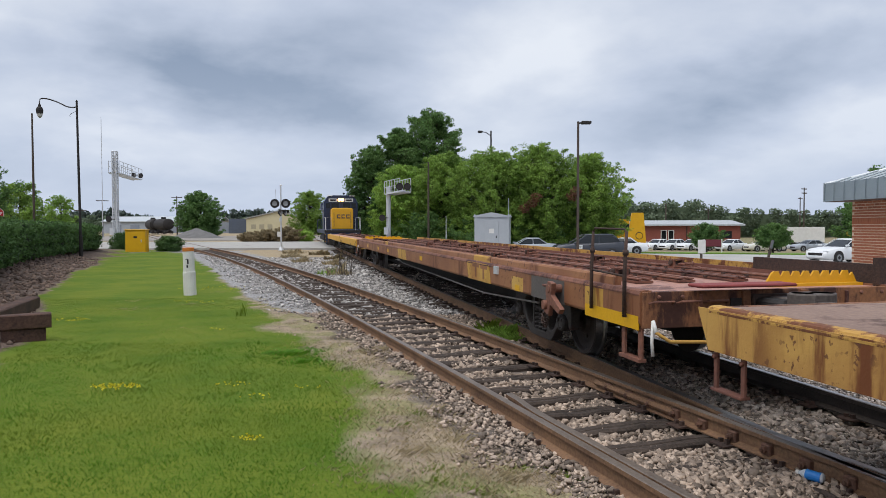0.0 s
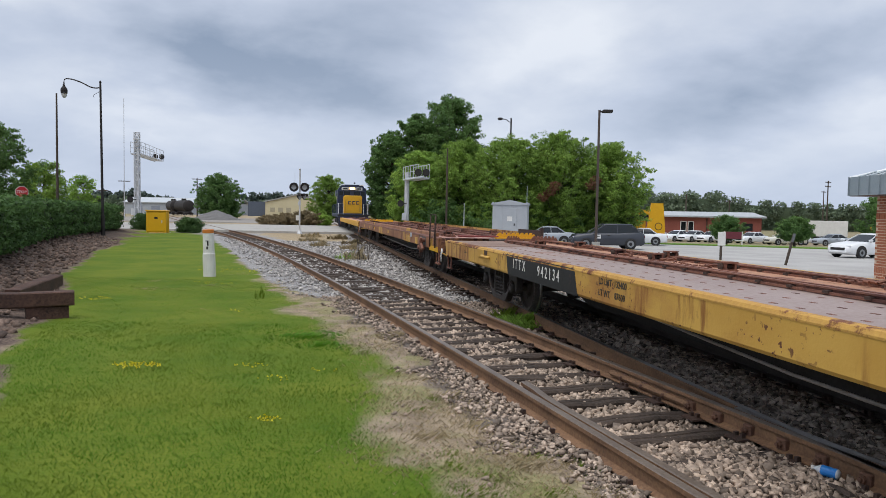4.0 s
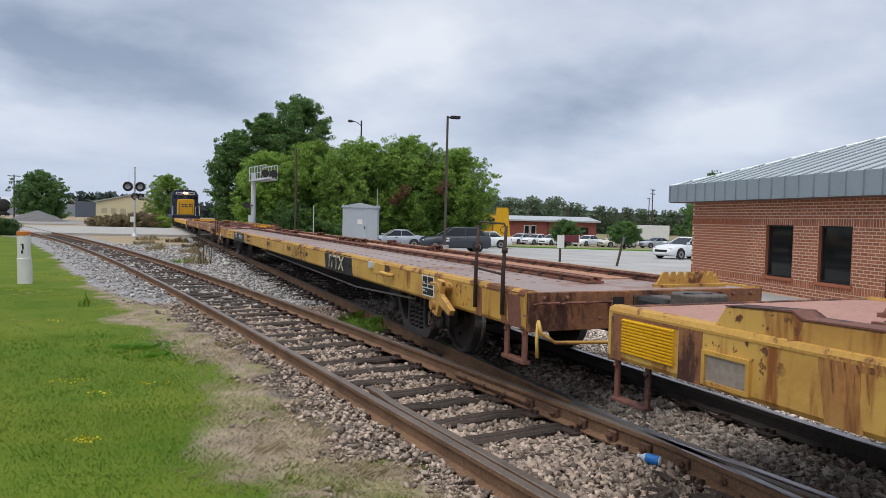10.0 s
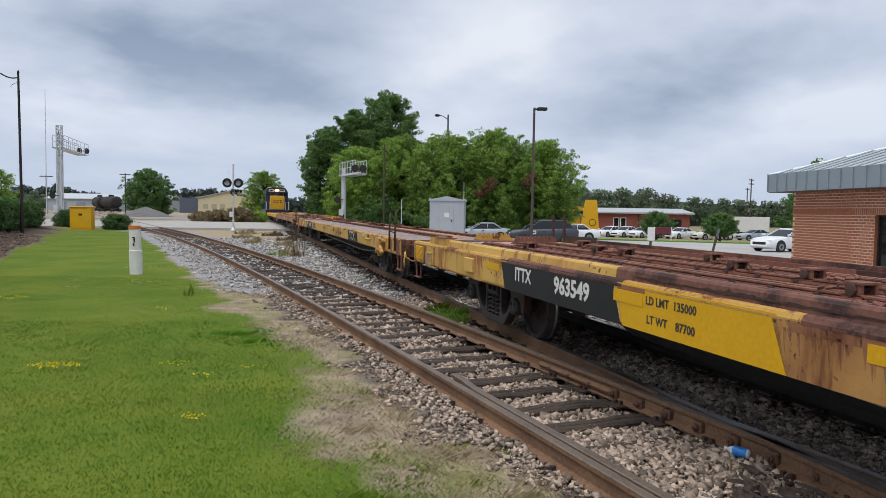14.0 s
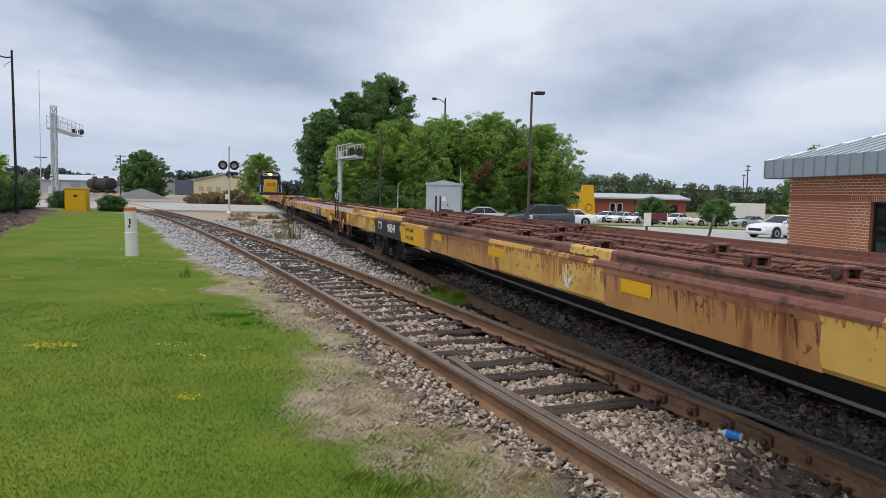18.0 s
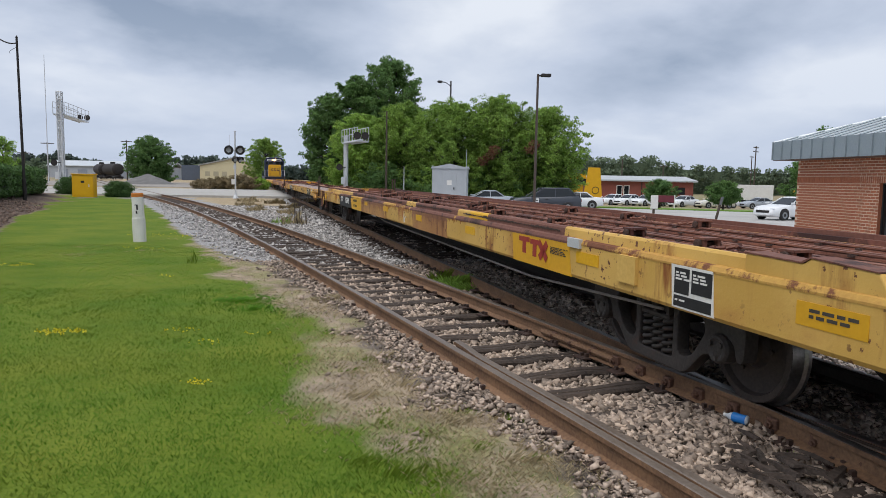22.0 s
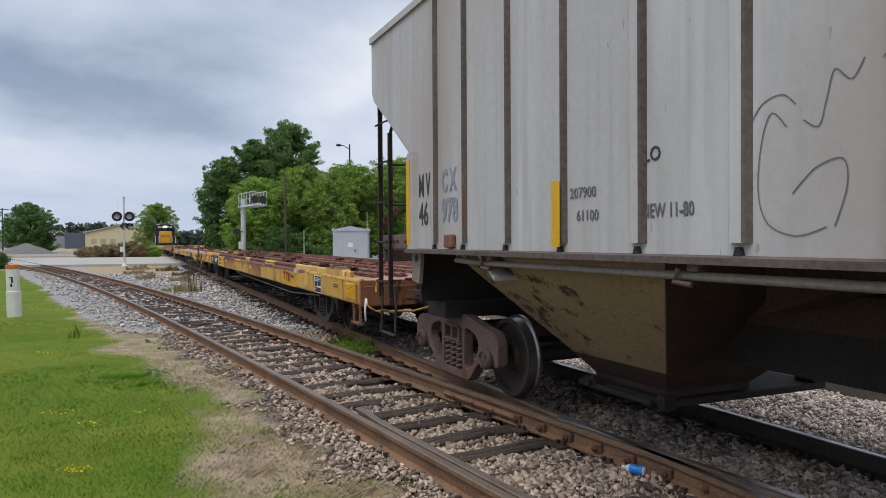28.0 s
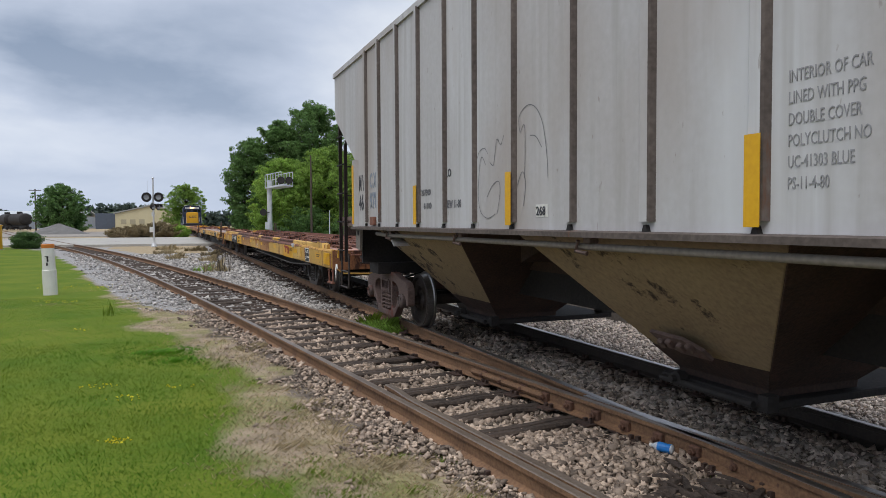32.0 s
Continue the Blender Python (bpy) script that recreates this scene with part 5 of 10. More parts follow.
# yellow flat car with a wooden deck
car2 = flatcar("flat_car", "yellow flat car with a worn grey deck and black number panel", 27.25, -7.775, M_YELLOW, 0.71, 1.05, M_DECK, None, 2,
               [(-0.14, -12.9, 12.7, 0.05), (0.78, -13.0, 12.7, 0.05)], lip=M_LIP, slots=True)
M_RUSTYEL = side_paint("rust_washed_yellow_paint", (0.58, 0.34, 0.09), (0.45, 0.235, 0.065), (0.26, 0.105, 0.04), drip=0.46)
side_panel(car2, 11.2, 13.60, 0.712, 1.03, M_RUSTYEL, "paint_patch", 0.003, skew=0.15)
part("deck_end", Shape().box(-1.27, 1.27, 10.9, 13.58, 1.028, 1.0385), mat("grimy_brown_deck_end", (0.30, 0.20, 0.15), (0.17, 0.105, 0.08), 0.7, 0, 1.2, 25, 0.3, rust=((0.12, 0.065, 0.048), 0.52, 1.4)), car2, "tan rusted end of the deck")
side_panel(car2, 5.47, 8.45, 0.712, 1.03, M_CHAR, "number_panel", skew=0.12, label="black painted number panel")
side_text("I T T X", 0.225, M_WHITE, car2, 8.17, 0.83, -1.405, 0.95, bold=0.0)
side_text("9 4 2 1 3 4", 0.215, M_WHITE, car2, 6.97, 0.815, -1.405, 0.93, bold=0.01)
side_text("LD LMT  132400", 0.10, M_STENCIL, car2, 4.85, 0.925, -1.404)
side_text("LT WT    87600", 0.10, M_STENCIL, car2, 4.85, 0.80, -1.404)
bars(car2, 0.7, 0.92, 3, 0.8, 0.02, M_STENCIL)
side_text("PSH 20", 0.15, M_STENCIL, car2, -2.3, 0.86, -1.404)
side_text("L-89-4", 0.12, M_STENCIL, car2, -4.35, 0.84, -1.404)
bars(car2, 11.7, 0.90, 2, 0.3, 0.014, M_STENCIL)
M_CREAM = mat("cream_white_paint", (0.66, 0.60, 0.46), (0.55, 0.46, 0.28), 0.65, 0, 2, 30, 0.05, rust=((0.05, 0.045, 0.04), 0.64, 3))
# sprayed tag: loose dark loops
tag = [[(0.15, 0.23), (0.11, 0.30), (0.02, 0.29), (0.0, 0.20), (0.10, 0.14), (0.14, 0.05), (0.06, -0.01), (-0.03, 0.05)],
       [(0.32, 0.22), (0.24, 0.12), (0.28, 0.0), (0.38, 0.05), (0.38, 0.18), (0.32, 0.24)],
       [(0.46, 0.24), (0.47, 0.03), (0.54, 0.14), (0.60, 0.02), (0.66, 0.25)],
       [(0.86, 0.24), (0.74, 0.2), (0.76, 0.12), (0.86, 0.12), (0.76, 0.1), (0.74, 0.0), (0.9, -0.02)],
       [(0.96, -0.06), (0.98, 0.26), (1.08, 0.24), (1.08, 0.14), (1.0, 0.12), (1.24, -0.08)], [(0.98, 0.16), (1.28, 0.12), (1.3, 0.06)]]
M_SPRAY = mat("black_spray_paint", (0.02, 0.02, 0.02), None, 0.6, 0, 4, 40, 0)
for line in tag:
    squiggle(car2, loop_line([(-2.9 - a * 1.0, 0.745 + b) for a, b in line]), 0.011, M_SPRAY)
side_panel(car2, -8.05, -6.2, 0.72, 1.03, M_CHAR, "graffiti_block", skew=0.1, label="black painted block under white graffiti")
side_text("ITTX", 0.33, M_CREAM, car2, -6.42, 0.765, -1.408, 1.5)
for k in range(4):
    side_panel(car2, -7.95, -6.5, 0.84 + 0.022 * k, 0.846 + 0.022 * k, M_CHAR, "stripe", 0.0115)
side_panel(car2, -11.54, -11.16, 0.755, 1.0, M_WHITE, "placard_rim", 0.004, skew=0.04)
for y0, y1, z0, z1 in ((-11.33, -11.18, 0.86, 0.985), (-11.51, -11.35, 0.86, 0.985), (-11.52, -11.19, 0.77, 0.845)):
    side_panel(car2, y0 + 0.02, y1 + 0.02, z0, z1, M_CHAR, "placard", 0.007)
    bars(car2, y1, z0 + 0.05, 2, 0.12, 0.009, M_WHITE, -1.409)
for y in (9.9, -9.8):
    part("side_pocket", Shape().tube([(-1.40, y + 0.16, 0.90), (-1.455, y + 0.12, 0.905), (-1.47, y, 0.91), (-1.47, y - 0.16, 0.905), (-1.45, y - 0.26, 0.90), (-1.40, y - 0.29, 0.90)], 0.026, 8), M_YELLOW, car2, "bent yellow pocket bar on the sill", True)
    part("pocket_plate", Shape().box(-1.414, -1.39, y + 0.14, y + 0.62, 0.86, 1.02, 0.006), M_YELLOW, car2, "welded plate beside the pocket")
    part("pocket_opening", Shape().box(-1.405, -1.385, y - 0.10, y + 0.11, 0.93, 1.012), M_RUSTDARK, car2, "dark pocket opening")
side_panel(car2, -9.2, -8.98, 0.93, 1.02, M_GALV, "reader_tag", 0.03)
side_panel(car2, -13.58, -13.34, 0.715, 1.03, M_CURB, "rust_patch", 0.003, skew=0.05)
for y in (-12.72, -13.24):
    side_panel(car2, y - 0.06, y + 0.05, 0.715, 1.02, M_ENDRUST, "rust_streak", 0.003, skew=0.02)
brake_crank(car2, -11.95, M_RUSTYEL)
side_posts(car2, -12.7, -13.28, 1.05, 1.62, True)
comb(car2, 0.30, 1.15, -13.3, 1.05, M_LIP, 7)
comb(car2, -0.15, 0.25, 13.1, 1.05, M_RUST, 4)
comb(car2, 0.45, 1.15, 13.1, 1.05, M_RUST, 6)
rnd = random.Random(12)
for y, x in ((11.0, 0.0), (10.4, 0.6), (7.6, 0.1), (7.2, 0.75), (6.6, 0.2), (4.9, 0.2), (-1.4, 0.2), (-2.3, 0.2), (-3.0, 0.25), (-3.8, 0.7), (2.9, 0.6), (-6.5, 0.7)):
    winch(car2, x, y, 1.07, rnd)

M_CREAMY = mat("plain_cream_yellow_paint", (0.68, 0.44, 0.12), (0.56, 0.34, 0.085), 0.65, 0, 2, 30, 0.1)


CURB_X = -1.345
M_BLEED = mat("thin_orange_rust_stain", (0.44, 0.20, 0.06), (0.27, 0.10, 0.038), 0.75, 0, 1.4, 24, 0.1)


def rust_bleed(car, y0, y1, z, most, n, seed, lean=0.12, material=None):
    """Rust running down the sill from its top edge: tapered drips of uneven length under a ragged band."""
    rnd = random.Random(seed)
    sh = Shape()
    for k in range(n * 3):
        y = rnd.uniform(y0, y1)
        w, d = rnd.uniform(0.004, 0.02), most * rnd.uniform(0.1, 1.0) ** 2.2
        e = lean * d
        lift = 0.0026 + 0.0004 * (k % 5)
        sh.slab([(y - w, z), (y + w, z), (y + w * 0.7 - e * 0.5, z - d * 0.5), (y + w * 0.15 - e, z - d), (y - w * 0.15 - e, z - d), (y - w * 0.8 - e * 0.5, z - d * 0.45)], 0, -1.4 - lift, -1.395)
    return tagged(part("rust_bleed", sh, material or M_BLEED, car), "rust running down from the top edge", kind="stuff")


def ragged_edge(car, y0, y1, z, seed):
    """Black flaking rust along the foot of the raised curb."""
    rnd = random.Random(seed)
    ys = np.arange(y0, y1, 0.045)
    wide = [0.5 + 0.5 * math.sin(y * 2.1 + seed) * math.sin(y * 5.3 + 2 * seed) for y in ys]
    pts = [(float(y), z - 0.003 - 0.016 * w * rnd.random()) for y, w in zip(ys, wide)] + [(float(y), z + 0.003 + 0.03 * w * rnd.random()) for y, w in zip(reversed(ys), reversed(wide))]
    n = len(ys)
    sh = Shape()
    for i in range(n - 1):
        sh.slab([pts[i], pts[i + 1], pts[2 * n - 2 - i], pts[2 * n - 1 - i]], 0, CURB_X - 0.006, CURB_X)
    return part("rust_edge", sh, M_RUSTDARK, car, "black flaking rust along the curb")


# yellow and brown car with the raised curb
car3 = flatcar("flat_car", "yellow and brown flat car with raised curb and rusty tie-downs", 27.05, -36.145, M_YELLOW2, 0.70, 1.08, M_DECKRED, (0.10, [(-12.85, -8.7, M_YELLOW2), (-8.7, -6.3, M_CURB), (-6.3, -5.5, M_BRIGHT), (-5.5, -4.9, M_YELLOW2), (-4.9, -2.1, M_CURB), (-2.1, -1.3, M_YELLOW2), (-1.3, 6.2, M_CURB), (6.2, 12.3, M_YELLOW2)]), 3,
               [(-0.85, -12.7, 12.2, 0.038), (-0.4, -12.7, 12.2, 0.038), (0.25, -12.7, 12.2, 0.038), (0.8, -12.7, 12.2, 0.038)], lip=M_LIP, brown=((-9.0, -5.0), (-4.9, -1.9), (0.9, 4.0), (6.0, 8.7)))
side_panel(car3, 6.0, 8.75, 0.702, 1.06, M_CHAR, "number_panel", skew=0.15, label="black painted number panel")
side_text("ITTX", 0.22, M_WHITE, car3, 8.42, 0.845, -1.405, 1.0, bold=0.02)
side_text("963549", 0.235, M_WHITE, car3, 7.34, 0.825, -1.405, 1.1, bold=0.03)
part("placard_pocket", Shape().box(-1.44, -1.38, 9.95, 10.3, 0.79, 0.99, 0.008), M_CREAMY, car3, "thin yellow placard pocket")
side_panel(car3, 8.95, 9.45, 0.90, 0.99, M_BRIGHT, "paint_patch", 0.005)
side_panel(car3, 4.1, 5.97, 0.702, 1.06, M_BRIGHT, "paint_patch", skew=0.1)
side_text("LD LMT  135000", 0.094, M_STENCIL, car3, 5.62, 0.93, -1.405, bold=0.02)
side_text("LT WT    87700", 0.094, M_STENCIL, car3, 5.60, 0.78, -1.405, bold=0.02)
side_panel(car3, 5.66, 6.12, 0.90, 1.0, M_BRIGHT, "reflector_patch", 0.008)
side_panel(car3, 3.1, 3.55, 0.90, 1.0, M_BRIGHT, "paint_patch", 0.006)
M_OCHRE = side_paint("ochre_faded_paint", (0.47, 0.25, 0.075), (0.36, 0.17, 0.058), (0.25, 0.10, 0.042), drip=0.5)
side_panel(car3, 0.68, 4.1, 0.702, 1.03, M_OCHRE, skew=0.14)
side_panel(car3, -4.55, -2.15, 0.702, 1.03, M_OCHRE, skew=0.10)
side_panel(car3, 0.37, 0.9, 0.88, 0.99, M_BRIGHT, "paint_patch", 0.006)
side_panel(car3, -2.85, -2.4, 0.86, 0.97, M_BRIGHT, "paint_patch", 0.006)
side_panel(car3, -5.95, -5.5, 0.86, 0.97, M_BRIGHT, "paint_patch", 0.004)
side_panel(car3, -9.0, -7.45, 0.702, 1.03, M_LOCOYEL, skew=0.06)
side_panel(car3, -9.55, -9.1, 0.86, 0.97, M_BRIGHT, "paint_patch", 0.006)
for a, b, c, d in ((-7.62, -7.93, 0.945, 1.0), (-7.73, -7.83, 0.815, 0.945), (-7.955, -8.22, 0.935, 0.99), (-8.03, -8.13, 0.80, 0.935)):
    side_panel(car3, min(a, b), max(a, b), c, d, M_REDPAINT, "painted_mark", 0.007)
for pts in ([(-8.2, 0.98), (-8.42, 0.80)], [(-8.42, 0.98), (-8.22, 0.80)]):
    squiggle(car3, pts, 0.042, M_REDPAINT, -1.409)
bars(car3, -8.5, 0.945, 5, 0.42, 0.009, M_STENCIL, -1.4085)
side_panel(car3, -9.2, -8.95, 1.0, 1.09, M_GALV, "reader_tag", 0.03)
side_panel(car3, -10.22, -9.93, 0.80, 1.03, M_CREAMY, "notice_plate", 0.03, label="cream notice plate standing proud of the sill")
side_panel(car3, -11.21, -10.72, 0.72, 1.04, M_WHITE, "placard_rim", 0.005, skew=0.03)
for y0, y1, z0, z1 in ((-10.94, -10.76, 0.83, 1.02), (-11.2, -10.97, 0.85, 1.02), (-11.2, -10.76, 0.735, 0.815)):
    side_panel(car3, y0 + 0.02, y1 + 0.02, z0, z1, M_CHAR, "placard", 0.008)
    bars(car3, y1, z1 - 0.04, 3 if z1 > 0.9 else 1, 0.13, 0.014, M_WHITE, -1.410)
side_panel(car3, -12.45, -11.95, 0.84, 0.98, M_LOCOYEL, "paint_patch", 0.004)
bars(car3, -12.05, 0.925, 2, 0.32, 0.02, M_STENCIL, -1.406)
for y in (-13.1, 13.1):
    prof = [(-1.39, 0.765)]
    for k in range(11):
        z = 0.768 + k * 0.0215
        prof += [(-1.406, z), (-1.416, z + 0.005), (-1.416, z + 0.014), (-1.406, z + 0.019)]
    prof += [(-1.406, 1.006), (-1.39, 1.006)]
    sh = Shape().slab(prof, 1, y - 0.26, y + 0.26)
    part("ribbed_panel", sh, M_BRIGHT, car3, "bright yellow ribbed reflector panel")
for sgn in (1, -1):
    part("end_box", Shape().slab([(sgn * 11.45, 1.07), (sgn * 12.55, 1.07), (sgn * 12.46, 1.2), (sgn * 12.0, 1.225), (sgn * 11.94, 1.19), (sgn * 11.45, 1.2)], 0, -1.37, -1.22), M_YELLOW2, car3, "raised yellow end box with a rust-bitten edge", bevel=0.012)
    part("end_box_edge", Shape().slab([(sgn * 11.45, 1.2), (sgn * 11.94, 1.19), (sgn * 12.0, 1.225), (sgn * 12.46, 1.2), (sgn * 12.46, 1.207), (sgn * 12.0, 1.235), (sgn * 11.93, 1.2), (sgn * 11.45, 1.21)], 0, -1.375, -1.20), M_CURB, car3)
comb(car3, 0.2, 1.1, 12.6, 1.08, M_RUST, 9)
side_panel(car3, 12.60, 12.80, 0.705, 1.03, M_ENDRUST, "rust_patch", 0.003)
side_panel(car3, 12.81, 13.48, 1.008, 1.03, M_ENDRUST, "rust_patch", 0.003)
for sgn in (1, -1):
    side_panel(car3, sgn * 13.43 - 0.06, sgn * 13.43 + 0.06, 0.705, 1.008, M_ENDRUST, "rust_patch", 0.003)
fr = Shape()
for ya, yb, za, zb in ((12.22, 12.58, 0.905, 0.93), (12.22, 12.58, 0.725, 0.75), (12.22, 12.245, 0.75, 0.905), (12.555, 12.58, 0.75, 0.905)):
    fr.box(-1.425, -1.398, ya, yb, za, zb)
part("placard_frame", fr, M_YELLOW, car3, "yellow frame of the placard holder")
part("placard", Shape().box(-1.412, -1.402, 12.245, 12.555, 0.75, 0.905), mat("dusty_placard_wood", (0.34, 0.29, 0.235), (0.22, 0.18, 0.145), 0.85, 0, 4, 30, 0.3), car3, "dusty grey placard backing")
for y0, y1, z0, z1 in ((9.62, 9.98, 0.705, 1.045), (11.56, 11.76, 0.705, 1.045), (10.0, 11.6, 1.0, 1.045), (8.86, 9.62, 1.005, 1.045), (-1.2, -0.8, 0.72, 1.03)):
    side_panel(car3, y0, y1, z0, z1, M_RUSTYEL, "rust_patch", 0.0022, skew=0.06)
rust_bleed(car3, 8.85, 10.3, 1.05, 0.13, 46, 1)
rust_bleed(car3, 9.62, 10.0, 1.05, 0.31, 16, 2)
rust_bleed(car3, 10.3, 11.7, 1.05, 0.07, 34, 3)
rust_bleed(car3, 11.55, 11.76, 1.05, 0.31, 12, 4)
rust_bleed(car3, -2.0, 0.6, 1.04, 0.10, 60, 5)
rust_bleed(car3, -1.25, -0.75, 1.04, 0.30, 12, 6)
rust_bleed(car3, -5.6, -4.6, 1.04, 0.07, 22, 7)
rust_bleed(car3, 2.0, 4.05, 1.04, 0.14, 50, 8, material=M_BROWN)
for y0, y1, sd in ((-4.55, -2.1, 9), (0.72, 4.1, 10)):
    side_panel(car3, y0 + 0.02, y1 - 0.02, 0.97, 1.035, M_BROWN, "paint_patch", 0.0042, skew=0.05)
    rust_bleed(car3, y0 + 0.05, y1 + 0.05, 0.99, 0.20, 90, sd, material=M_BROWN)
side_panel(car3, 5.64, 6.06, 1.005, 1.045, M_BROWN, "paint_patch", 0.0045)
for y0, y1, z, sd in ((-4.6, -2.2, 1.135, 1), (-8.6, -5.2, 1.13, 2), (-0.9, 1.3, 1.13, 3), (2.0, 5.9, 1.12, 4), (-1.9, -1.0, 1.088, 6)):
    ragged_edge(car3, y0, y1, z, sd)
# splash of white paint
for pts in ([(-1.36, 0.79), (-1.31, 0.90)], [(-1.38, 0.77), (-1.36, 0.98)], [(-1.40, 0.77), (-1.44, 0.86)], [(-1.41, 0.79), (-1.50, 0.88)], [(-1.33, 0.775), (-1.44, 0.77)]):
    squiggle(car3, pts, 0.013, M_WHITE)
rnd = random.Random(77)
for k in range(26):
    winch(car3, rnd.choice((-0.85, -0.4, 0.25, 0.8)), -12 + k * 0.93 + rnd.uniform(-0.3, 0.3), 1.105, rnd)
part("far_side_wall", Shape().box(1.35, 1.40, -12.8, 11.6, 1.05, 1.18), M_CURB, car3, "upright steel flange along the far edge")
part("end_guard", Shape().box(1.35, 1.40, 11.65, 12.8, 1.0, 1.22), M_RUSTDARK, car3, "dark upright guard plate at the far corner")
for y in (13.37, 12.88):
    part("side_post", Shape().tube([(1.36, y, 1.0), (1.36, y, 1.6)], 0.03, 6), M_RUSTDARK, car3)

# plain yellow car next to the locomotive
car0 = flatcar("flat_car", "bright yellow flat car coupled to the locomotive", 26.6, 48.6, M_LOCOYEL, 0.72, 1.08, M_DECKRED, None, 4,
               [(-0.4, -12.6, 12.6, 0.07), (0.5, -12.6, 12.6, 0.07)])
comb(car0, -1.0, 0.9, -13.1, 1.08, M_BRIGHT)
rnd = random.Random(5)
for k in range(6):
    winch(car0, rnd.choice((-0.4, 0.5)), -12 + k * 4, 1.1, rnd)

# ---- covered hopper car ----
HS = -51.15  # front of its end platform along the track
hop = thing("hopper_car", "chalky grey covered hopper car with grimy dark-flanked ribs and tan chutes", "hopper car", at_track(HS))
ROLLING.append((hop, HS))
HX, HB, HT = 1.60, 1.575, 4.25
HL = -18.0   # rear end in its own space; y runs backwards from 0
M_PIPE = mat("grimy_grey_brown_paint", (0.27, 0.235, 0.20), (0.16, 0.135, 0.115), 0.75, 0, 1.5, 25, 0.1)
M_LADDER = mat("dark_brown_ladder_steel", (0.05, 0.036, 0.03), (0.024, 0.018, 0.016), 0.75, 0, 3, 30, 0.3)
RIBS = [-1.95, -2.64, -3.48, -4.31, -5.17, -5.97, -6.82, -7.79, -8.71, -9.62, -10.55, -11.5, -12.4, -13.3, -14.1, -14.9, -15.65, -16.35]


def rib(o, y, top=HT, w=0.075, d=0.042):
    """Hat-section rib: rear flank and bevel are coloured dark for their shade, plus grime."""
    x = o * HX
    sh = Shape().slab([(x, y - w), (x + o * d * 0.8, y - w * 0.75), (x + o * d, y - w * 0.5), (x + o * d, y + w * 0.5), (x + o * d * 0.8, y + w * 0.7), (x, y + w * 0.85)], 2, HB + 0.07, top)
    me = sh.mesh("side_rib", M_HOPPER)
    me.materials.append(M_RIBDARK)
    me.polygons[0].material_index = 1
    me.polygons[1].material_index = 1
    r = part("side_rib", me, M_HOPPER, hop)
    part("rib_foot", Shape().slab([(y - w * 0.5, HB - 0.02), (y + w * 0.5, HB - 0.02), (y + w * 0.15, HB + 0.05), (y - w * 0.15, HB + 0.05)], 0, min(x, x + o * d * 0.7), max(x, x + o * d * 0.7)), M_BLACK, r, "dark open rib foot")


for o in (-1, 1):
    x = o * HX
    poly = [(-1.28, HB), (-1.28, 2.64), (0.06, 3.46), (0.16, 3.60), (0.16, HT), (HL, HT), (HL, 3.6), (HL + 1.2, 3.05), (HL + 1.2, HB)]
    part("side_wall", Shape().slab(poly, 0, min(x, x - o * 0.02), max(x, x - o * 0.02)), M_HOPPER, hop, "chalky grey steel side wall")
    for y in RIBS:
        rib(o, y)
    part("corner_post", Shape().slab([(x - o * 0.01, -1.46), (x + o * 0.06, -1.43), (x + o * 0.06, -1.28), (x - o * 0.01, -1.25)], 2, HB - 0.02, 2.64), M_HOPPER, hop, "grey corner post")
    part("side_sill", Shape().slab([(x - o * 0.10, HB - 0.045), (x + o * 0.085, HB - 0.045), (x + o * 0.085, HB - 0.005), (x + o * 0.012, HB + 0.005), (x - o * 0.10, HB + 0.005)], 1, HL + 1.2, -1.25), M_RIBDARK, hop, "thin dark bottom flange")
    part("top_chord", Shape().slab([(x - o * 0.04, HT - 0.02), (x + o * 0.03, HT - 0.02), (x + o * 0.03, HT + 0.06), (x - o * 0.04, HT + 0.08)], 1, HL, 0.17), M_HOPPER, hop)
    px = x - o * 0.01
    part("side_pipe", Shape().tube([(px, -2.45, HB - 0.10), (px, -2.9, HB - 0.115), (px, HL + 2.6, HB - 0.115)], 0.027, 10), M_PIPE, hop, "long grey-brown pipe below the side sill", True)
    for y in (-3.2, -5.65, -8.04, -10.5, -13.0):
        sh = Shape().box(px - 0.04, px + 0.04, y - 0.045, y + 0.045, HB - 0.09, HB - 0.04, 0.006).tube([(px - 0.045, y + 0.10, HB - 0.07), (px - 0.05, y + 0.13, HB - 0.15), (px - 0.02, y + 0.02, HB - 0.165)], 0.018, 6)
        part("pipe_bracket", sh, M_TRUCK, hop, "bent pipe clamp")
part("roof", Shape().slab([(-HX + 0.04, HT + 0.06), (-HX + 0.4, HT + 0.16), (0, HT + 0.22), (HX - 0.4, HT + 0.16), (HX - 0.04, HT + 0.06)], 1, HL, 0.16), M_HOPPER, hop)
# slope sheets and end bulkheads
for a, c, zs in ((0.14, -3.2, 3.54), (HL + 0.01, HL + 3.2, 3.86)):
    part("end_wall", Shape().box(-HX + 0.022, HX - 0.022, a - 0.01, a + 0.01, zs, HT), M_HOPPER, hop)
    sh = Shape().add([(-HX + .024, a, zs), (HX - .024, a, zs), (HX - .024, c, 1.35), (-HX + .024, c, 1.35), (-HX + .024, a, zs - 0.04), (HX - .024, a, zs - 0.04), (HX - .024, c, 1.31), (-HX + .024, c, 1.31)],
                     [(0, 1, 2, 3), (7, 6, 5, 4), (0, 4, 5, 1), (1, 5, 6, 2), (2, 6, 7, 3), (3, 7, 4, 0)])
    part("slope_sheet", sh, M_HOPPER, hop, "sloping grey end sheet")
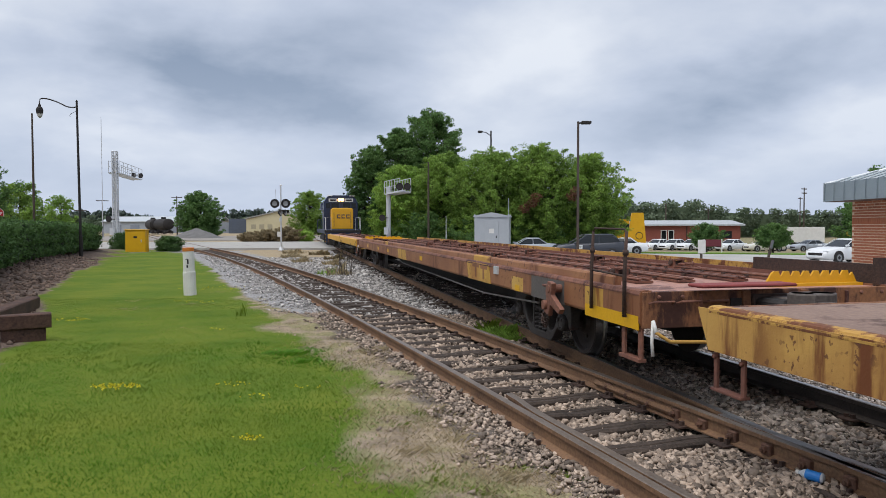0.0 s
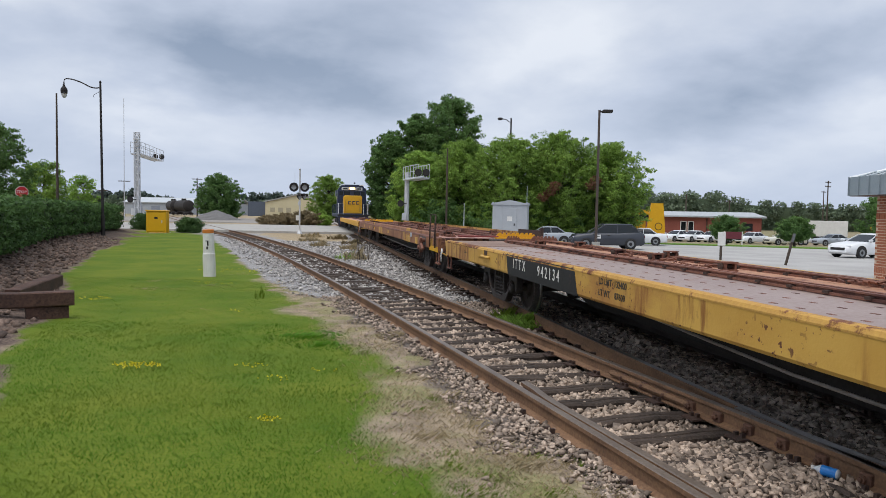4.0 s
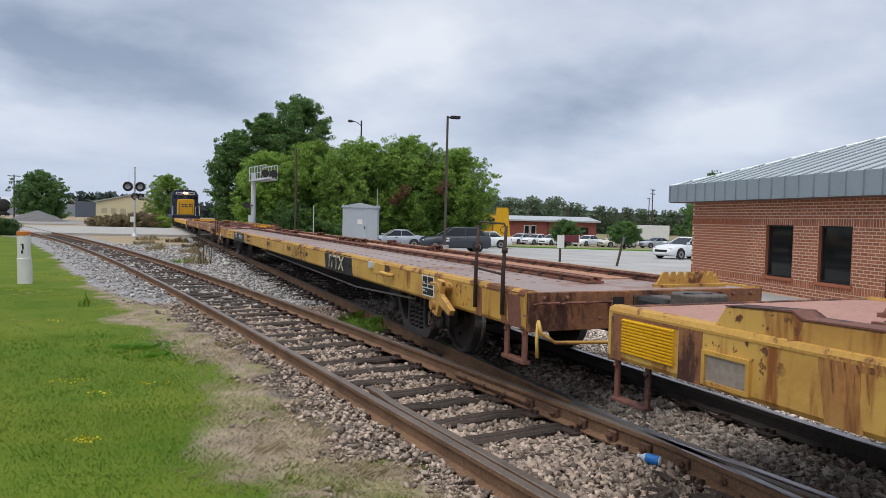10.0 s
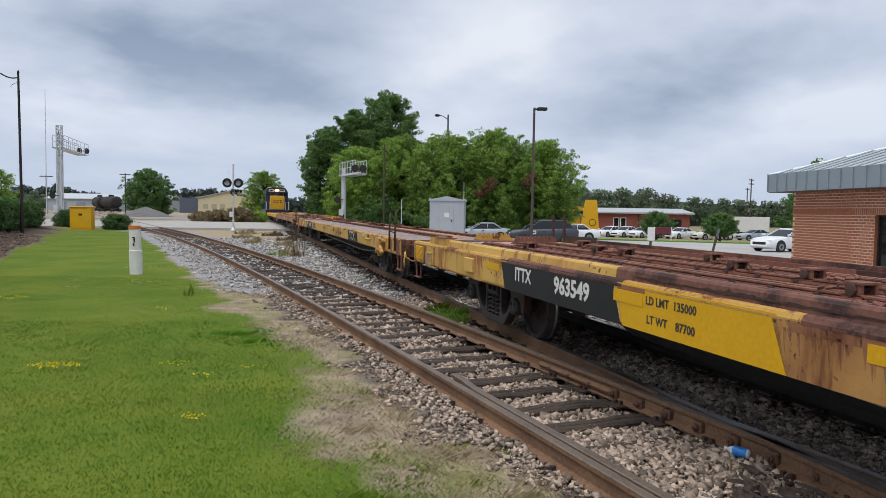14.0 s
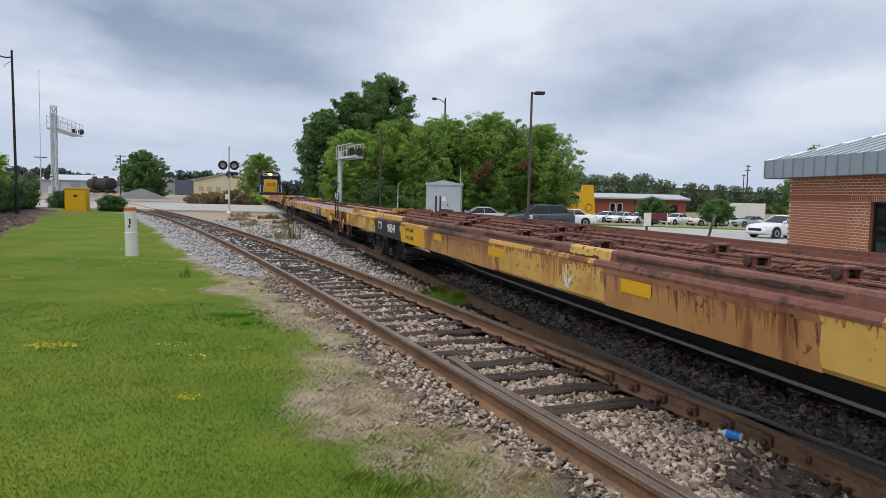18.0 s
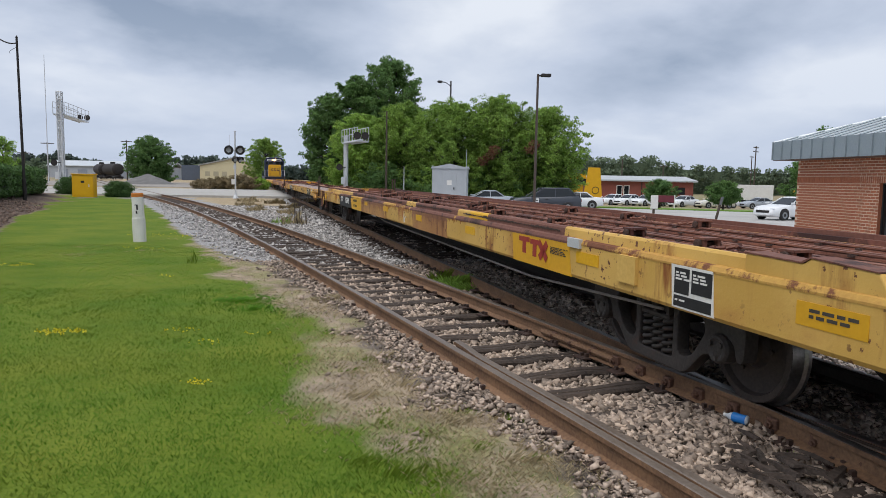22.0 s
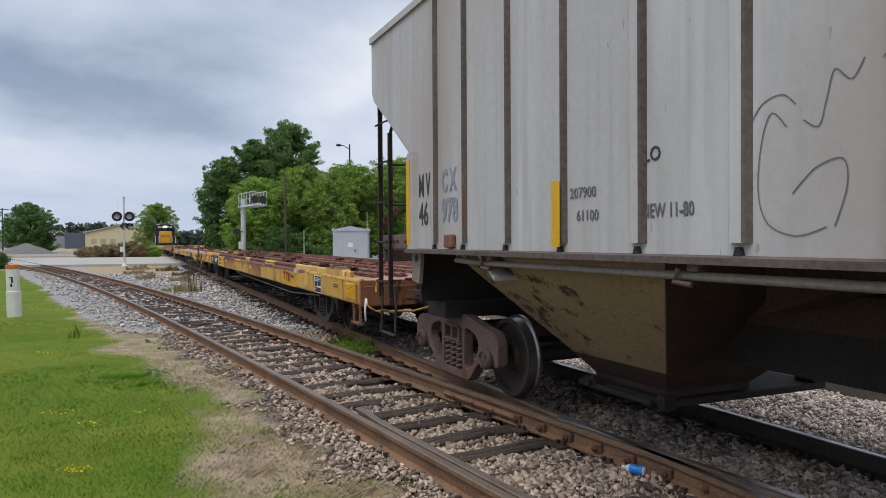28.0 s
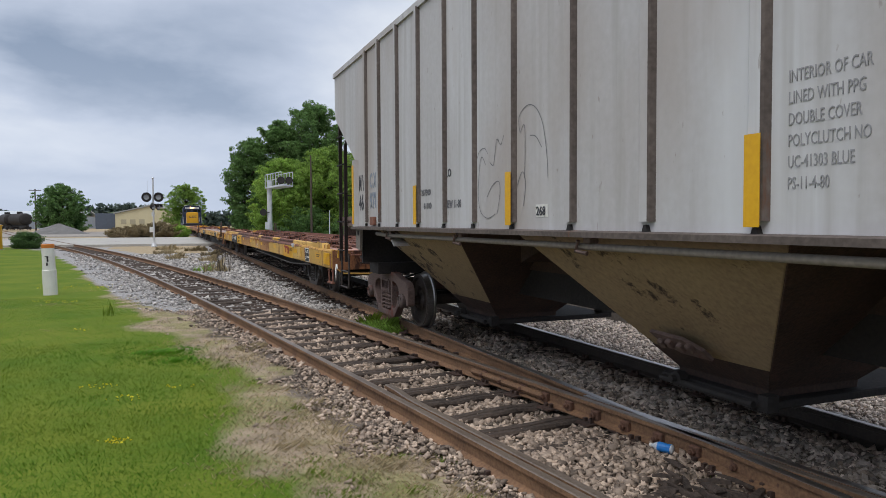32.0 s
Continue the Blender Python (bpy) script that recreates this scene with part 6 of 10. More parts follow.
# discharge chutes: a long front slope, a steep rear face, and an outlet gate
for y0, y1, yb0, yb1 in ((-5.35, -2.27, -4.1, -3.15), (-9.78, -6.8, -8.6, -7.68), (-14.1, -11.2, -12.95, -12.1)):
    hw = HX - 0.04
    sh = Shape().rings([[(-hw, y0, HB - 0.03), (hw, y0, HB - 0.03), (hw, y1, HB - 0.03), (-hw, y1, HB - 0.03)],
                        [(-0.45, yb0, 0.42), (0.45, yb0, 0.42), (0.45, yb1, 0.42), (-0.45, yb1, 0.42)],
                        [(-0.44, yb0, 0.40), (0.44, yb0, 0.40), (0.44, yb1, 0.40), (-0.44, yb1, 0.40)]])
    part("discharge_chute", sh, M_HOPDARK, hop, "tan grime-covered discharge chute", bevel=0.02)
    # thin dark sheet over the rear face: its shade is put into the colour
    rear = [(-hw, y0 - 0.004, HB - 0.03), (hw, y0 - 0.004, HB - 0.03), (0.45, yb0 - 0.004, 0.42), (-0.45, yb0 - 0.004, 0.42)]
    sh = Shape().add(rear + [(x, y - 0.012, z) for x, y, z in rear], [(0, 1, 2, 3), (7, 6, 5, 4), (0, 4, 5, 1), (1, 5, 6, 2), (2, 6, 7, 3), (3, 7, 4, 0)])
    part("rear_chute_sheet", sh, M_RUSTDARK, hop, "rear face of the chute, coloured dark for its shade")
    yc = (yb0 + yb1) / 2
    g = Shape().box(-0.55, 1.25, yb0 - 0.12, yb1 + 0.12, 0.30, 0.36, 0.01).box(-0.57, -0.46, yb0 - 0.12, yb0 - 0.03, 0.28, 0.40).box(1.15, 1.3, yb0 - 0.1, yb0 + 0.1, 0.30, 0.50).tube([(-0.62, yc - 0.5, 0.33), (-0.62, yc + 0.5, 0.33)], 0.028, 8)
    g.lathe((-0.56, yc + 0.3, 0.36), (-1, 0, 0), [(0, 0.06), (0.08, 0.06), (0.085, 0.03), (0.13, 0.03)], 10)
    part("outlet_gate", g, M_BLACK, hop, "black outlet gate with crank shaft")
    # darker collar round the lowest part of the chute
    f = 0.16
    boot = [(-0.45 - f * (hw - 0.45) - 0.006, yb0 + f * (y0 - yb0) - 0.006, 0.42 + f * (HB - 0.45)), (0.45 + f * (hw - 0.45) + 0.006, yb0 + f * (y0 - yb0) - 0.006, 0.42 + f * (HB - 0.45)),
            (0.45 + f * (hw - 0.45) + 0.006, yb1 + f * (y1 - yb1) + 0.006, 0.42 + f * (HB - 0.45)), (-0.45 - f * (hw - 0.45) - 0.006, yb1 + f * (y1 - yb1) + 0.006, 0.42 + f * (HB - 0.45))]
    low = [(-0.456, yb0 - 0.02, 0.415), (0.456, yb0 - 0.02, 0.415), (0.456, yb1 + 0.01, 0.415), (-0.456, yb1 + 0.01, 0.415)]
    part("chute_boot", Shape().rings([boot, low, [(x * 0.95, y, 0.32) for x, y, z in low]]), M_RUSTDARK, hop, "dark boot of the outlet")
part("body_bolster", Shape().box(-1.3, 1.3, -1.5, -1.0, 0.80, 0.98, 0.01), M_BLACK, hop, "black body bolster over the truck")
part("centre_sill", Shape().box(-0.3, 0.3, HL + 0.1, -0.1, 0.72, 1.05), M_BLACK, hop)
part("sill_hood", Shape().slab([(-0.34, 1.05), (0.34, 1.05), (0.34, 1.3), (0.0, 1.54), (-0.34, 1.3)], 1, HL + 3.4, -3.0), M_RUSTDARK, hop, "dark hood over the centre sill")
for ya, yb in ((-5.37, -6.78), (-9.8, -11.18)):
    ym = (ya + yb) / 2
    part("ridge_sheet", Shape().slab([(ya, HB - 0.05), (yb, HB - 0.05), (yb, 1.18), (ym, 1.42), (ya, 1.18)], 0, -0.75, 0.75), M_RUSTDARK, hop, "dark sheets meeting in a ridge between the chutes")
# bolted vibrator bracket on the second chute's sloping side
slope = (1.56 - 0.45) / (HB - 0.03 - 0.42)
ang = math.degrees(math.atan(slope))
vb = Shape().slab([(0.26, 0.12), (-0.10, 0.10), (-0.25, 0.0), (-0.27, -0.10), (0.05, -0.09), (0.22, 0.0)], 0, -0.03, 0.0)
for k in range(4):
    vb.box(-0.07, -0.02, 0.17 - 0.11 * k - 0.028, 0.17 - 0.11 * k + 0.028, -0.02 + 0.02 * (k % 2) + 0.0, 0.06 + 0.02 * (k % 2), 0.008)
part("vibrator_bracket", vb, M_TRUCK, hop, "bolted vibrator bracket", at=Matrix.Translation((-0.45 - 0.36 * slope - 0.01, -8.12, 0.70)) @ pose(0, 0, 0, 0, -ang, 0))
cap = side_text("1438 CU.FT", 0.10, M_RUSTDARK, hop, 0.0, 0.0, 0.0, 0.8, "worn stencilled capacity")
cap.matrix_local = Matrix.Translation((-0.45 - 0.78 * slope - 0.008, -8.0, 1.20)) @ pose(0, 0, 0, 0, -ang, 0) @ cap.matrix_local
# bolster plates with a lifting hole, crossbar, platform
for o in (-1, 1):
    pl = [(-1.27, HB - 0.045), (-1.26, 1.22), (-1.48, 1.19), (-1.54, HB - 0.045)]
    bp = part("bolster_plate", Shape().slab(pl, 0, o * 1.58 - 0.02, o * 1.58 + 0.02), M_PIPE, hop, "grey bolster end plate with a lifting hole")
    part("lifting_hole", Shape().lathe((o * 1.602, -1.40, 1.47), (o, 0, 0), [(-0.004, 0.045), (0.0, 0.045)], 14), M_BLACK, bp)
    part("bolster_web", Shape().box(o * 0.3, o * 1.5, -1.30, -1.24, 0.98, HB) if o > 0 else Shape().box(o * 1.5, o * 0.3, -1.30, -1.24, 0.98, HB), M_BLACK, hop)
    cb = part("crossbar_side", Shape().box(o * 1.50 - 0.03, o * 1.50 + 0.03, -1.26, 0.02, 1.57, 1.74, 0.01), M_TRUCK, hop, "bolted grey-brown side bar")
    for y in (-0.2, -0.5, -0.62, -0.9, -1.05):
        part("bolt", Shape().lathe((o * 1.53, y, 1.655), (o, 0, 0), [(0, 0.022), (0.02, 0.022)], 6), M_RUSTDARK, cb)
part("end_crossbar", Shape().box(-1.5, 1.5, -0.06, 0.02, 1.40, 1.56, 0.01), M_TRUCK, hop, "bolted brown end crossbar")
part("end_platform", Shape().box(-1.30, 1.30, -0.95, -0.35, 1.0, 1.05), M_RUSTDARK, hop, "rusty end platform")
part("brake_cylinder", Shape().lathe((-0.6, -0.55, 1.25), (1, 0, 0), [(0, 0.12), (0.05, 0.16), (0.6, 0.16), (0.65, 0.1)], 14), M_RUSTDARK, hop)
for z in (0.9, 1.16):
    part("air_pipe", Shape().tube([(-1.2, 0.02, z), (-0.4, -0.02, z - 0.05), (0.5, -0.3, z)], 0.02, 6), M_RUSTDARK, hop, "", True)
# ladders at the corners
for o in (-1, 1):
    for y, zt in ((-0.02, 3.45), (-0.40, 3.0)):
        sh = Shape().box(o * 1.55 - 0.03, o * 1.55 + 0.03, y - 0.010, y + 0.010, 0.95, zt).box(o * 1.58 - 0.006, o * 1.58 + 0.006, y - 0.036, y - 0.010, 0.95, zt)
        part("ladder_rail", sh, M_LADDER, hop, "dark rusty ladder upright")
    part("ladder_bracket", Shape().tube([(o * 1.55, -0.40, 2.98), (o * 1.55, -0.46, 3.05), (o * 1.56, -0.52, 3.07)], 0.022, 6), M_LADDER, hop, "bent bracket at the ladder's top")
    for k in range(5):
        z = 1.15 + k * 0.5
        part("ladder_rung", Shape().tube([(o * 1.54, 0.0, z + 0.02), (o * 1.60, 0.02, z), (o * 1.60, -0.38, z), (o * 1.54, -0.42, z + 0.02)], 0.012, 6), M_BLACK, hop)
        if k:
            part("end_ladder_rung", Shape().tube([(o * 1.53, -0.4, z - 0.04), (o * 0.85, -0.4, z - 0.04)], 0.012, 6), M_BLACK, hop)
    part("end_ladder_rail", Shape().box(o * 0.85 - 0.03, o * 0.85 + 0.03, -0.42, -0.38, 0.95, 3.05), M_LADDER, hop)
    for y in (-0.03, -0.55):
        part("step_hanger", Shape().tube([(o * 1.55, y, 1.1), (o * 1.55, y - 0.04, 0.85), (o * 1.55, y, 0.50)], 0.018, 6), M_LADDER, hop)
    for z in (0.50, 0.78):
        part("step_tread", Shape().box(o * 1.55 - 0.025, o * 1.55 + 0.025, -0.56, -0.02, z - 0.010, z + 0.010, 0.004), M_LADDER, hop)
part("safety_tag", Shape().box(-1.60, -1.592, 0.02, 0.085, 1.0, 1.15), M_BRIGHT, hop, "small yellow tag")
bars(hop, 0.078, 1.12, 3, 0.045, 0.012, M_CHAR, -1.602)
truck(hop, -1.22, TRUCK, "red-brown dusty two-axle cast steel truck")
truck(hop, HL + 2.0, TRUCK, "red-brown dusty two-axle cast steel truck")
coupler(hop, -0.05, 1)
for y, z1 in ((-1.32, 2.56), (-4.31, 2.09), (-6.82, 2.09), (-9.62, 2.10), (-12.4, 2.08)):
    d = HX + (0.066 if y > -2 else 0.058)
    part("reflector_strip", Shape().box(-d, -d + 0.005, y - 0.055, y + 0.05, HB + 0.04, z1), M_BRIGHT, hop, "bright yellow reflector strip")
M_BLUEINK = mat("faded_blue_paint", (0.28, 0.31, 0.36), None, 0.7, 0, 4, 40, 0)
M_DARKINK = mat("black_lettering", (0.06, 0.062, 0.07), (0.04, 0.04, 0.045), 0.7, 0, 4, 40, 0)
M_FADEINK = mat("faded_grey_lettering", (0.17, 0.17, 0.18), (0.11, 0.11, 0.12), 0.7, 0, 4, 40, 0)
M_PALEINK = mat("pale_grey_lettering", (0.29, 0.287, 0.295), (0.24, 0.238, 0.245), 0.7, 0, 4, 40, 0)
hx = -HX - 0.004
for y, text in ((-1.49, "M"), (-1.70, "W")):
    side_text(text, 0.355, M_DARKINK, hop, y, 2.14, hx, 0.58, bold=0.014)
side_text("461", 0.345, M_DARKINK, hop, -1.50, 1.835, hx, 0.77, bold=0.016)
side_text("C X", 0.30, M_BLUEINK, hop, -2.12, 2.165, hx, 0.69, bold=0.035)
side_text("978", 0.32, M_BLUEINK, hop, -2.12, 1.86, hx, 0.82, bold=0.035)
side_text("207900", 0.105, M_FADEINK, hop, -4.42, 1.96, hx)
side_text("61100", 0.105, M_FADEINK, hop, -4.50, 1.80, hx)
side_text("LO", 0.125, M_DARKINK, hop, -5.21, 2.14, hx)
side_text("NEW 11-80", 0.12, M_FADEINK, hop, -5.20, 1.80, hx, 0.75)
part("number_patch", Shape().box(hx, hx + 0.01, -7.44, -7.24, 1.685, 1.79), M_WHITE, hop)
side_text("268", 0.105, M_DARKINK, hop, -7.25, 1.70, hx - 0.004)
for k, line in enumerate(("INTERIOR OF CAR", "LINED WITH PPG", "DOUBLE COVER", "POLYCLUTCH NO", "UC-41303 BLUE", "PS-11-4-80")):
    side_text(line, 0.088, M_PALEINK, hop, -9.80, 2.335 - k * 0.106, hx + 0.002, 0.62, bold=0.002)
for line in ([(-6.02, 2.22), (-6.10, 2.33), (-6.22, 2.36), (-6.30, 2.30)], [(-6.25, 2.20), (-6.16, 2.28), (-6.10, 2.14), (-6.08, 1.90), (-6.14, 1.74), (-6.30, 1.68), (-6.46, 1.72)],
             [(-6.50, 1.72), (-6.56, 1.90), (-6.54, 2.02), (-6.42, 2.00), (-6.34, 1.94), (-6.28, 1.88)], [(-6.34, 2.22), (-6.42, 2.18), (-6.46, 2.30), (-6.50, 2.42), (-6.58, 2.36), (-6.64, 2.44)],
             [(-6.72, 2.42), (-6.80, 2.48), (-6.84, 2.34)], [(-6.96, 2.42), (-6.94, 2.56), (-7.08, 2.64), (-7.24, 2.60), (-7.36, 2.44), (-7.42, 2.20), (-7.44, 2.00)],
             [(-6.96, 2.42), (-7.04, 2.48), (-7.05, 2.24), (-7.04, 2.02)], [(-7.14, 2.38), (-7.24, 2.36), (-7.34, 2.26)], [(-6.90, 1.96), (-7.00, 2.08), (-7.06, 1.98), (-7.02, 1.78)]):
    squiggle(hop, loop_line(line), 0.0035, M_FADEINK, hx)
part("jack_plate", Shape().box(-HX - 0.05, -HX, -2.46, -2.26, HB + 0.02, HB + 0.15, 0.01), M_RUST, hop, "rusty jacking plate")

# ---- locomotive: short hood faces back along the train ----
LS = 62.55
loco = thing("locomotive", "dark blue diesel locomotive with a yellow nose and lit headlights", "locomotive", at_track(LS))
ROLLING.append((loco, LS))
part("pilot", Shape().box(-1.5, 1.5, 0.2, 0.5, 0.2, 1.2, 0.03), M_BLUE, loco, "dark pilot and platform front")
part("snow_plough", Shape().slab([(-1.45, 0.15), (1.45, 0.15), (1.3, 0.75), (-1.3, 0.75)], 1, 0.02, 0.2), M_BLACK, loco)
part("frame", Shape().box(-1.55, 1.55, 0.5, 19.8, 1.1, 1.5, 0.03), M_BLUE, loco)
part("platform_edge", Shape().box(-1.57, 1.57, 0.2, 1.6, 1.2, 1.42, 0.02), M_BLACK, loco)
part("nose", Shape().slab([(-0.95, 1.5), (0.95, 1.5), (0.95, 3.25), (0.82, 3.38), (-0.82, 3.38), (-0.95, 3.25)], 1, 1.2, 3.0), M_LOCOYEL, loco, "yellow short hood", bevel=0.06)
# owner's mark as plain shapes
for x in (-0.5, -0.08, 0.34):
    part("painted_mark", Shape().box(x, x + 0.3, 1.18, 1.2, 2.45, 2.80), M_BLUE, loco)
    part("painted_mark", Shape().box(x + 0.08, x + 0.3, 1.172, 1.18, 2.54, 2.71), M_LOCOYEL, loco)
for x in (-0.75, 0.72):
    part("nose_door_line", Shape().box(x, x + 0.03, 1.17, 1.2, 1.7, 3.0), M_BLUE, loco)
cabp = [(-1.53, 1.5), (1.53, 1.5), (1.53, 3.95), (1.2, 4.45), (0.8, 4.58), (-0.8, 4.58), (-1.2, 4.45), (-1.53, 3.95)]
part("cab", Shape().slab(cabp, 1, 3.0, 5.4), M_BLUE, loco, "dark blue cab", bevel=0.03)
for x0, x1 in ((-1.35, -0.95), (-0.85, -0.2), (0.2, 0.85), (0.95, 1.35)):
    part("windscreen", Shape().box(x0, x1, 2.965, 3.0, 3.42, 3.85), M_GLASS, loco)
for o in (-1, 1):
    part("side_window", Shape().box(o * 1.53 - 0.02, o * 1.53 + 0.02, 3.5, 4.9, 3.0, 3.7), M_GLASS, loco)
    part("number_board", Shape().box(o * 0.72 - 0.38, o * 0.72 + 0.38, 2.93, 3.0, 3.98, 4.28), mat("white_number_board", (0.6, 0.62, 0.64), None, 0.5), loco, "white number board")
    part("number_bars", Shape().box(o * 0.72 - 0.26, o * 0.72 + 0.26, 2.915, 2.93, 4.06, 4.2), M_CHAR, loco)
    hl = part("headlight", Shape().lathe((o * 0.13, 2.9, 4.16), (0, 1, 0), [(0, 0.15), (0.1, 0.16)], 16), glow("warm_headlight", (1.0, 0.50, 0.17), 4.0), loco, "lit warm headlight")
    part("cab_roof_edge", Shape().box(o * 1.0 - 0.25, o * 1.0 + 0.25, 2.95, 3.4, 4.5, 4.56), M_WHITE, loco)
part("headlight_housing", Shape().box(-0.3, 0.3, 2.96, 3.05, 3.98, 4.34, 0.03), M_BLUE, loco)
part("long_hood", Shape().slab([(-0.95, 1.5), (0.95, 1.5), (0.95, 4.0), (0.75, 4.3), (-0.75, 4.3), (-0.95, 4.0)], 1, 5.4, 19.2), M_BLUE, loco, bevel=0.03)
part("radiator", Shape().box(-1.2, 1.2, 15.5, 18.5, 3.6, 4.35, 0.05), M_BLUE, loco)
for y in (7.5, 10.5, 13.5):
    part("roof_fan", Shape().lathe((0, y, 4.3), (0, 0, 1), [(0, 0.6), (0.15, 0.6), (0.2, 0.5)], 18), M_BLUE, loco)
for k in range(10):
    part("hood_door", Shape().box(-0.985, -0.95, 6.0 + k * 1.0, 6.85 + k * 1.0, 1.7, 3.7), M_BLUE, loco)
part("fuel_tank", Shape().box(-1.35, 1.35, 7.5, 12.5, 0.35, 1.1, 0.15), M_BLACK, loco)
for o in (-1, 1):
    for y in (0.45, 1.2, 3.0, 6, 9, 12, 15, 18, 19.6):
        part("handrail_post", Shape().tube([(o * 1.5, y, 1.4), (o * 1.5, y, 2.5)], 0.025, 5), M_GALV if y < 1.5 else M_BLUE, loco)
    part("handrail", Shape().tube([(o * 1.5, 0.45, 2.5), (o * 1.5, 3.0, 2.55)], 0.025, 5), M_GALV, loco)
    part("handrail", Shape().tube([(o * 1.5, 5.4, 2.5), (o * 1.5, 19.6, 2.5)], 0.025, 5), M_BLUE, loco)
    part("end_handrail", Shape().tube([(o * 1.5, 0.35, 1.3), (o * 1.5, 0.35, 2.5), (o * 1.05, 0.35, 2.5), (o * 1.05, 0.35, 1.3)], 0.025, 5), M_GALV, loco)
    part("step_well", Shape().box(o * 1.35 - 0.2, o * 1.35 + 0.2, 0.5, 1.2, 0.35, 1.1), M_BLACK, loco)
    for k in range(3):
        part("step", Shape().box(o * 1.42 - 0.15, o * 1.42 + 0.15, 0.42, 0.6, 0.4 + k * 0.3, 0.44 + k * 0.3), M_LOCOYEL, loco)
    part("ditch_light", Shape().lathe((o * 1.1, 0.12, 1.05), (0, 1, 0), [(0, 0.09), (0.1, 0.1)], 12), mat("unlit_lens", (0.4, 0.38, 0.34), None, 0.2), loco)
for y in (3.6, 16.4):
    t = part("truck", Shape().box(-1.2, 1.2, y - 2.2, y + 2.2, 0.55, 0.95, 0.08).box(-1.25, -1.05, y - 2.0, y + 2.0, 0.35, 0.75, 0.05).box(1.05, 1.25, y - 2.0, y + 2.0, 0.35, 0.75, 0.05), M_BLACK, loco, "black six-wheel truck")
    for k in (-1.7, 0, 1.7):
        part("wheelset", Shape().lathe((-0.83, y + k, 0.51), (1, 0, 0), [(0, 0.5), (0.13, 0.51), (0.14, 0.1), (1.52, 0.1), (1.53, 0.51), (1.66, 0.5)], 24), M_BLACK, t)
coupler(loco, 0.2, -1)
part("horn", Shape().tube([(0.3, 4.0, 4.7), (0.3, 3.5, 4.75)], [0.04, 0.1], 8), M_BLACK, loco)

# ---- brick station house ----
station = thing("station_house", "low red brick station house with a grey metal hip roof", "building", pose(13.6, 23.3, -0.29, 0, 0, 1.2))
# own space: the track-side wall is x = 0, running towards -y; the corner is the origin
SW, SL, SH = 9.0, 19.0, 2.76
WINS = [(-4.05, -5.25), (-6.25, -7.45), (-10.4, -11.6), (-12.6, -13.8)]
WB, WT = 0.50, 2.03


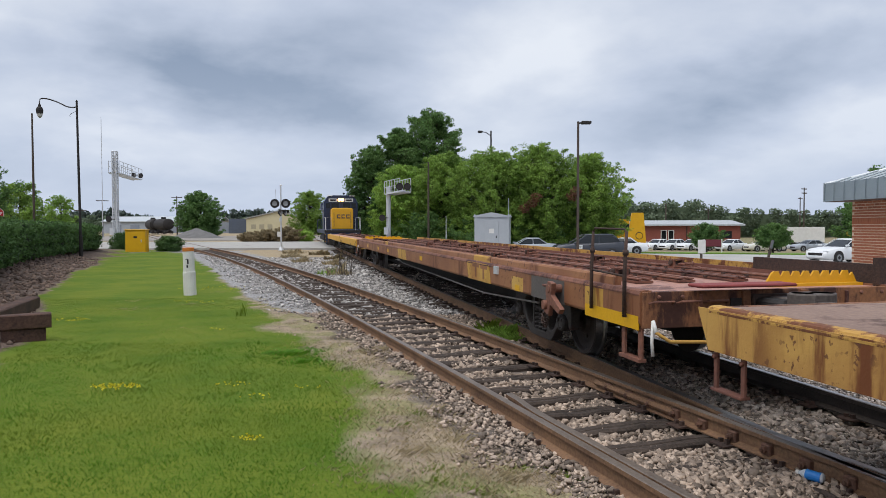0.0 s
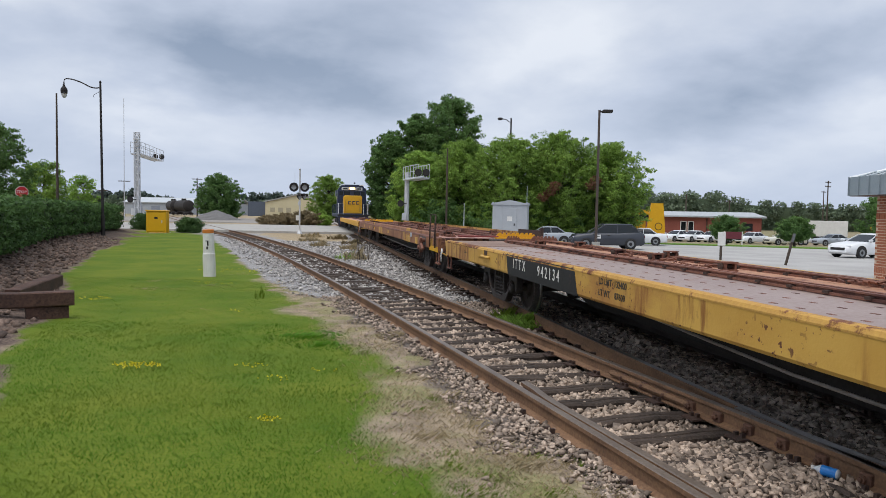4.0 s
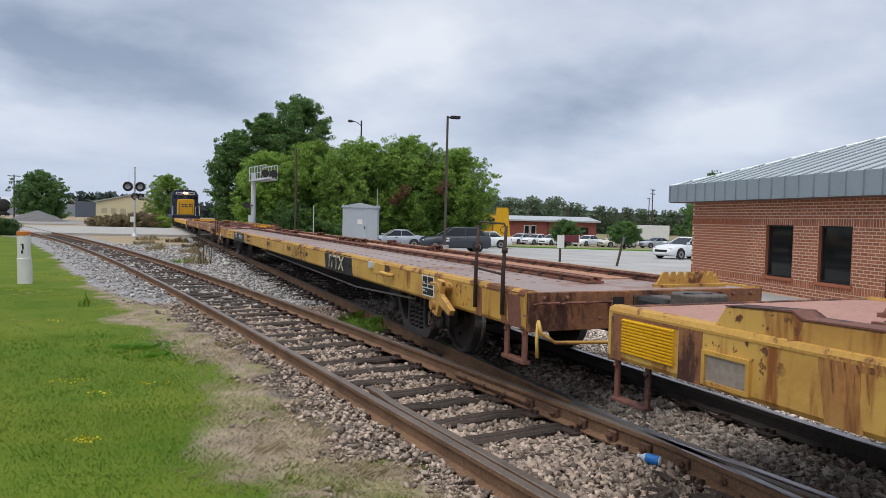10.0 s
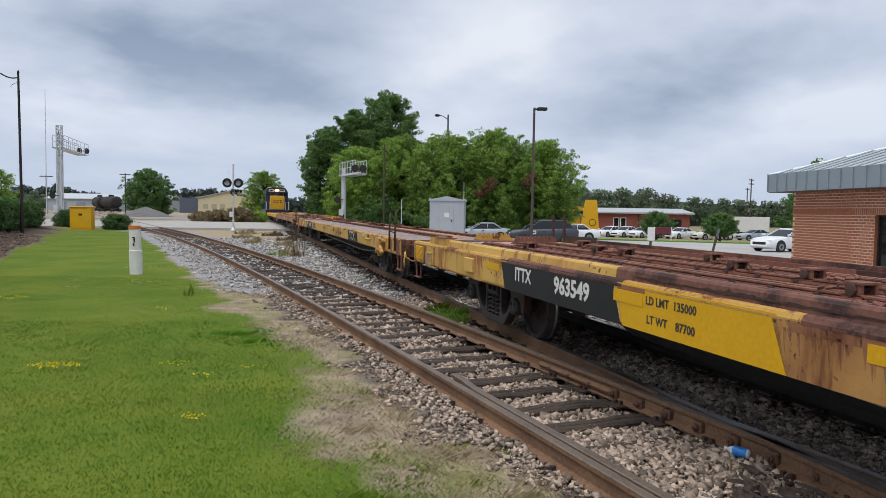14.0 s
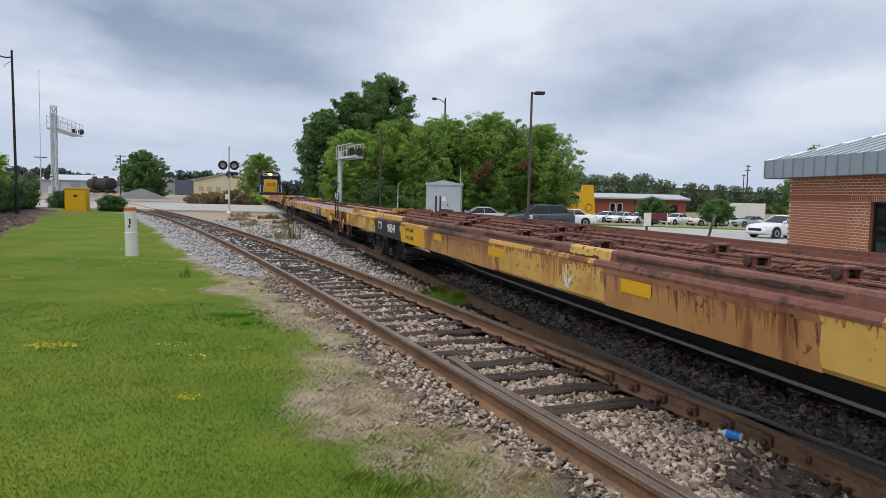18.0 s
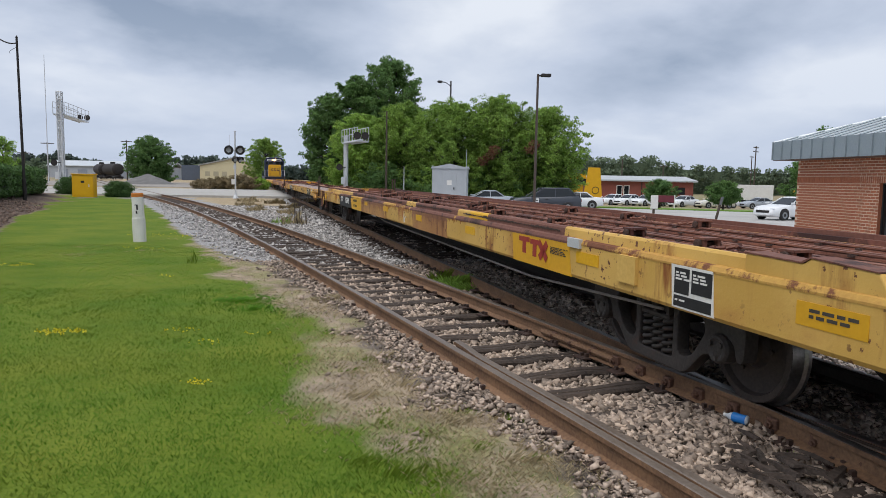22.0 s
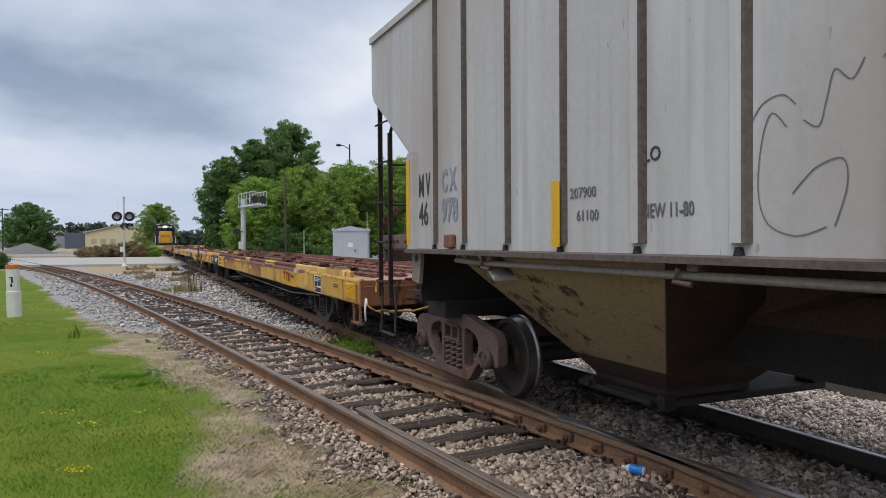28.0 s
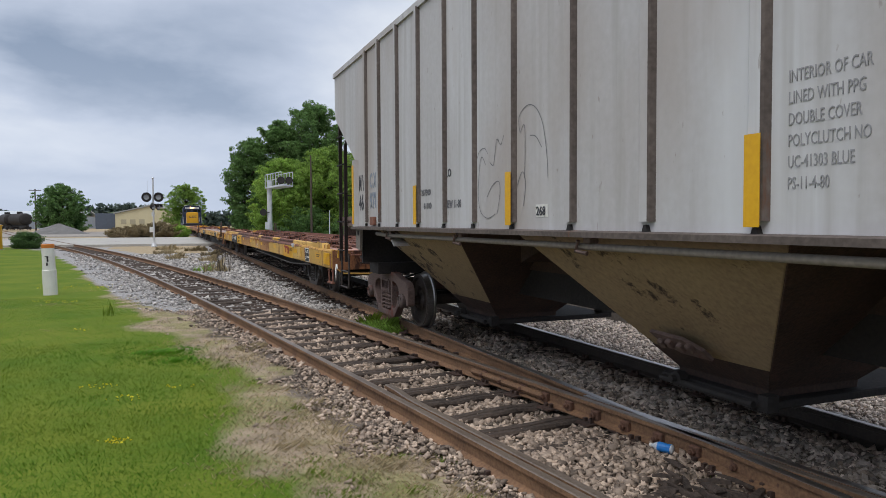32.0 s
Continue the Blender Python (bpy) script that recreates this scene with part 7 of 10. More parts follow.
def station_walls():
    sh = Shape()
    edges = sorted({0.0, -SL, *[v for w in WINS for v in w]}, reverse=True)
    for a, b in zip(edges, edges[1:]):
        mid = (a + b) / 2
        if any(w[1] < mid < w[0] for w in WINS):
            sh.box(0.005, 0.30, b, a, -0.1, WB)
            sh.box(0.005, 0.30, b, a, WT, SH)
        else:
            sh.box(0.005, 0.30, b, a, -0.1, SH)
    part("wall", sh, M_MORTAR, station, "red brick wall with pale mortar joints")
    part("wall", Shape().box(0.3, SW, -0.28, -0.02, -0.1, SH), M_BRICK, station)
    part("wall", Shape().box(0.3, SW, -SL + 0.02, -SL + 0.28, -0.1, SH), M_BRICK, station)
    part("wall", Shape().box(SW - 0.3, SW - 0.02, -SL + 0.28, -0.28, -0.1, SH), M_BRICK, station)
    for a, b in WINS:
        w = part("window", Shape().box(0.10, 0.16, b, b + 0.05, WB, WT).box(0.10, 0.16, a - 0.05, a, WB, WT).box(0.10, 0.16, b + 0.05, a - 0.05, WB, WB + 0.05).box(0.10, 0.16, b + 0.05, a - 0.05, WT - 0.05, WT), M_BLACK, station, "dark tinted window")
        part("pane", Shape().box(0.125, 0.135, b + 0.05, a - 0.05, WB + 0.05, WT - 0.05), M_GLASS, w)
        for yr in (a, b):
            part("reveal", Shape().box(0.004, 0.10, yr - 0.012 if yr == a else yr, yr if yr == a else yr + 0.012, WB, WT), M_BRICK, w)
        part("sill", Shape().box(-0.05, 0.12, b - 0.06, a + 0.06, WB - 0.09, WB), M_BRICK, w, "brick sill course")
    # black sheet added inside so that the panes read as an unlit room
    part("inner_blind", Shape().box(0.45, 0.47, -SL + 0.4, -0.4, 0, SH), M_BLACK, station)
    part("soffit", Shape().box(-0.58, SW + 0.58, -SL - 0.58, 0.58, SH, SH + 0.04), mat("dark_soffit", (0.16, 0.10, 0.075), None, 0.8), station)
    o = 0.58
    # fascia of upright metal panels
    n = 36
    w = (SL + 2 * o) / n
    me = Shape().box(-0.02, 0.02, -w / 2 + 0.006, w / 2 - 0.006, 0, 0.62, 0.004).box(-0.062, 0.0, w / 2 - 0.014, w / 2 + 0.014, 0, 0.62).mesh("fascia_panel", M_FASCIA)
    for k in range(n):
        part("fascia_panel", me, M_FASCIA, station, at=Matrix.Translation((-o, o - (k + 0.5) * w, SH + 0.02)))
    part("fascia_end", Shape().box(-o, SW + o, o - 0.04, o, SH + 0.02, SH + 0.64), M_FASCIA, station)
    # hip roof with standing seams
    e, rz, r = SH + 0.62, SH + 0.62 + 1.62, (SW + 2 * o) / 2
    xm = SW / 2
    A, B, C, D = (-o, o, e), (-o, -SL - o, e), (SW + o, -SL - o, e), (SW + o, o, e)
    R1, R2 = (xm, o - r, rz), (xm, -SL - o + r, rz)
    part("roof", Shape().add([A, B, C, D, R1, R2], [(0, 4, 5, 1), (1, 5, 2), (2, 5, 4, 3), (3, 4, 0), (0, 1, 2, 3)]), M_ROOF, station, "grey standing seam metal roof")
    y = o - w
    while y > -SL - o:
        t = min(1.0, (o - y) / r, (y + SL + o) / r)
        if t > 0.03:
            # darker fascia colour on the seams stands for the shadow line beside each
            part("roof_seam", Shape().tube([(-o, y, e + 0.02), (-o + t * r, y, e + t * (rz - e) + 0.02)], 0.028, 4), M_FASCIA, station)
        y -= w
    part("hip_cap", Shape().tube([A, R1], 0.05, 6), M_ROOF, station)
    part("vent_pipe", Shape().tube([(2.2, -9.4, e + 0.8), (2.2, -9.4, e + 1.55)], 0.04, 8), M_BLACK, station)


station_walls()


def station_bricks():
    """Bricks of the track-side wall: singly near the corner, the rest joined."""
    L, H, J = 0.208, 0.066, 0.023
    one = Shape().box(-0.006, 0.05, -L / 2, L / 2, 0, H).mesh("brick", M_BRICK)
    half = Shape().box(-0.006, 0.05, -L / 4, L / 4 - J / 2, 0, H).mesh("brick", M_BRICK)
    soldier = Shape().box(-0.010, 0.05, -H / 2, H / 2, 0, L).mesh("brick", M_BRICK)
    rest = Shape()
    count = 0
    k = 0
    z = 0.0
    # soldier courses at the foot (beside the train), above the windows
    rows = []
    while z < SH - H:
        if 0.20 < z < 0.30 or (WT - 0.02 < z < WT + 0.06):
            rows.append((z, "s"))
            z += L + J
        else:
            rows.append((z, "b"))
            z += H + J
    for z, kind in rows:
        top = z + (L if kind == "s" else H)
        step = (H + J) if kind == "s" else (L + J)
        y = -step / 2 - (0.5 * step if kind == "b" and k % 2 else 0)
        while y > -SL:
            half_w = (H if kind == "s" else L) / 2
            spans = [(y - half_w, y + half_w)]
            if top > WB and z < WT:
                for w in WINS:
                    if z < WT < top and min(y + half_w, w[0]) - max(y - half_w, w[1]) > 0.015:
                        rest.box(0.0, 0.05, max(y - half_w, w[1]), min(y + half_w, w[0]), WT + 0.004, top)
                    spans = [q for lo, hi in spans for q in ((lo, min(hi, w[1] - 0.004)), (max(lo, w[0] + 0.004), hi)) if q[1] - q[0] > 0.015]
            whole = len(spans) == 1 and spans[0][1] - spans[0][0] > 2 * half_w - 0.002
            if whole and count < 300 and y > -3.2 and z > 0.4:
                part("brick", soldier if kind == "s" else one, M_BRICK, station, at=Matrix.Translation((0.0, y, z)))
                count += 1
            else:
                for lo, hi in spans:
                    rest.box(-0.004 if kind == "s" else 0.0, 0.05, lo, hi, z, top)
            y -= step
        k += 1
    m = mat("red_brick_run", (0.415, 0.147, 0.073), (0.305, 0.10, 0.052), 0.85, 0, 3, 30, 0.3, island=0.18)
    tagged(part("brickwork", rest, m, station), "red brickwork in running bond", kind="stuff")


station_bricks()

# kerb along the lot
sh = Shape()
for y in steps(0, 46, 2.0):
    a, b = y, y + 1.985
    sh.add([(train_x(a, 3.5), a, -0.4), (train_x(a, 3.72), a, -0.4), (train_x(a, 3.72), a, -0.10), (train_x(a, 3.5), a, -0.10),
            (train_x(b, 3.5), b, -0.4), (train_x(b, 3.72), b, -0.4), (train_x(b, 3.72), b, -0.10), (train_x(b, 3.5), b, -0.10)],
           [(0, 1, 2, 3), (7, 6, 5, 4), (3, 2, 6, 7), (0, 3, 7, 4), (1, 5, 6, 2), (0, 4, 5, 1)])
single("kerb", sh, mat("grimy_kerb_concrete", (0.24, 0.21, 0.18), (0.14, 0.12, 0.10), 0.9, 0, 1.5, 14, 0.3), "grimy concrete kerb along the gravel lot", "kerb", kind="structure")

# ---- trackside fixtures ----
GZ = -0.15


def lot_z(x, y):
    return ground_z(x, y)


# white marker post with an orange cap
post = thing("marker_post", "white marker post with an orange top leaning on the lawn", "marker post", pose(-6.82, 18.93, GZ - 0.02, 0, -1.8, 0))
part("lower_sleeve", Shape().lathe((0, 0, 0), (0, 0, 1), [(0, 0.165), (0.64, 0.165), (0.65, 0.15)], 20), M_WHITE, post, smooth=False)
part("tube", Shape().lathe((0, 0, 0.64), (0, 0, 1), [(0, 0.15), (0.50, 0.145), (0.56, 0.145)], 20), M_WHITE, post)
part("cap", Shape().lathe((0, 0, 1.20), (0, 0, 1), [(0, 0.15), (0.09, 0.15), (0.10, 0.14)], 20), mat("orange_cap", (0.62, 0.20, 0.03), None, 0.6, 0, 4, 40, 0.05), post, "orange cap")
part("mark_bars", Shape().box(-0.03, 0.05, -0.152, -0.145, 0.98, 1.0).box(0.01, 0.05, -0.152, -0.145, 0.86, 0.98).box(-0.01, 0.03, -0.152, -0.145, 0.76, 0.84), M_BLACK, post)

# yellow signal cabinet
cab = thing("signal_cabinet", "bright yellow signal cabinet on the grass by the hedge", "cabinet", pose(-22.7, 52.2, GZ, 0, 0, 6))
part("body", Shape().box(-0.72, 0.72, -0.4, 0.4, 0.0, 1.62, 0.02), M_BRIGHT, cab)
part("lid", Shape().box(-0.78, 0.78, -0.46, 0.46, 1.62, 1.70, 0.02), M_BRIGHT, cab)
part("door", Shape().box(-0.64, 0.64, -0.425, -0.40, 0.12, 1.52, 0.01), M_BRIGHT, cab)
part("handle", Shape().box(0.40, 0.46, -0.46, -0.42, 0.75, 0.95), M_GALV, cab)
part("notice", Shape().box(-0.12, 0.12, -0.43, -0.42, 1.05, 1.2), M_CHAR, cab)
part("plinth", Shape().box(-0.8, 0.8, -0.5, 0.5, -0.1, 0.03), M_CONC, cab)


def flasher_pair(parent, y, z, gap, rot, r=0.30):
    """A pair of crossing lights with round black backgrounds on a crossarm."""
    m = Matrix.Translation((0, 0, z)) @ pose(0, 0, 0, 0, 0, rot)
    arm = part("light_arm", Shape().tube([(-gap, y, 0), (gap, y, 0)], 0.035, 8), M_GALV, parent, at=m)
    for o in (-1, 1):
        part("background_disc", Shape().lathe((o * gap, y - 0.12, 0), (0, 1, 0), [(0, r), (0.02, r), (0.03, r * 0.5), (0.2, r * 0.5)], 22), M_BLACK, arm)
        part("hood", Shape().rings([[(o * gap + q * math.cos(a), y - d, q * math.sin(a)) for a in np.linspace(0.0, math.pi, 12)] for d, q in ((0.34, 0.23), (0.13, 0.225), (0.13, 0.21), (0.33, 0.215))], caps=False, closed=False), M_BLACK, arm)
        part("lens", Shape().lathe((o * gap, y - 0.16, 0), (0, 1, 0), [(0, 0.20), (0.03, 0.195)], 18), mat("dull_pale_lens", (0.42, 0.44, 0.47), (0.34, 0.35, 0.38), 0.2, 0, 5, 50, 0), arm)


def crossing_signal(m):
    s = thing("crossing_signal", "silver railroad crossing signal mast with two pairs of unlit lights", "crossing signal", m)
    part("mast", Shape().tube([(0, 0, 0), (0, 0, 5.1)], 0.062, 10), M_GALV, s)
    part("base", Shape().lathe((0, 0, 0), (0, 0, 1), [(0, 0.22), (0.06, 0.22), (0.3, 0.1), (0.42, 0.1)], 12), M_GALV, s)
    flasher_pair(s, -0.08, 3.72, 0.43, 0, 0.36)
    flasher_pair(s, -0.08, 3.0, 0.34, 70, 0.26)
    part("notice", Shape().box(-0.28, 0.0, -0.09, -0.07, 1.1, 1.5), M_WHITE, s, "small white notice plate")
    part("bell", Shape().lathe((0, 0, 5.1), (0, 0, 1), [(0, 0.05), (0.05, 0.1), (0.12, 0.06)], 12), M_GALV, s)
    part("junction_box", Shape().box(-0.1, 0.1, -0.16, -0.06, 2.3, 2.6), M_GALV, s)
    part("whip", Shape().tube([(-0.4, 0, 3.7), (-0.4, 0, 4.9)], 0.012, 5), M_GALV, s)
    return s


crossing_signal(pose(-12.75, 55.5, GZ - 0.02))


def cantilever(m, height, arm_to, label, tower=True):
    """Crossing cantilever: mast, walkway arm with railing, lights at its end."""
    c = thing("crossing_cantilever", label, "crossing signal", m)
    if tower:
        for x, y in ((-0.18, -0.18), (0.18, -0.18), (0.18, 0.18), (-0.18, 0.18)):
            part("mast_leg", Shape().tube([(x, y, 0), (x, y, height)], 0.05, 6), M_GALV, c)
        n = 14
        for k in range(n):
            z0, z1 = height * k / n, height * (k + 1) / n
            sh = Shape()
            for a, b in (((-0.18, -0.18), (0.18, -0.18)), ((0.18, -0.18), (0.18, 0.18)), ((0.18, 0.18), (-0.18, 0.18)), ((-0.18, 0.18), (-0.18, -0.18))):
                if k % 2:
                    a, b = b, a
                sh.tube([(*a, z0), (*b, z1)], 0.03, 4)
                sh.tube([(*a, z1), (*b, z1)], 0.03, 4)
            part("mast_bracing", sh, M_GALV, c)
        part("mast_face", Shape().box(-0.15, 0.15, -0.05, 0.05, 0, height * 0.93), M_GALV, c)
    else:
        part("mast", Shape().tube([(0, 0, 0), (0, 0, height - 0.3)], 0.2, 12), M_GALV, c)
    ax, ay, az = arm_to
    L = math.hypot(ax, ay)
    d = Vector((ax / L, ay / L, 0))
    s = Vector((-d.y, d.x, 0))
    z0, z1 = az, az + 0.45
    arm = part("arm", Shape().tube([(0, 0, z0 + 0.1), (ax, ay, z0 + 0.1)], 0.1, 8).tube([(*(s * 0.5)[:2], z0), (ax + s.x * 0.5, ay + s.y * 0.5, z0)], 0.06, 6), M_GALV, c, "walkway arm")
    p = Shape().add([(*(s * -0.35 + d * 0)[:2], z0), (*(s * 0.55)[:2], z0), (ax + s.x * 0.55, ay + s.y * 0.55, z0), (ax - s.x * 0.35, ay - s.y * 0.35, z0),
                     (*(s * -0.35)[:2], z0 + 0.08), (*(s * 0.55)[:2], z0 + 0.08), (ax + s.x * 0.55, ay + s.y * 0.55, z0 + 0.08), (ax - s.x * 0.35, ay - s.y * 0.35, z0 + 0.08)],
                    [(3, 2, 1, 0), (4, 5, 6, 7), (0, 1, 5, 4), (1, 2, 6, 5), (2, 3, 7, 6), (3, 0, 4, 7)])
    part("walkway", p, M_GALV, arm)
    for k in range(7):
        q = d * (L * k / 6)
        for side in (-0.35, 0.55):
            w = q + s * side
            part("railing_post", Shape().tube([(w.x, w.y, z0 + 0.05), (w.x, w.y, z0 + 1.1)], 0.03, 5), M_GALV, arm)
    for zz in (0.6, 1.1):
        for side in (-0.35, 0.55):
            a, b = s * side, d * L + s * side
            part("railing_bar", Shape().tube([(a.x, a.y, z0 + zz), (b.x, b.y, z0 + zz)], 0.028, 5), M_GALV, arm)
    for t in (0.97,):
        q = d * (L * t)
        lamp = Shape()
        for o in (-0.32, 0.32):
            w = q + s * o
            lamp.lathe((w.x - d.x * 0.0, w.y, z0 + 0.45), (0, 1, 0), [(-0.2, 0.29), (-0.18, 0.29), (-0.16, 0.14), (0.1, 0.14)], 16)
        part("flasher_lights", lamp, M_BLACK, arm, "unlit crossing lights")
    part("control_box", Shape().box(-0.35, 0.0, -0.5, -0.2, 1.2, 1.8), M_GALV, c)
    part("low_flasher", Shape().lathe((-0.5, -0.3, 2.6), (0, 1, 0), [(0, 0.28), (0.02, 0.28), (0.04, 0.14), (0.25, 0.14)], 16).tube([(0, -0.2, 2.6), (-0.5, -0.2, 2.6)], 0.04, 6), M_BLACK, c)
    return c


cantilever(pose(-29.5, 63.5, GZ), 8.7, (-2.0, 9.5, 6.75), "galvanised lattice mast with a cantilever over the road")
cantilever(pose(-4.55, 59.5, GZ), 5.5, (1.55, -4.2, 4.55), "grey cantilever signal mast before the trees", tower=False)


def pole(name, label, m, h, r, material, parts=()):
    t = thing(name, label, "pole", m)
    part("shaft", Shape().tube([(0, 0, 0), (0, 0, h * 0.5), (0, 0, h)], [r, r * 0.85, r * 0.6], 10), material, t)
    return t


# ornate street lamp
lamp = thing("street_lamp", "black street lamp post with a curved arm and pendant lantern", "street lamp", pose(-20.7, 40.2, 0.2, 0, -0.6, 0))
part("post", Shape().tube([(0, 0, -0.3), (0, 0, 1.0), (0, 0, 1.05), (0, 0, 8.6)], [0.11, 0.10, 0.075, 0.055], 12), M_BLACK, lamp)
part("finial", Shape().lathe((0, 0, 8.6), (0, 0, 1), [(0, 0.05), (0.06, 0.07), (0.15, 0.02)], 10), M_BLACK, lamp)
arc = [(-1.95 * t, 0, 8.36 + 0.5 * smooth(0.05, 1.0, t) - 0.06 * math.sin(math.pi * min(2 * t, 1))) for t in np.linspace(0, 1, 14)] + [(-2.08, 0, 8.82), (-2.12, 0, 8.66)]
part("arm", Shape().tube(arc + [(-2.12, 0, 8.45)], 0.035, 8), M_BLACK, lamp, "curved arm")
part("scroll", Shape().tube([(-0.05 - 0.3 * t + 0.12 * math.sin(6 * t), 0, 8.3 - 0.5 * t) for t in np.linspace(0, 1, 10)], 0.012, 5), M_BLACK, lamp)
part("lantern", Shape().lathe((-2.12, 0, 8.0), (0, 0, 1), [(0, 0.17), (0.2, 0.19), (0.3, 0.17), (0.42, 0.08), (0.52, 0.06)], 14), M_BLACK, lamp)
part("globe", Shape().lathe((-2.12, 0, 7.76), (0, 0, 1), [(0, 0.04), (0.08, 0.12), (0.26, 0.165)], 14), mat("frosted_globe", (0.6, 0.6, 0.58), None, 0.3), lamp, "frosted glass globe")

pole("bare_pole", "thin dark wooden pole behind the hedge", pose(-26.6, 45.8, 0.2), 8.9, 0.085, M_BARK)
pole("radio_mast", "very thin far radio mast", pose(-57.5, 119, GZ), 20.5, 0.07, M_GALV)


def utility_pole(x, y, h, rot=0.0, arms=2, z=GZ):
    u = thing("utility_pole", "weathered wooden utility pole with crossarms", "utility pole", pose(x, y, z, 0, 0, rot))
    part("shaft", Shape().tube([(0, 0, 0), (0, 0, h)], [0.16, 0.1], 8), M_BARK, u)
    for k in range(arms):
        part("crossarm", Shape().box(-1.1, 1.1, -0.06, 0.06, h - 0.35 - k * 0.8, h - 0.2 - k * 0.8), M_BARK, u)
        for x2 in (-1.0, -0.5, 0.5, 1.0):
            part("insulator", Shape().lathe((x2, 0, h - 0.2 - k * 0.8), (0, 0, 1), [(0, 0.05), (0.14, 0.04)], 6), M_GALV, u)
    return u


utility_pole(-66.5, 137.6, 7.4, 20, 1)
utility_pole(-57.0, 151, 8.6, 10, 1)
utility_pole(-70.5, 137, 5.5, 10, 1)
utility_pole(69, 134, 10.6, 40, 2, -1.6)
utility_pole(81.5, 160, 9.8, 40, 1, -1.6)
utility_pole(42, 132, 7.6, 30, 0, -1.6)
utility_pole(50, 132, 6.6, 30, 1, -1.6)
pole("bare_pole", "dark pole standing among the trees", pose(-1.15, 58.2, GZ), 7.2, 0.1, M_BARK)
pole("bare_pole", "dark pole at the edge of the trees", pose(-11.2, 98, GZ), 8.2, 0.14, M_BARK)
pole("short_stake", "thin grey stake beside the trees", pose(0.3, 56, GZ), 2.7, 0.04, M_GALV)

# parking-lot light with a square head
lp = thing("parking_lot_light", "tall bronze parking-lot light with a square head", "street lamp", pose(9.05, 46.9, -0.65))
part("shaft", Shape().tube([(0, 0, 0), (0, 0, 9.3)], [0.095, 0.075], 10), mat("bronze_pole", (0.085, 0.062, 0.05), None, 0.5), lp)
part("arm", Shape().box(0.0, 0.3, -0.05, 0.05, 9.15, 9.25), M_BLACK, lp)
part("lamp_head", Shape().box(0.2, 0.85, -0.22, 0.22, 9.13, 9.32, 0.03), M_BLACK, lp, "square lamp head")
part("base", Shape().lathe((0, 0, 0), (0, 0, 1), [(0, 0.28), (0.6, 0.28)], 12), M_CONC, lp)
l2 = thing("street_lamp", "dark cobra-head street lamp behind the trees", "street lamp", pose(4.75, 68.5, -0.4))
part("shaft", Shape().tube([(0, 0, 0), (0, 0, 11.4)], [0.12, 0.07], 8), M_BLACK, l2)
part("arm", Shape().tube([(0, 0, 10.9), (-0.5, 0, 11.25), (-0.9, 0, 11.3)], 0.04, 6), M_BLACK, l2)
part("lamp_head", Shape().lathe((-1.3, 0, 11.3), (1, 0, 0), [(0, 0.05), (0.1, 0.13), (0.4, 0.12), (0.5, 0.05)], 8), M_BLACK, l2)

# silver equipment shelter
M_HUT = mat("dull_grey_hut_metal", (0.46, 0.48, 0.50), (0.37, 0.39, 0.41), 0.5, 0.2, 1.5, 30, 0.05)
bung = thing("signal_bungalow", "silver aluminium signal equipment shelter beside the track", "equipment shelter", pose(3.35, 46.6, -0.3, 0, 0, -9))
part("body", Shape().box(-1.12, 1.12, -0.95, 0.95, 0.15, 2.6, 0.01), M_HUT, bung)
part("roof", Shape().slab([(-1.2, 2.6), (1.2, 2.6), (1.2, 2.68), (0, 2.92), (-1.2, 2.68)], 1, -1.02, 1.02), M_HUT, bung)
part("door", Shape().box(-0.45, 0.45, -0.985, -0.95, 0.3, 2.4, 0.01), M_HUT, bung)
part("door_handle", Shape().box(0.28, 0.34, -1.03, -0.98, 1.25, 1.4), M_BLACK, bung)
part("notice", Shape().box(-0.16, 0.16, -0.992, -0.98, 1.55, 1.85), M_WHITE, bung)
for x in (-1.1, 1.1):
    for y in (-0.93, 0.93):
        part("corner_lug", Shape().box(x - 0.05, x + 0.05, y - 0.05, y + 0.05, 2.6, 2.78), M_HUT, bung)
part("foundation", Shape().box(-1.2, 1.2, -1.0, 1.0, -0.2, 0.15), M_CONC, bung)
part("whip", Shape().tube([(1.0, 0.5, 2.6), (1.0, 0.5, 3.9)], 0.02, 5), M_HUT, bung)

# stop sign behind the hedge
st = thing("stop_sign", "red octagonal stop sign above the hedge", "road sign", pose(-26.9, 42.5, 0.2, 0, 0, 30))
part("post", Shape().box(-0.03, 0.03, -0.02, 0.02, 0, 2.6), M_GALV, st)
octo = [(0.34 * math.cos(math.radians(22.5 + 45 * k)), 2.35 + 0.34 * math.sin(math.radians(22.5 + 45 * k))) for k in range(8)]
part("plate_rim", Shape().slab([(x * 1.08, 2.35 + (z - 2.35) * 1.08) for x, z in octo], 1, -0.036, -0.03), M_WHITE, st)
part("plate", Shape().slab(octo, 1, -0.042, -0.036), mat("sign_red", (0.5, 0.02, 0.025), None, 0.5), st)
writing("STOP", 0.24, M_WHITE, st, Matrix.Translation((-0.29, -0.045, 2.27)) @ pose(0, 0, 0, 90, 0, 0), stretch=0.95)

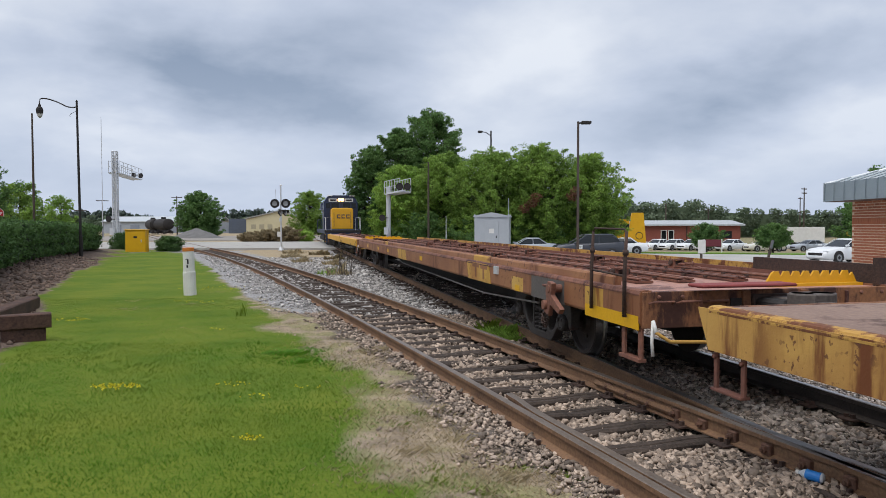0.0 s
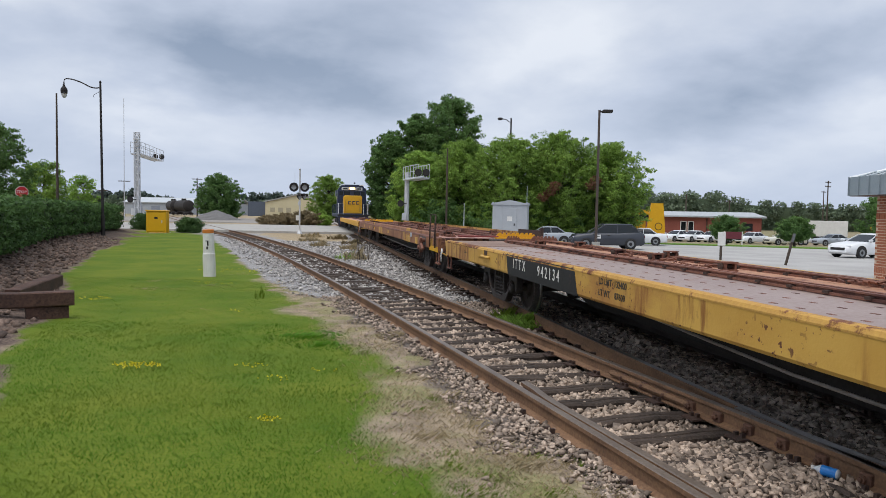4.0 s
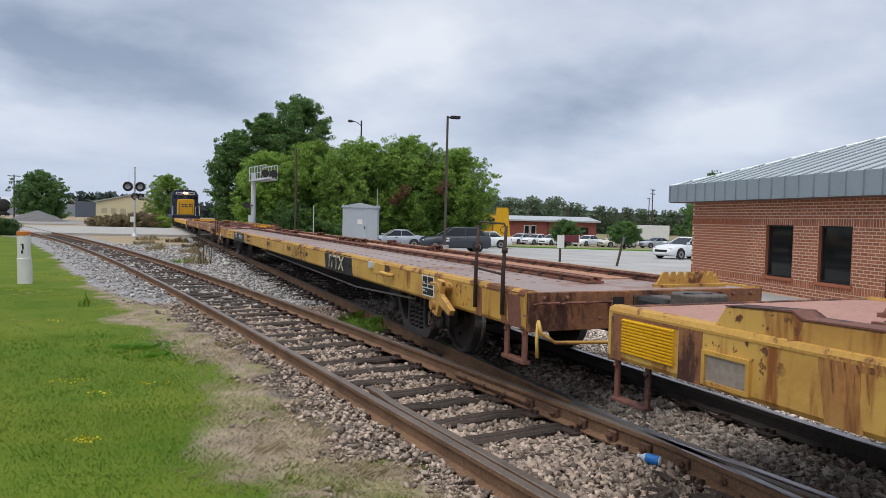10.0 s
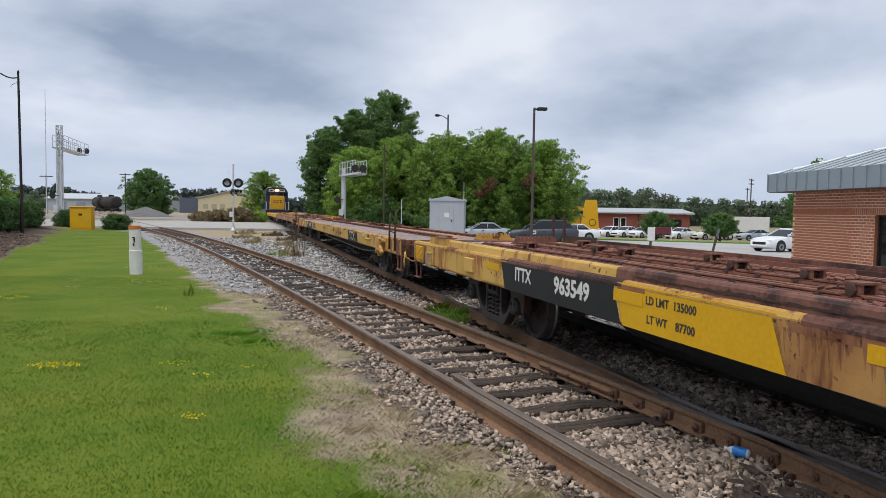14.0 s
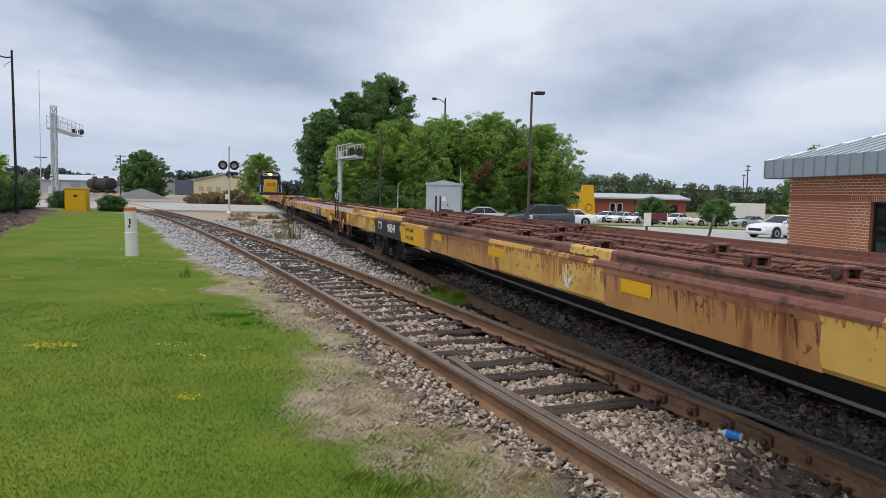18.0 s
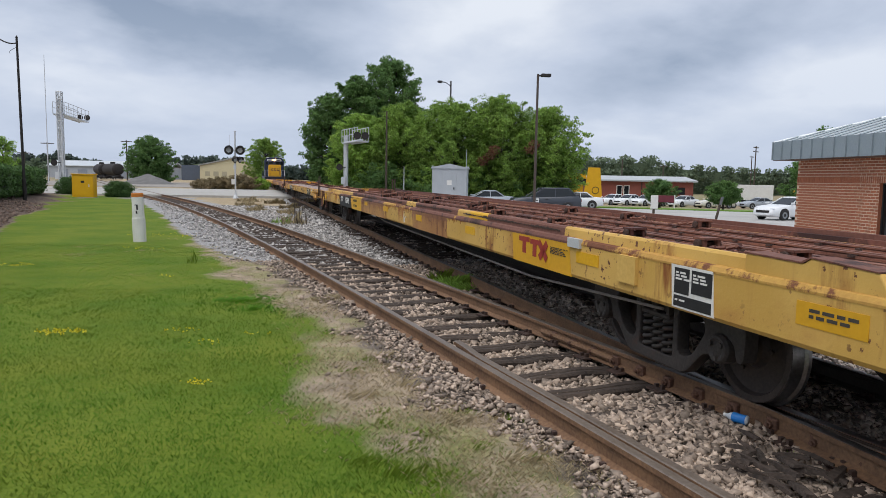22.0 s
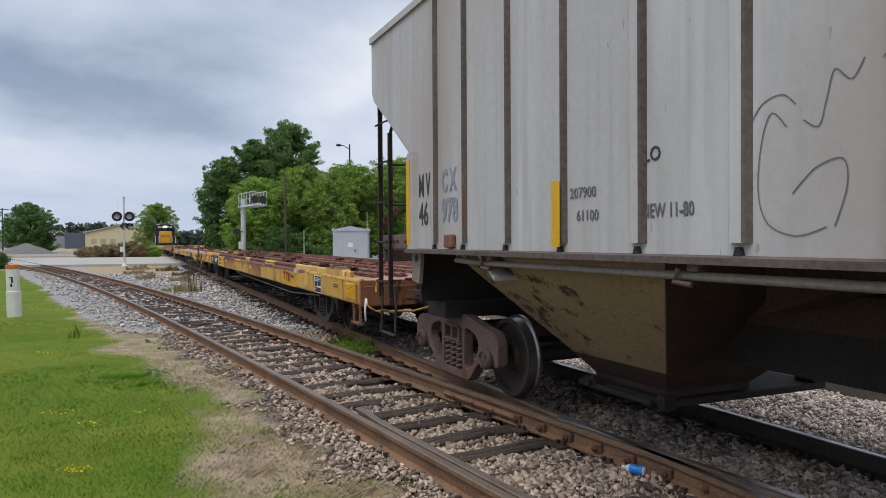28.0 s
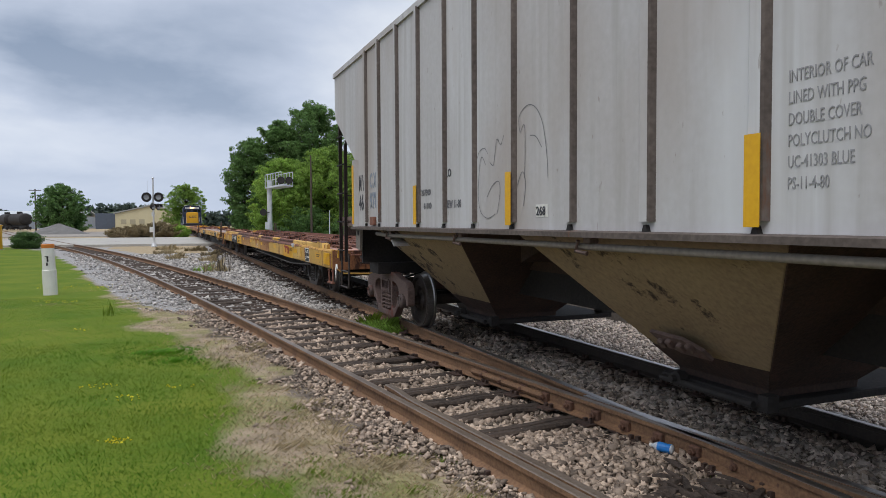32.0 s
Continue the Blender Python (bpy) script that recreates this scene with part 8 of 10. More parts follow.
# signs in the lot
sg = thing("lot_sign", "small white sign on a dark post in the lot", "sign", pose(13.4, 36.3, lot_z(13.4, 36.3)))
part("post", Shape().box(-0.05, 0.05, -0.05, 0.05, 0, 1.0), M_BARK, sg)
part("plate", Shape().box(-0.2, 0.2, -0.08, -0.05, 0.75, 1.45, 0.01), M_WHITE, sg)
sg = thing("lot_post", "leaning dark post with a narrow sign in the lot", "post", pose(15.1, 32.8, lot_z(15.1, 32.8), 0, 13, 0))
part("post", Shape().box(-0.045, 0.045, -0.045, 0.045, 0, 1.5), M_BARK, sg)
part("plate", Shape().box(-0.055, 0.055, -0.07, -0.045, 1.1, 1.5), mat("grey_sign", (0.15, 0.16, 0.165), None, 0.6), sg)
sg = thing("maroon_sign", "maroon board on two pale posts beside the lawn strip", "sign", pose(27.0, 70, lot_z(27, 70), 0, 0, -10))
part("board", Shape().box(-0.78, 0.78, -0.05, 0.05, 0.65, 1.35, 0.02), mat("maroon_board", (0.17, 0.03, 0.045), None, 0.6), sg)
for x in (-0.84, 0.84):
    part("post", Shape().box(x - 0.05, x + 0.05, -0.05, 0.05, 0, 1.4), M_WHITE, sg)

# landscape timbers stacked by the lawn
def timber(x0, y0, x1, y1, z, w, label):
    d = math.hypot(x1 - x0, y1 - y0)
    n = 9
    rnd = random.Random(int(x0 * 100))
    rings = []
    for k in range(n):
        t = d * k / (n - 1)
        c = 0.02
        j = [rnd.uniform(-0.008, 0.008) for _ in range(8)]
        rings.append([(t, -w / 2 + c + j[0], z + j[1]), (t, w / 2 - c, z + j[2]), (t, w / 2 + j[3], z + c), (t, w / 2 + j[4], z + w - c),
                      (t, w / 2 - c, z + w + j[5]), (t, -w / 2 + c, z + w + j[6]), (t, -w / 2 + j[7], z + w - c), (t, -w / 2, z + c)])
    single("timber", Shape().rings(rings), mat("old_dark_timber", (0.115, 0.06, 0.042), (0.03, 0.018, 0.014), 0.9, 0, 3, 26, 0.9), label, "timber",
           pose(x0, y0, 0, 0, 0, math.degrees(math.atan2(y1 - y0, x1 - x0))), group="stacked timbers")


timber(-8.9, 9.75, -6.35, 11.35, 0.06, 0.24, "weathered dark timber resting on short blocks")
timber(-6.95, 11.0, -6.45, 11.35, -0.17, 0.235, "short dark timber block on the grass")
timber(-8.6, 9.95, -8.1, 10.25, -0.17, 0.235, "short dark timber block on the grass")
timber(-7.45, 11.45, -8.3, 14.2, 0.04, 0.24, "grey weathered timber lying against the mulch bank")

# bottle by the frog rail
bt = thing("plastic_bottle", "crushed blue and white plastic bottle on the ballast", "bottle", pose(2.63, 4.98, -0.12, 0, 0, 128))
part("body", Shape().lathe((-0.10, 0, 0), (1, 0, 0), [(0, 0.028), (0.012, 0.037), (0.05, 0.034), (0.10, 0.037), (0.135, 0.034), (0.165, 0.015), (0.175, 0.013)], 14), mat("clear_plastic", (0.62, 0.66, 0.7), None, 0.15), bt, smooth=True)
part("label", Shape().lathe((-0.085, 0, 0), (1, 0, 0), [(0, 0.0385), (0.03, 0.036), (0.06, 0.0375), (0.105, 0.0385)], 14), mat("blue_label", (0.02, 0.16, 0.5), (0.02, 0.22, 0.6), 0.4), bt, "blue label band")
part("cap", Shape().lathe((0.075, 0, 0), (1, 0, 0), [(0, 0.015), (0.018, 0.015)], 10), M_WHITE, bt)

# ---- trees and hedges ----
def leaf_cloud(centres, radii, per, size, seed, squash=0.8, droop=0.3):
    """Leaf quads on and inside many clumps, as vertex and face arrays."""
    rng = np.random.default_rng(seed)
    centres, radii = np.array(centres, float), np.array(radii, float)
    n = len(centres) * per
    idx = np.repeat(np.arange(len(centres)), per)
    d = rng.normal(size=(n, 3))
    d /= np.linalg.norm(d, axis=1)[:, None]
    r = radii[idx] * (0.45 + 0.6 * rng.random(n) ** 0.6)
    p = centres[idx] + d * r[:, None] * np.array([1, 1, squash])
    nrm = d + rng.normal(scale=0.7, size=(n, 3)) + np.array([0, 0, 0.35])
    nrm /= np.linalg.norm(nrm, axis=1)[:, None]
    a = np.cross(nrm, rng.normal(size=(n, 3)))
    a /= np.linalg.norm(a, axis=1)[:, None]
    b = np.cross(nrm, a)
    s = size * (0.6 + 0.8 * rng.random(n))[:, None]
    fold = nrm * s * 0.25
    v = np.stack([p - a * s * 0.5, p - b * s * 0.32 - fold, p + a * s * 0.55 - np.array([0, 0, droop]) * s * 0.4, p + b * s * 0.32 - fold], 1).reshape(-1, 3)
    return v


def quads_mesh(name, v, material):
    me = bpy.data.meshes.new(name)
    n = len(v) // 4
    me.vertices.add(len(v))
    me.vertices.foreach_set("co", v.ravel())
    me.loops.add(n * 4)
    me.loops.foreach_set("vertex_index", np.arange(n * 4, dtype=np.int32))
    me.polygons.add(n)
    me.polygons.foreach_set("loop_start", np.arange(0, n * 4, 4, dtype=np.int32))
    me.polygons.foreach_set("loop_total", np.full(n, 4, dtype=np.int32))
    me.materials.append(material)
    me.update(calc_edges=True)
    return me


def tree(x, y, z, h, w, material, label, seed, trunk_h=0.25, lobes=26, sprays=26, leaf=0.22, depth=None, name="tree", accent=None, lean=0.0, top=0.42):
    """A broadleaf tree: tapered trunk, limbs, and lobes made of many small leafy sprays with a ragged outline."""
    rnd = random.Random(seed)
    rng = np.random.default_rng(seed)
    t = thing(name, label, "tree", pose(x, y, z))
    depth = depth or w
    tr = Shape()
    r0 = 0.022 * h + 0.05
    th = h * trunk_h
    z0 = th * 0.7
    tr.tube([(0, 0, -0.2), (0.03 * h * lean, 0.02, th * 0.5), (0.02 * h, 0, th), (0.03 * h, 0.02 * h, h * 0.8)], [r0 * 1.25, r0, r0 * 0.85, r0 * 0.2], 9)
    cents, rads = [], []
    small = min(w, h)
    boughs = int(lobes * 2.3)
    per = max(6, int(sprays * 0.46))
    for k in range(boughs):
        u = (k + rnd.random()) / boughs
        a = k * 2.39996 + rnd.uniform(-0.6, 0.6)
        # crown outline: widest at the height given by top, rounded above
        prof = math.sqrt(max(1 - ((u - top) / (1 - top)) ** 2, 0.015)) if u > top else 0.74 + 0.26 * u / top
        reach = prof * w / 2 * (rnd.uniform(0.45, 0.85) if k % 3 == 0 else rnd.uniform(0.80, 1.08))
        cx, cy = math.cos(a) * reach, math.sin(a) * reach * depth / w
        cz = z0 + (h - z0) * (0.03 + 0.95 * u) + rnd.uniform(-0.02, 0.03) * h
        sz = max(th * 0.5, cz - (reach + 0.08 * h) * math.tan(math.radians(rnd.uniform(18, 52))))
        ax = 0.02 * h
        bough = [(ax + (cx - ax) * q, cy * q, sz + (cz - sz) * q ** 1.35) for q in (0.0, 0.35, 0.7, 1.0)]
        tr.tube(bough, [r0 * 0.3, r0 * 0.16, r0 * 0.08, r0 * 0.02], 4)
        lr = small * rnd.uniform(0.05, 0.085)
        for q in range(per):
            f = 0.42 + 0.62 * (q + rnd.random()) / per
            sp = lr * (1.35 - 0.95 * f)
            g = rng.normal(size=3)
            cents.append((ax + (cx - ax) * f + g[0] * sp, cy * f + g[1] * sp, sz + (cz - sz) * f ** 1.35 + g[2] * sp * 0.5))
            rads.append((0.14 + 0.9 * leaf) * rnd.uniform(0.75, 1.6) * (1.45 - 0.65 * f))
    cents, rads = np.array(cents), np.array(rads)
    part("trunk", tr, M_BARK, t)
    part("crown", quads_mesh("crown", leaf_cloud(cents, rads, 34, leaf * 0.74, seed, 0.6), material), material, t)
    if accent:
        am, pts = accent
        part("accent_leaves", quads_mesh("accent_leaves", leaf_cloud(pts, [0.5] * len(pts), 160, leaf * 0.9, seed + 1), am), am, t)
    return t


GR = -0.45
tree(-1.3, 79, GR, 15.2, 8.8, M_LEAFDARK, "tall dark green broadleaf tree behind the tracks", 1, 0.12, 70, 34, 0.25, top=0.55)
tree(-5.0, 78, GR, 13.0, 7.0, M_LEAFDARK, "dark green broadleaf tree in the grove", 22, 0.12, 52, 32, 0.25, top=0.5)
tree(-7.9, 77, GR, 10.9, 5.6, M_LEAFDARK, "dark green broadleaf tree at the end of the grove", 21, 0.1, 44, 30, 0.25, top=0.5)
tree(-3.6, 64, GR, 7.8, 6.4, M_LEAFLIGHT, "light green bushy tree by the tracks", 2, 0.05, 62, 34, 0.19)
tree(0.2, 63, GR, 8.7, 7.4, M_LEAF, "mid green bushy tree by the tracks", 3, 0.05, 66, 34, 0.19, top=0.5)
tree(4.4, 60, GR, 8.6, 8.0, M_LEAF, "spreading green tree over the parked cars", 4, 0.12, 76, 34, 0.185, lean=0.4, top=0.5)
tree(8.2, 60.5, GR, 9.1, 7.6, M_LEAF, "spreading green tree with a reddish dying branch", 5, 0.12, 76, 34, 0.185, top=0.5,
     accent=(M_LEAFRED, [(-1.0, -3.4, 4.0), (-0.6, -3.5, 4.5), (-1.5, -3.3, 3.6), (2.4, -3.1, 4.6), (2.7, -3.0, 5.0)]))
tree(12.7, 62, GR, 8.5, 7.9, M_LEAF, "bushy green tree at the parking lot's edge", 6, 0.12, 70, 34, 0.19, top=0.5)
tree(-1.6, 61, GR, 3.6, 6.0, M_LEAFDARK, "dark undergrowth below the trees", 7, 0.02, 20, 26, 0.2, name="shrub")
tree(3.8, 59, GR, 3.2, 7.0, M_LEAFDARK, "dark undergrowth below the trees", 8, 0.02, 20, 26, 0.2, name="shrub")
tree(10.5, 61.5, GR, 3.4, 7.5, M_LEAFDARK, "dark undergrowth below the trees", 9, 0.02, 20, 26, 0.2, name="shrub")
# across the road
tree(-45.3, 131, GR, 8.7, 9.0, M_LEAFDARK, "round dark green tree beyond the crossing", 10, 0.2, 50, 26, 0.30)
tree(-30.4, 160, GR, 10.6, 9.4, M_LEAF, "green tree behind the locomotive", 11, 0.1, 46, 26, 0.30, top=0.5)
tree(-51, 150, GR, 3.2, 9, M_LEAFDARK, "low shrubs beyond the crossing", 12, 0.02, 16, 16, 0.4, name="shrub")
# left of the hedge
tree(-35.5, 52, 0, 8.2, 7.0, M_LEAFDARK, "dark tree behind the hedge", 13, 0.2, 30, 26, 0.22)
tree(-41, 68, 0, 6.0, 6.0, M_LEAF, "young tree behind the hedge", 14, 0.15, 22, 20, 0.25)
tree(-36.5, 67, 0, 4.8, 3.4, M_LEAFLIGHT, "slender sapling behind the hedge", 15, 0.1, 14, 16, 0.2)
# by the station
tree(37, 60, -1.0, 7.7, 6.0, M_LEAFDARK, "thin-topped tree behind the station house", 19, 0.3, 9, 12, 0.22)
tree(42.5, 71, -1.2, 5.8, 5.0, M_LEAFDARK, "dark tree behind the station house", 20, 0.15, 24, 22, 0.26)
# clipped round lot trees
for x, y, s in ((27.1, 72.0, 30), (33.0, 70.0, 31)):
    tree(x, y, lot_z(x, y), 2.95, 3.5, M_LEAFDARK, "small round-headed tree in the lawn strip", s, 0.42, 24, 22, 0.17)

# brown scrub round the crossing signal
scrub = mat("brown_scrub_leaves", (0.25, 0.18, 0.10), (0.15, 0.125, 0.06), 0.8, 0, 0.5, 3, 0.0, island=0.35)
for k, (x, y, h, w) in enumerate(((-22.5, 88, 1.5, 4.4), (-19.3, 87, 1.9, 4.6), (-17.6, 89, 1.4, 3.2), (-24.6, 90, 1.2, 3.4), (-20.8, 89, 1.6, 5.0))):
    tree(x, y, -0.15, h, w, M_LEAFLIGHT if k == 2 else scrub, "brownish overgrown scrub by the crossing", 40 + k, 0.02, 18, 20, 0.16, name="scrub")
tree(-25.0, 55.5, -0.15, 1.5, 2.6, M_HEDGE, "rounded dark shrub behind the yellow cabinet", 45, 0.02, 20, 24, 0.11, name="shrub")
tree(-21.2, 54.5, -0.15, 1.15, 2.2, M_HEDGE, "rounded dark shrub beside the yellow cabinet", 46, 0.02, 18, 24, 0.11, name="shrub")


def hedge(pts, h, w, label, seed):
    """A clipped hedge along points: leafy box with a lumpy skin over a shade-dark core."""
    rnd = random.Random(seed)
    t = thing("hedge", label, "hedge")
    cents, rads = [], []
    core = []
    for (x0, y0), (x1, y1) in zip(pts, pts[1:]):
        L = math.hypot(x1 - x0, y1 - y0)
        nx, ny = (y1 - y0) / L, -(x1 - x0) / L
        n = int(L / 0.42)
        for k in range(n):
            u = k / n
            bx, by = x0 + (x1 - x0) * u, y0 + (y1 - y0) * u
            z = ground_z(bx, by)
            for q in (-0.5, 0.0, 0.5):
                for lev in (0.18, 0.5, 0.82):
                    if q == 0.0 and lev < 0.8:
                        continue
                    cents.append((bx + nx * q * w * rnd.uniform(0.8, 1.05), by + ny * q * w * rnd.uniform(0.8, 1.05), z + h * lev + rnd.uniform(-0.05, 0.06)))
                    rads.append(rnd.uniform(0.26, 0.36))
        z0, z1 = ground_z(x0, y0), ground_z(x1, y1)
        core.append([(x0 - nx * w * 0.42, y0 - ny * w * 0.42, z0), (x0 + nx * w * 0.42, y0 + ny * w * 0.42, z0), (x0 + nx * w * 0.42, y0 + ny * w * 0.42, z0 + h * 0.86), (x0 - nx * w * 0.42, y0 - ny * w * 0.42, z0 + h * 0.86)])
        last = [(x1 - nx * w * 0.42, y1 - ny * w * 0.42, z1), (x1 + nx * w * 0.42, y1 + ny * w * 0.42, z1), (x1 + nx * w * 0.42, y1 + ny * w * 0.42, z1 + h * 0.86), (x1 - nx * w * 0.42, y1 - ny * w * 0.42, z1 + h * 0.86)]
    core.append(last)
    # solid filler whose near-black colour stands for the shade between the leaves
    part("inner_wood", Shape().rings(core), mat("shaded_hedge_core", (0.012, 0.016, 0.008), None, 0.95), t)
    part("foliage", quads_mesh("foliage", leaf_cloud(cents, rads, 55, 0.13, seed, 1.0), M_HEDGE), M_HEDGE, t)


hedge([(-10.4, 12.5), (-13.4, 19.0), (-17.3, 27.0), (-20.6, 36.5), (-25.2, 50.0)], 1.68, 1.5, "clipped dark green hedge along the mulch bank", 61)


def ridge(name, label, x0, x1, y, h0, h1, seed, material, leaf=1.2, per=26, z=-1.0, step=3.0):
    """A far run of woods: overlapping leafy clumps in front of a solid dark core."""
    rnd = random.Random(seed)
    cents, rads = [], []
    t = thing(name, label, "woods", kind="stuff")
    prof = []
    x = x0
    while x < x1:
        h = h0 + (h1 - h0) * (0.5 + 0.5 * math.sin(x * 0.045 + seed)) * rnd.uniform(0.75, 1.15)
        prof.append((x, h))
        for lev in (0.25, 0.6, 0.9):
            cents.append((x + rnd.uniform(-1, 1) * step * 0.4, y + rnd.uniform(-2, 2), z + h * lev))
            rads.append(max(h * 0.22, step * 0.5))
        x += step
    poly = [(x0, z)] + [(a, z + b * 0.86) for a, b in prof] + [(x1, z)]
    part("woods_core", Shape().slab(poly, 1, y + 2, y + 5), material, t)
    part("woods_foliage", quads_mesh("woods_foliage", leaf_cloud(cents, rads, per, leaf, seed), material), material, t)


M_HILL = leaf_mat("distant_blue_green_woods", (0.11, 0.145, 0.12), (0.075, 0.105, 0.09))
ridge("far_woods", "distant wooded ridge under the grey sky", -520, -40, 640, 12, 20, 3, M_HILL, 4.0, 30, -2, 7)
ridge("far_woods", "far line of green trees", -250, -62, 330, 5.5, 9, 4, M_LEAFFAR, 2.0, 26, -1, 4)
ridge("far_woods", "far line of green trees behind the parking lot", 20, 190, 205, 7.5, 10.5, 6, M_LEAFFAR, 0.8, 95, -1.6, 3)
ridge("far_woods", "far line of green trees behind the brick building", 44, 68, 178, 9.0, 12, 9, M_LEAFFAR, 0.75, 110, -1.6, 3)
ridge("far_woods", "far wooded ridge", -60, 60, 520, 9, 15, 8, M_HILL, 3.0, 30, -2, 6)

# ---- parked vehicles ----
M_TYRE = M_RUBBER
M_CARGLASS = glass("tinted_car_glass", (0.02, 0.024, 0.028), 0.06)


def paint(name, c, rough=0.28):
    m = mat(name, c, tuple(v * 0.93 for v in c), rough, 0, 2, 60, 0.0, spec=0.5)
    return m


P_WHITE = paint("white_car_paint", (0.74, 0.75, 0.76))
P_SILVER = paint("silver_car_paint", (0.34, 0.37, 0.41))
P_DARK = paint("dark_grey_car_paint", (0.045, 0.05, 0.062), 0.25)
P_CREAM = paint("cream_car_paint", (0.60, 0.58, 0.50))


def vehicle(name, label, m, body_paint, L=4.7, W=1.8, H=1.45, suv=False):
    """A car: origin on the ground in its middle, front towards +x."""
    v = thing(name, label, "car", m, group="parked cars")
    h, w = L / 2, W / 2
    low = 0.20 if not suv else 0.26
    belt = 0.66 * H if not suv else 0.62 * H
    # body lofted along its length: place, upper edge, half width, lower edge
    if suv:
        st = [(1.0, 0.50, 0.80), (0.97, 0.72, 0.90), (0.88, 0.90, 0.97), (0.66, 0.95, 1.0), (0.44, 1.0, 1.0), (-0.30, 1.03, 1.0), (-0.70, 1.08, 1.0), (-0.90, 1.10, 0.97), (-0.985, 0.98, 0.92), (-1.0, 0.55, 0.88)]
    else:
        st = [(1.0, 0.52, 0.74), (0.965, 0.72, 0.86), (0.86, 0.86, 0.96), (0.60, 0.94, 1.0), (0.36, 0.99, 1.0), (-0.40, 1.02, 1.0), (-0.70, 1.04, 0.99), (-0.94, 1.0, 0.92), (-0.985, 0.92, 0.88), (-1.0, 0.55, 0.84)]
    rings = []
    for fx, fz, fw in st:
        x, zt, wy = fx * h, fz * belt, fw * w
        zl = low + (0.10 if abs(fx) > 0.93 else 0.0)
        zm = zl + (zt - zl) * 0.55
        side = [(wy * 0.94, zl), (wy, zl + 0.10), (wy, zm), (wy * 0.97, zt - 0.05), (wy * 0.88, zt), (wy * 0.45, zt + 0.02)]
        rings.append([(x, y, z) for y, z in side] + [(x, -y, z) for y, z in reversed(side)])
    part("body", Shape().rings(rings), body_paint, v, smooth=True)
    # glasshouse: dark glass all round under a painted roof, with painted pillars
    if suv:
        base, roof = (0.50, -0.95), (0.10, -0.66)
    else:
        base, roof = (0.40, -0.72), (0.02, -0.40)
    bw, rw = w * 0.90, w * 0.70
    zb, zr = belt - 0.02, H - 0.05
    g = []
    for t in (0.0, 0.5, 1.0):
        x0, x1 = h * (base[0] + (roof[0] - base[0]) * t), h * (base[1] + (roof[1] - base[1]) * t)
        yy, zz = bw + (rw - bw) * t ** 1.2, zb + (zr - zb) * t
        g.append([(x0 - 0.03, yy * 0.80, zz), (x0, 0, zz), (x0 - 0.03, -yy * 0.80, zz), (x0 - 0.16, -yy, zz), (x1 + 0.16, -yy, zz), (x1 + 0.03, -yy * 0.80, zz), (x1, 0, zz), (x1 + 0.03, yy * 0.80, zz), (x1 + 0.16, yy, zz), (x0 - 0.16, yy, zz)])
    part("window_glass", Shape().rings(g), M_CARGLASS, v, "dark tinted glass all round")
    x0, x1 = h * roof[0] + 0.05, h * roof[1] - 0.05
    rr = []
    for k, (ins, z) in enumerate(((0.0, zr - 0.05), (0.0, zr), (0.10, zr + 0.045), (0.5, zr + 0.055))):
        ww = rw + 0.015
        rr.append([(x0 - ins, (ww - ins * 0.5) * 0.78, z), (x0 - ins, -(ww - ins * 0.5) * 0.78, z), (x0 - ins - 0.14, -(ww - ins * 0.5), z), (x1 + ins + 0.14, -(ww - ins * 0.5), z), (x1 + ins, -(ww - ins * 0.5) * 0.78, z), (x1 + ins, (ww - ins * 0.5) * 0.78, z), (x1 + ins + 0.14, ww - ins * 0.5, z), (x0 - ins - 0.14, ww - ins * 0.5, z)])
    part("roof", Shape().rings(rr), body_paint, v, smooth=True)
    for o in (-1, 1):
        for fb, ft, th in ((base[0] - 0.035, roof[0] + 0.0, 0.05), ((base[0] + base[1]) * 0.5 - 0.02, (roof[0] + roof[1]) * 0.5 + 0.02, 0.045), (base[1] + 0.05, roof[1] + 0.02, 0.08)):
            part("pillar", Shape().tube([(h * fb, o * (bw + 0.004), zb), (h * ft, o * (rw + 0.006), zr)], th * 0.5, 5), body_paint, v)
    hood = belt
    for cx in (h * 0.62, -h * 0.60):
        for o in (-1, 1):
            part("wheel_arch", Shape().lathe((cx, o * (w - 0.06), 0.36), (0, o, 0), [(0, 0.40), (0.064, 0.40), (0.066, 0.39)], 18), M_BLACK, v)
    r = 0.33 if not suv else 0.37
    for cx in (h * 0.62, -h * 0.60):
        for o in (-1, 1):
            wh = part("wheel", Shape().lathe((cx, o * (w - 0.20), r), (0, o, 0), [(0, r * 0.9), (0.03, r), (0.20, r), (0.225, r * 0.9)], 18), M_TYRE, v)
            part("rim", Shape().lathe((cx, o * (w + 0.01), r), (0, o, 0), [(0, r * 0.66), (0.025, r * 0.64), (0.012, r * 0.2)], 14), mat("dull_wheel_alloy", (0.30, 0.31, 0.32), (0.2, 0.205, 0.21), 0.4, 0.5, 6, 40, 0), wh)
    for o in (-1, 1):
        part("headlight", Shape().box(h * 0.90, h * 0.965, o * (w - 0.27) - 0.15, o * (w - 0.27) + 0.15, hood * 0.66, hood * 0.78, 0.02), mat("clear_lamp_lens", (0.7, 0.72, 0.74), None, 0.15), v)
        part("tail_light", Shape().box(-h - 0.005, -h + 0.16, o * (w - 0.26) - 0.14, o * (w - 0.26) + 0.14, hood * 0.72, hood * 0.90, 0.02), mat("red_lamp_lens", (0.30, 0.012, 0.012), None, 0.2), v)
        part("mirror", Shape().box(h * 0.34, h * 0.42, o * (w + 0.08) - 0.09, o * (w + 0.08) + 0.09, hood + 0.03, hood + 0.15, 0.02), body_paint, v)
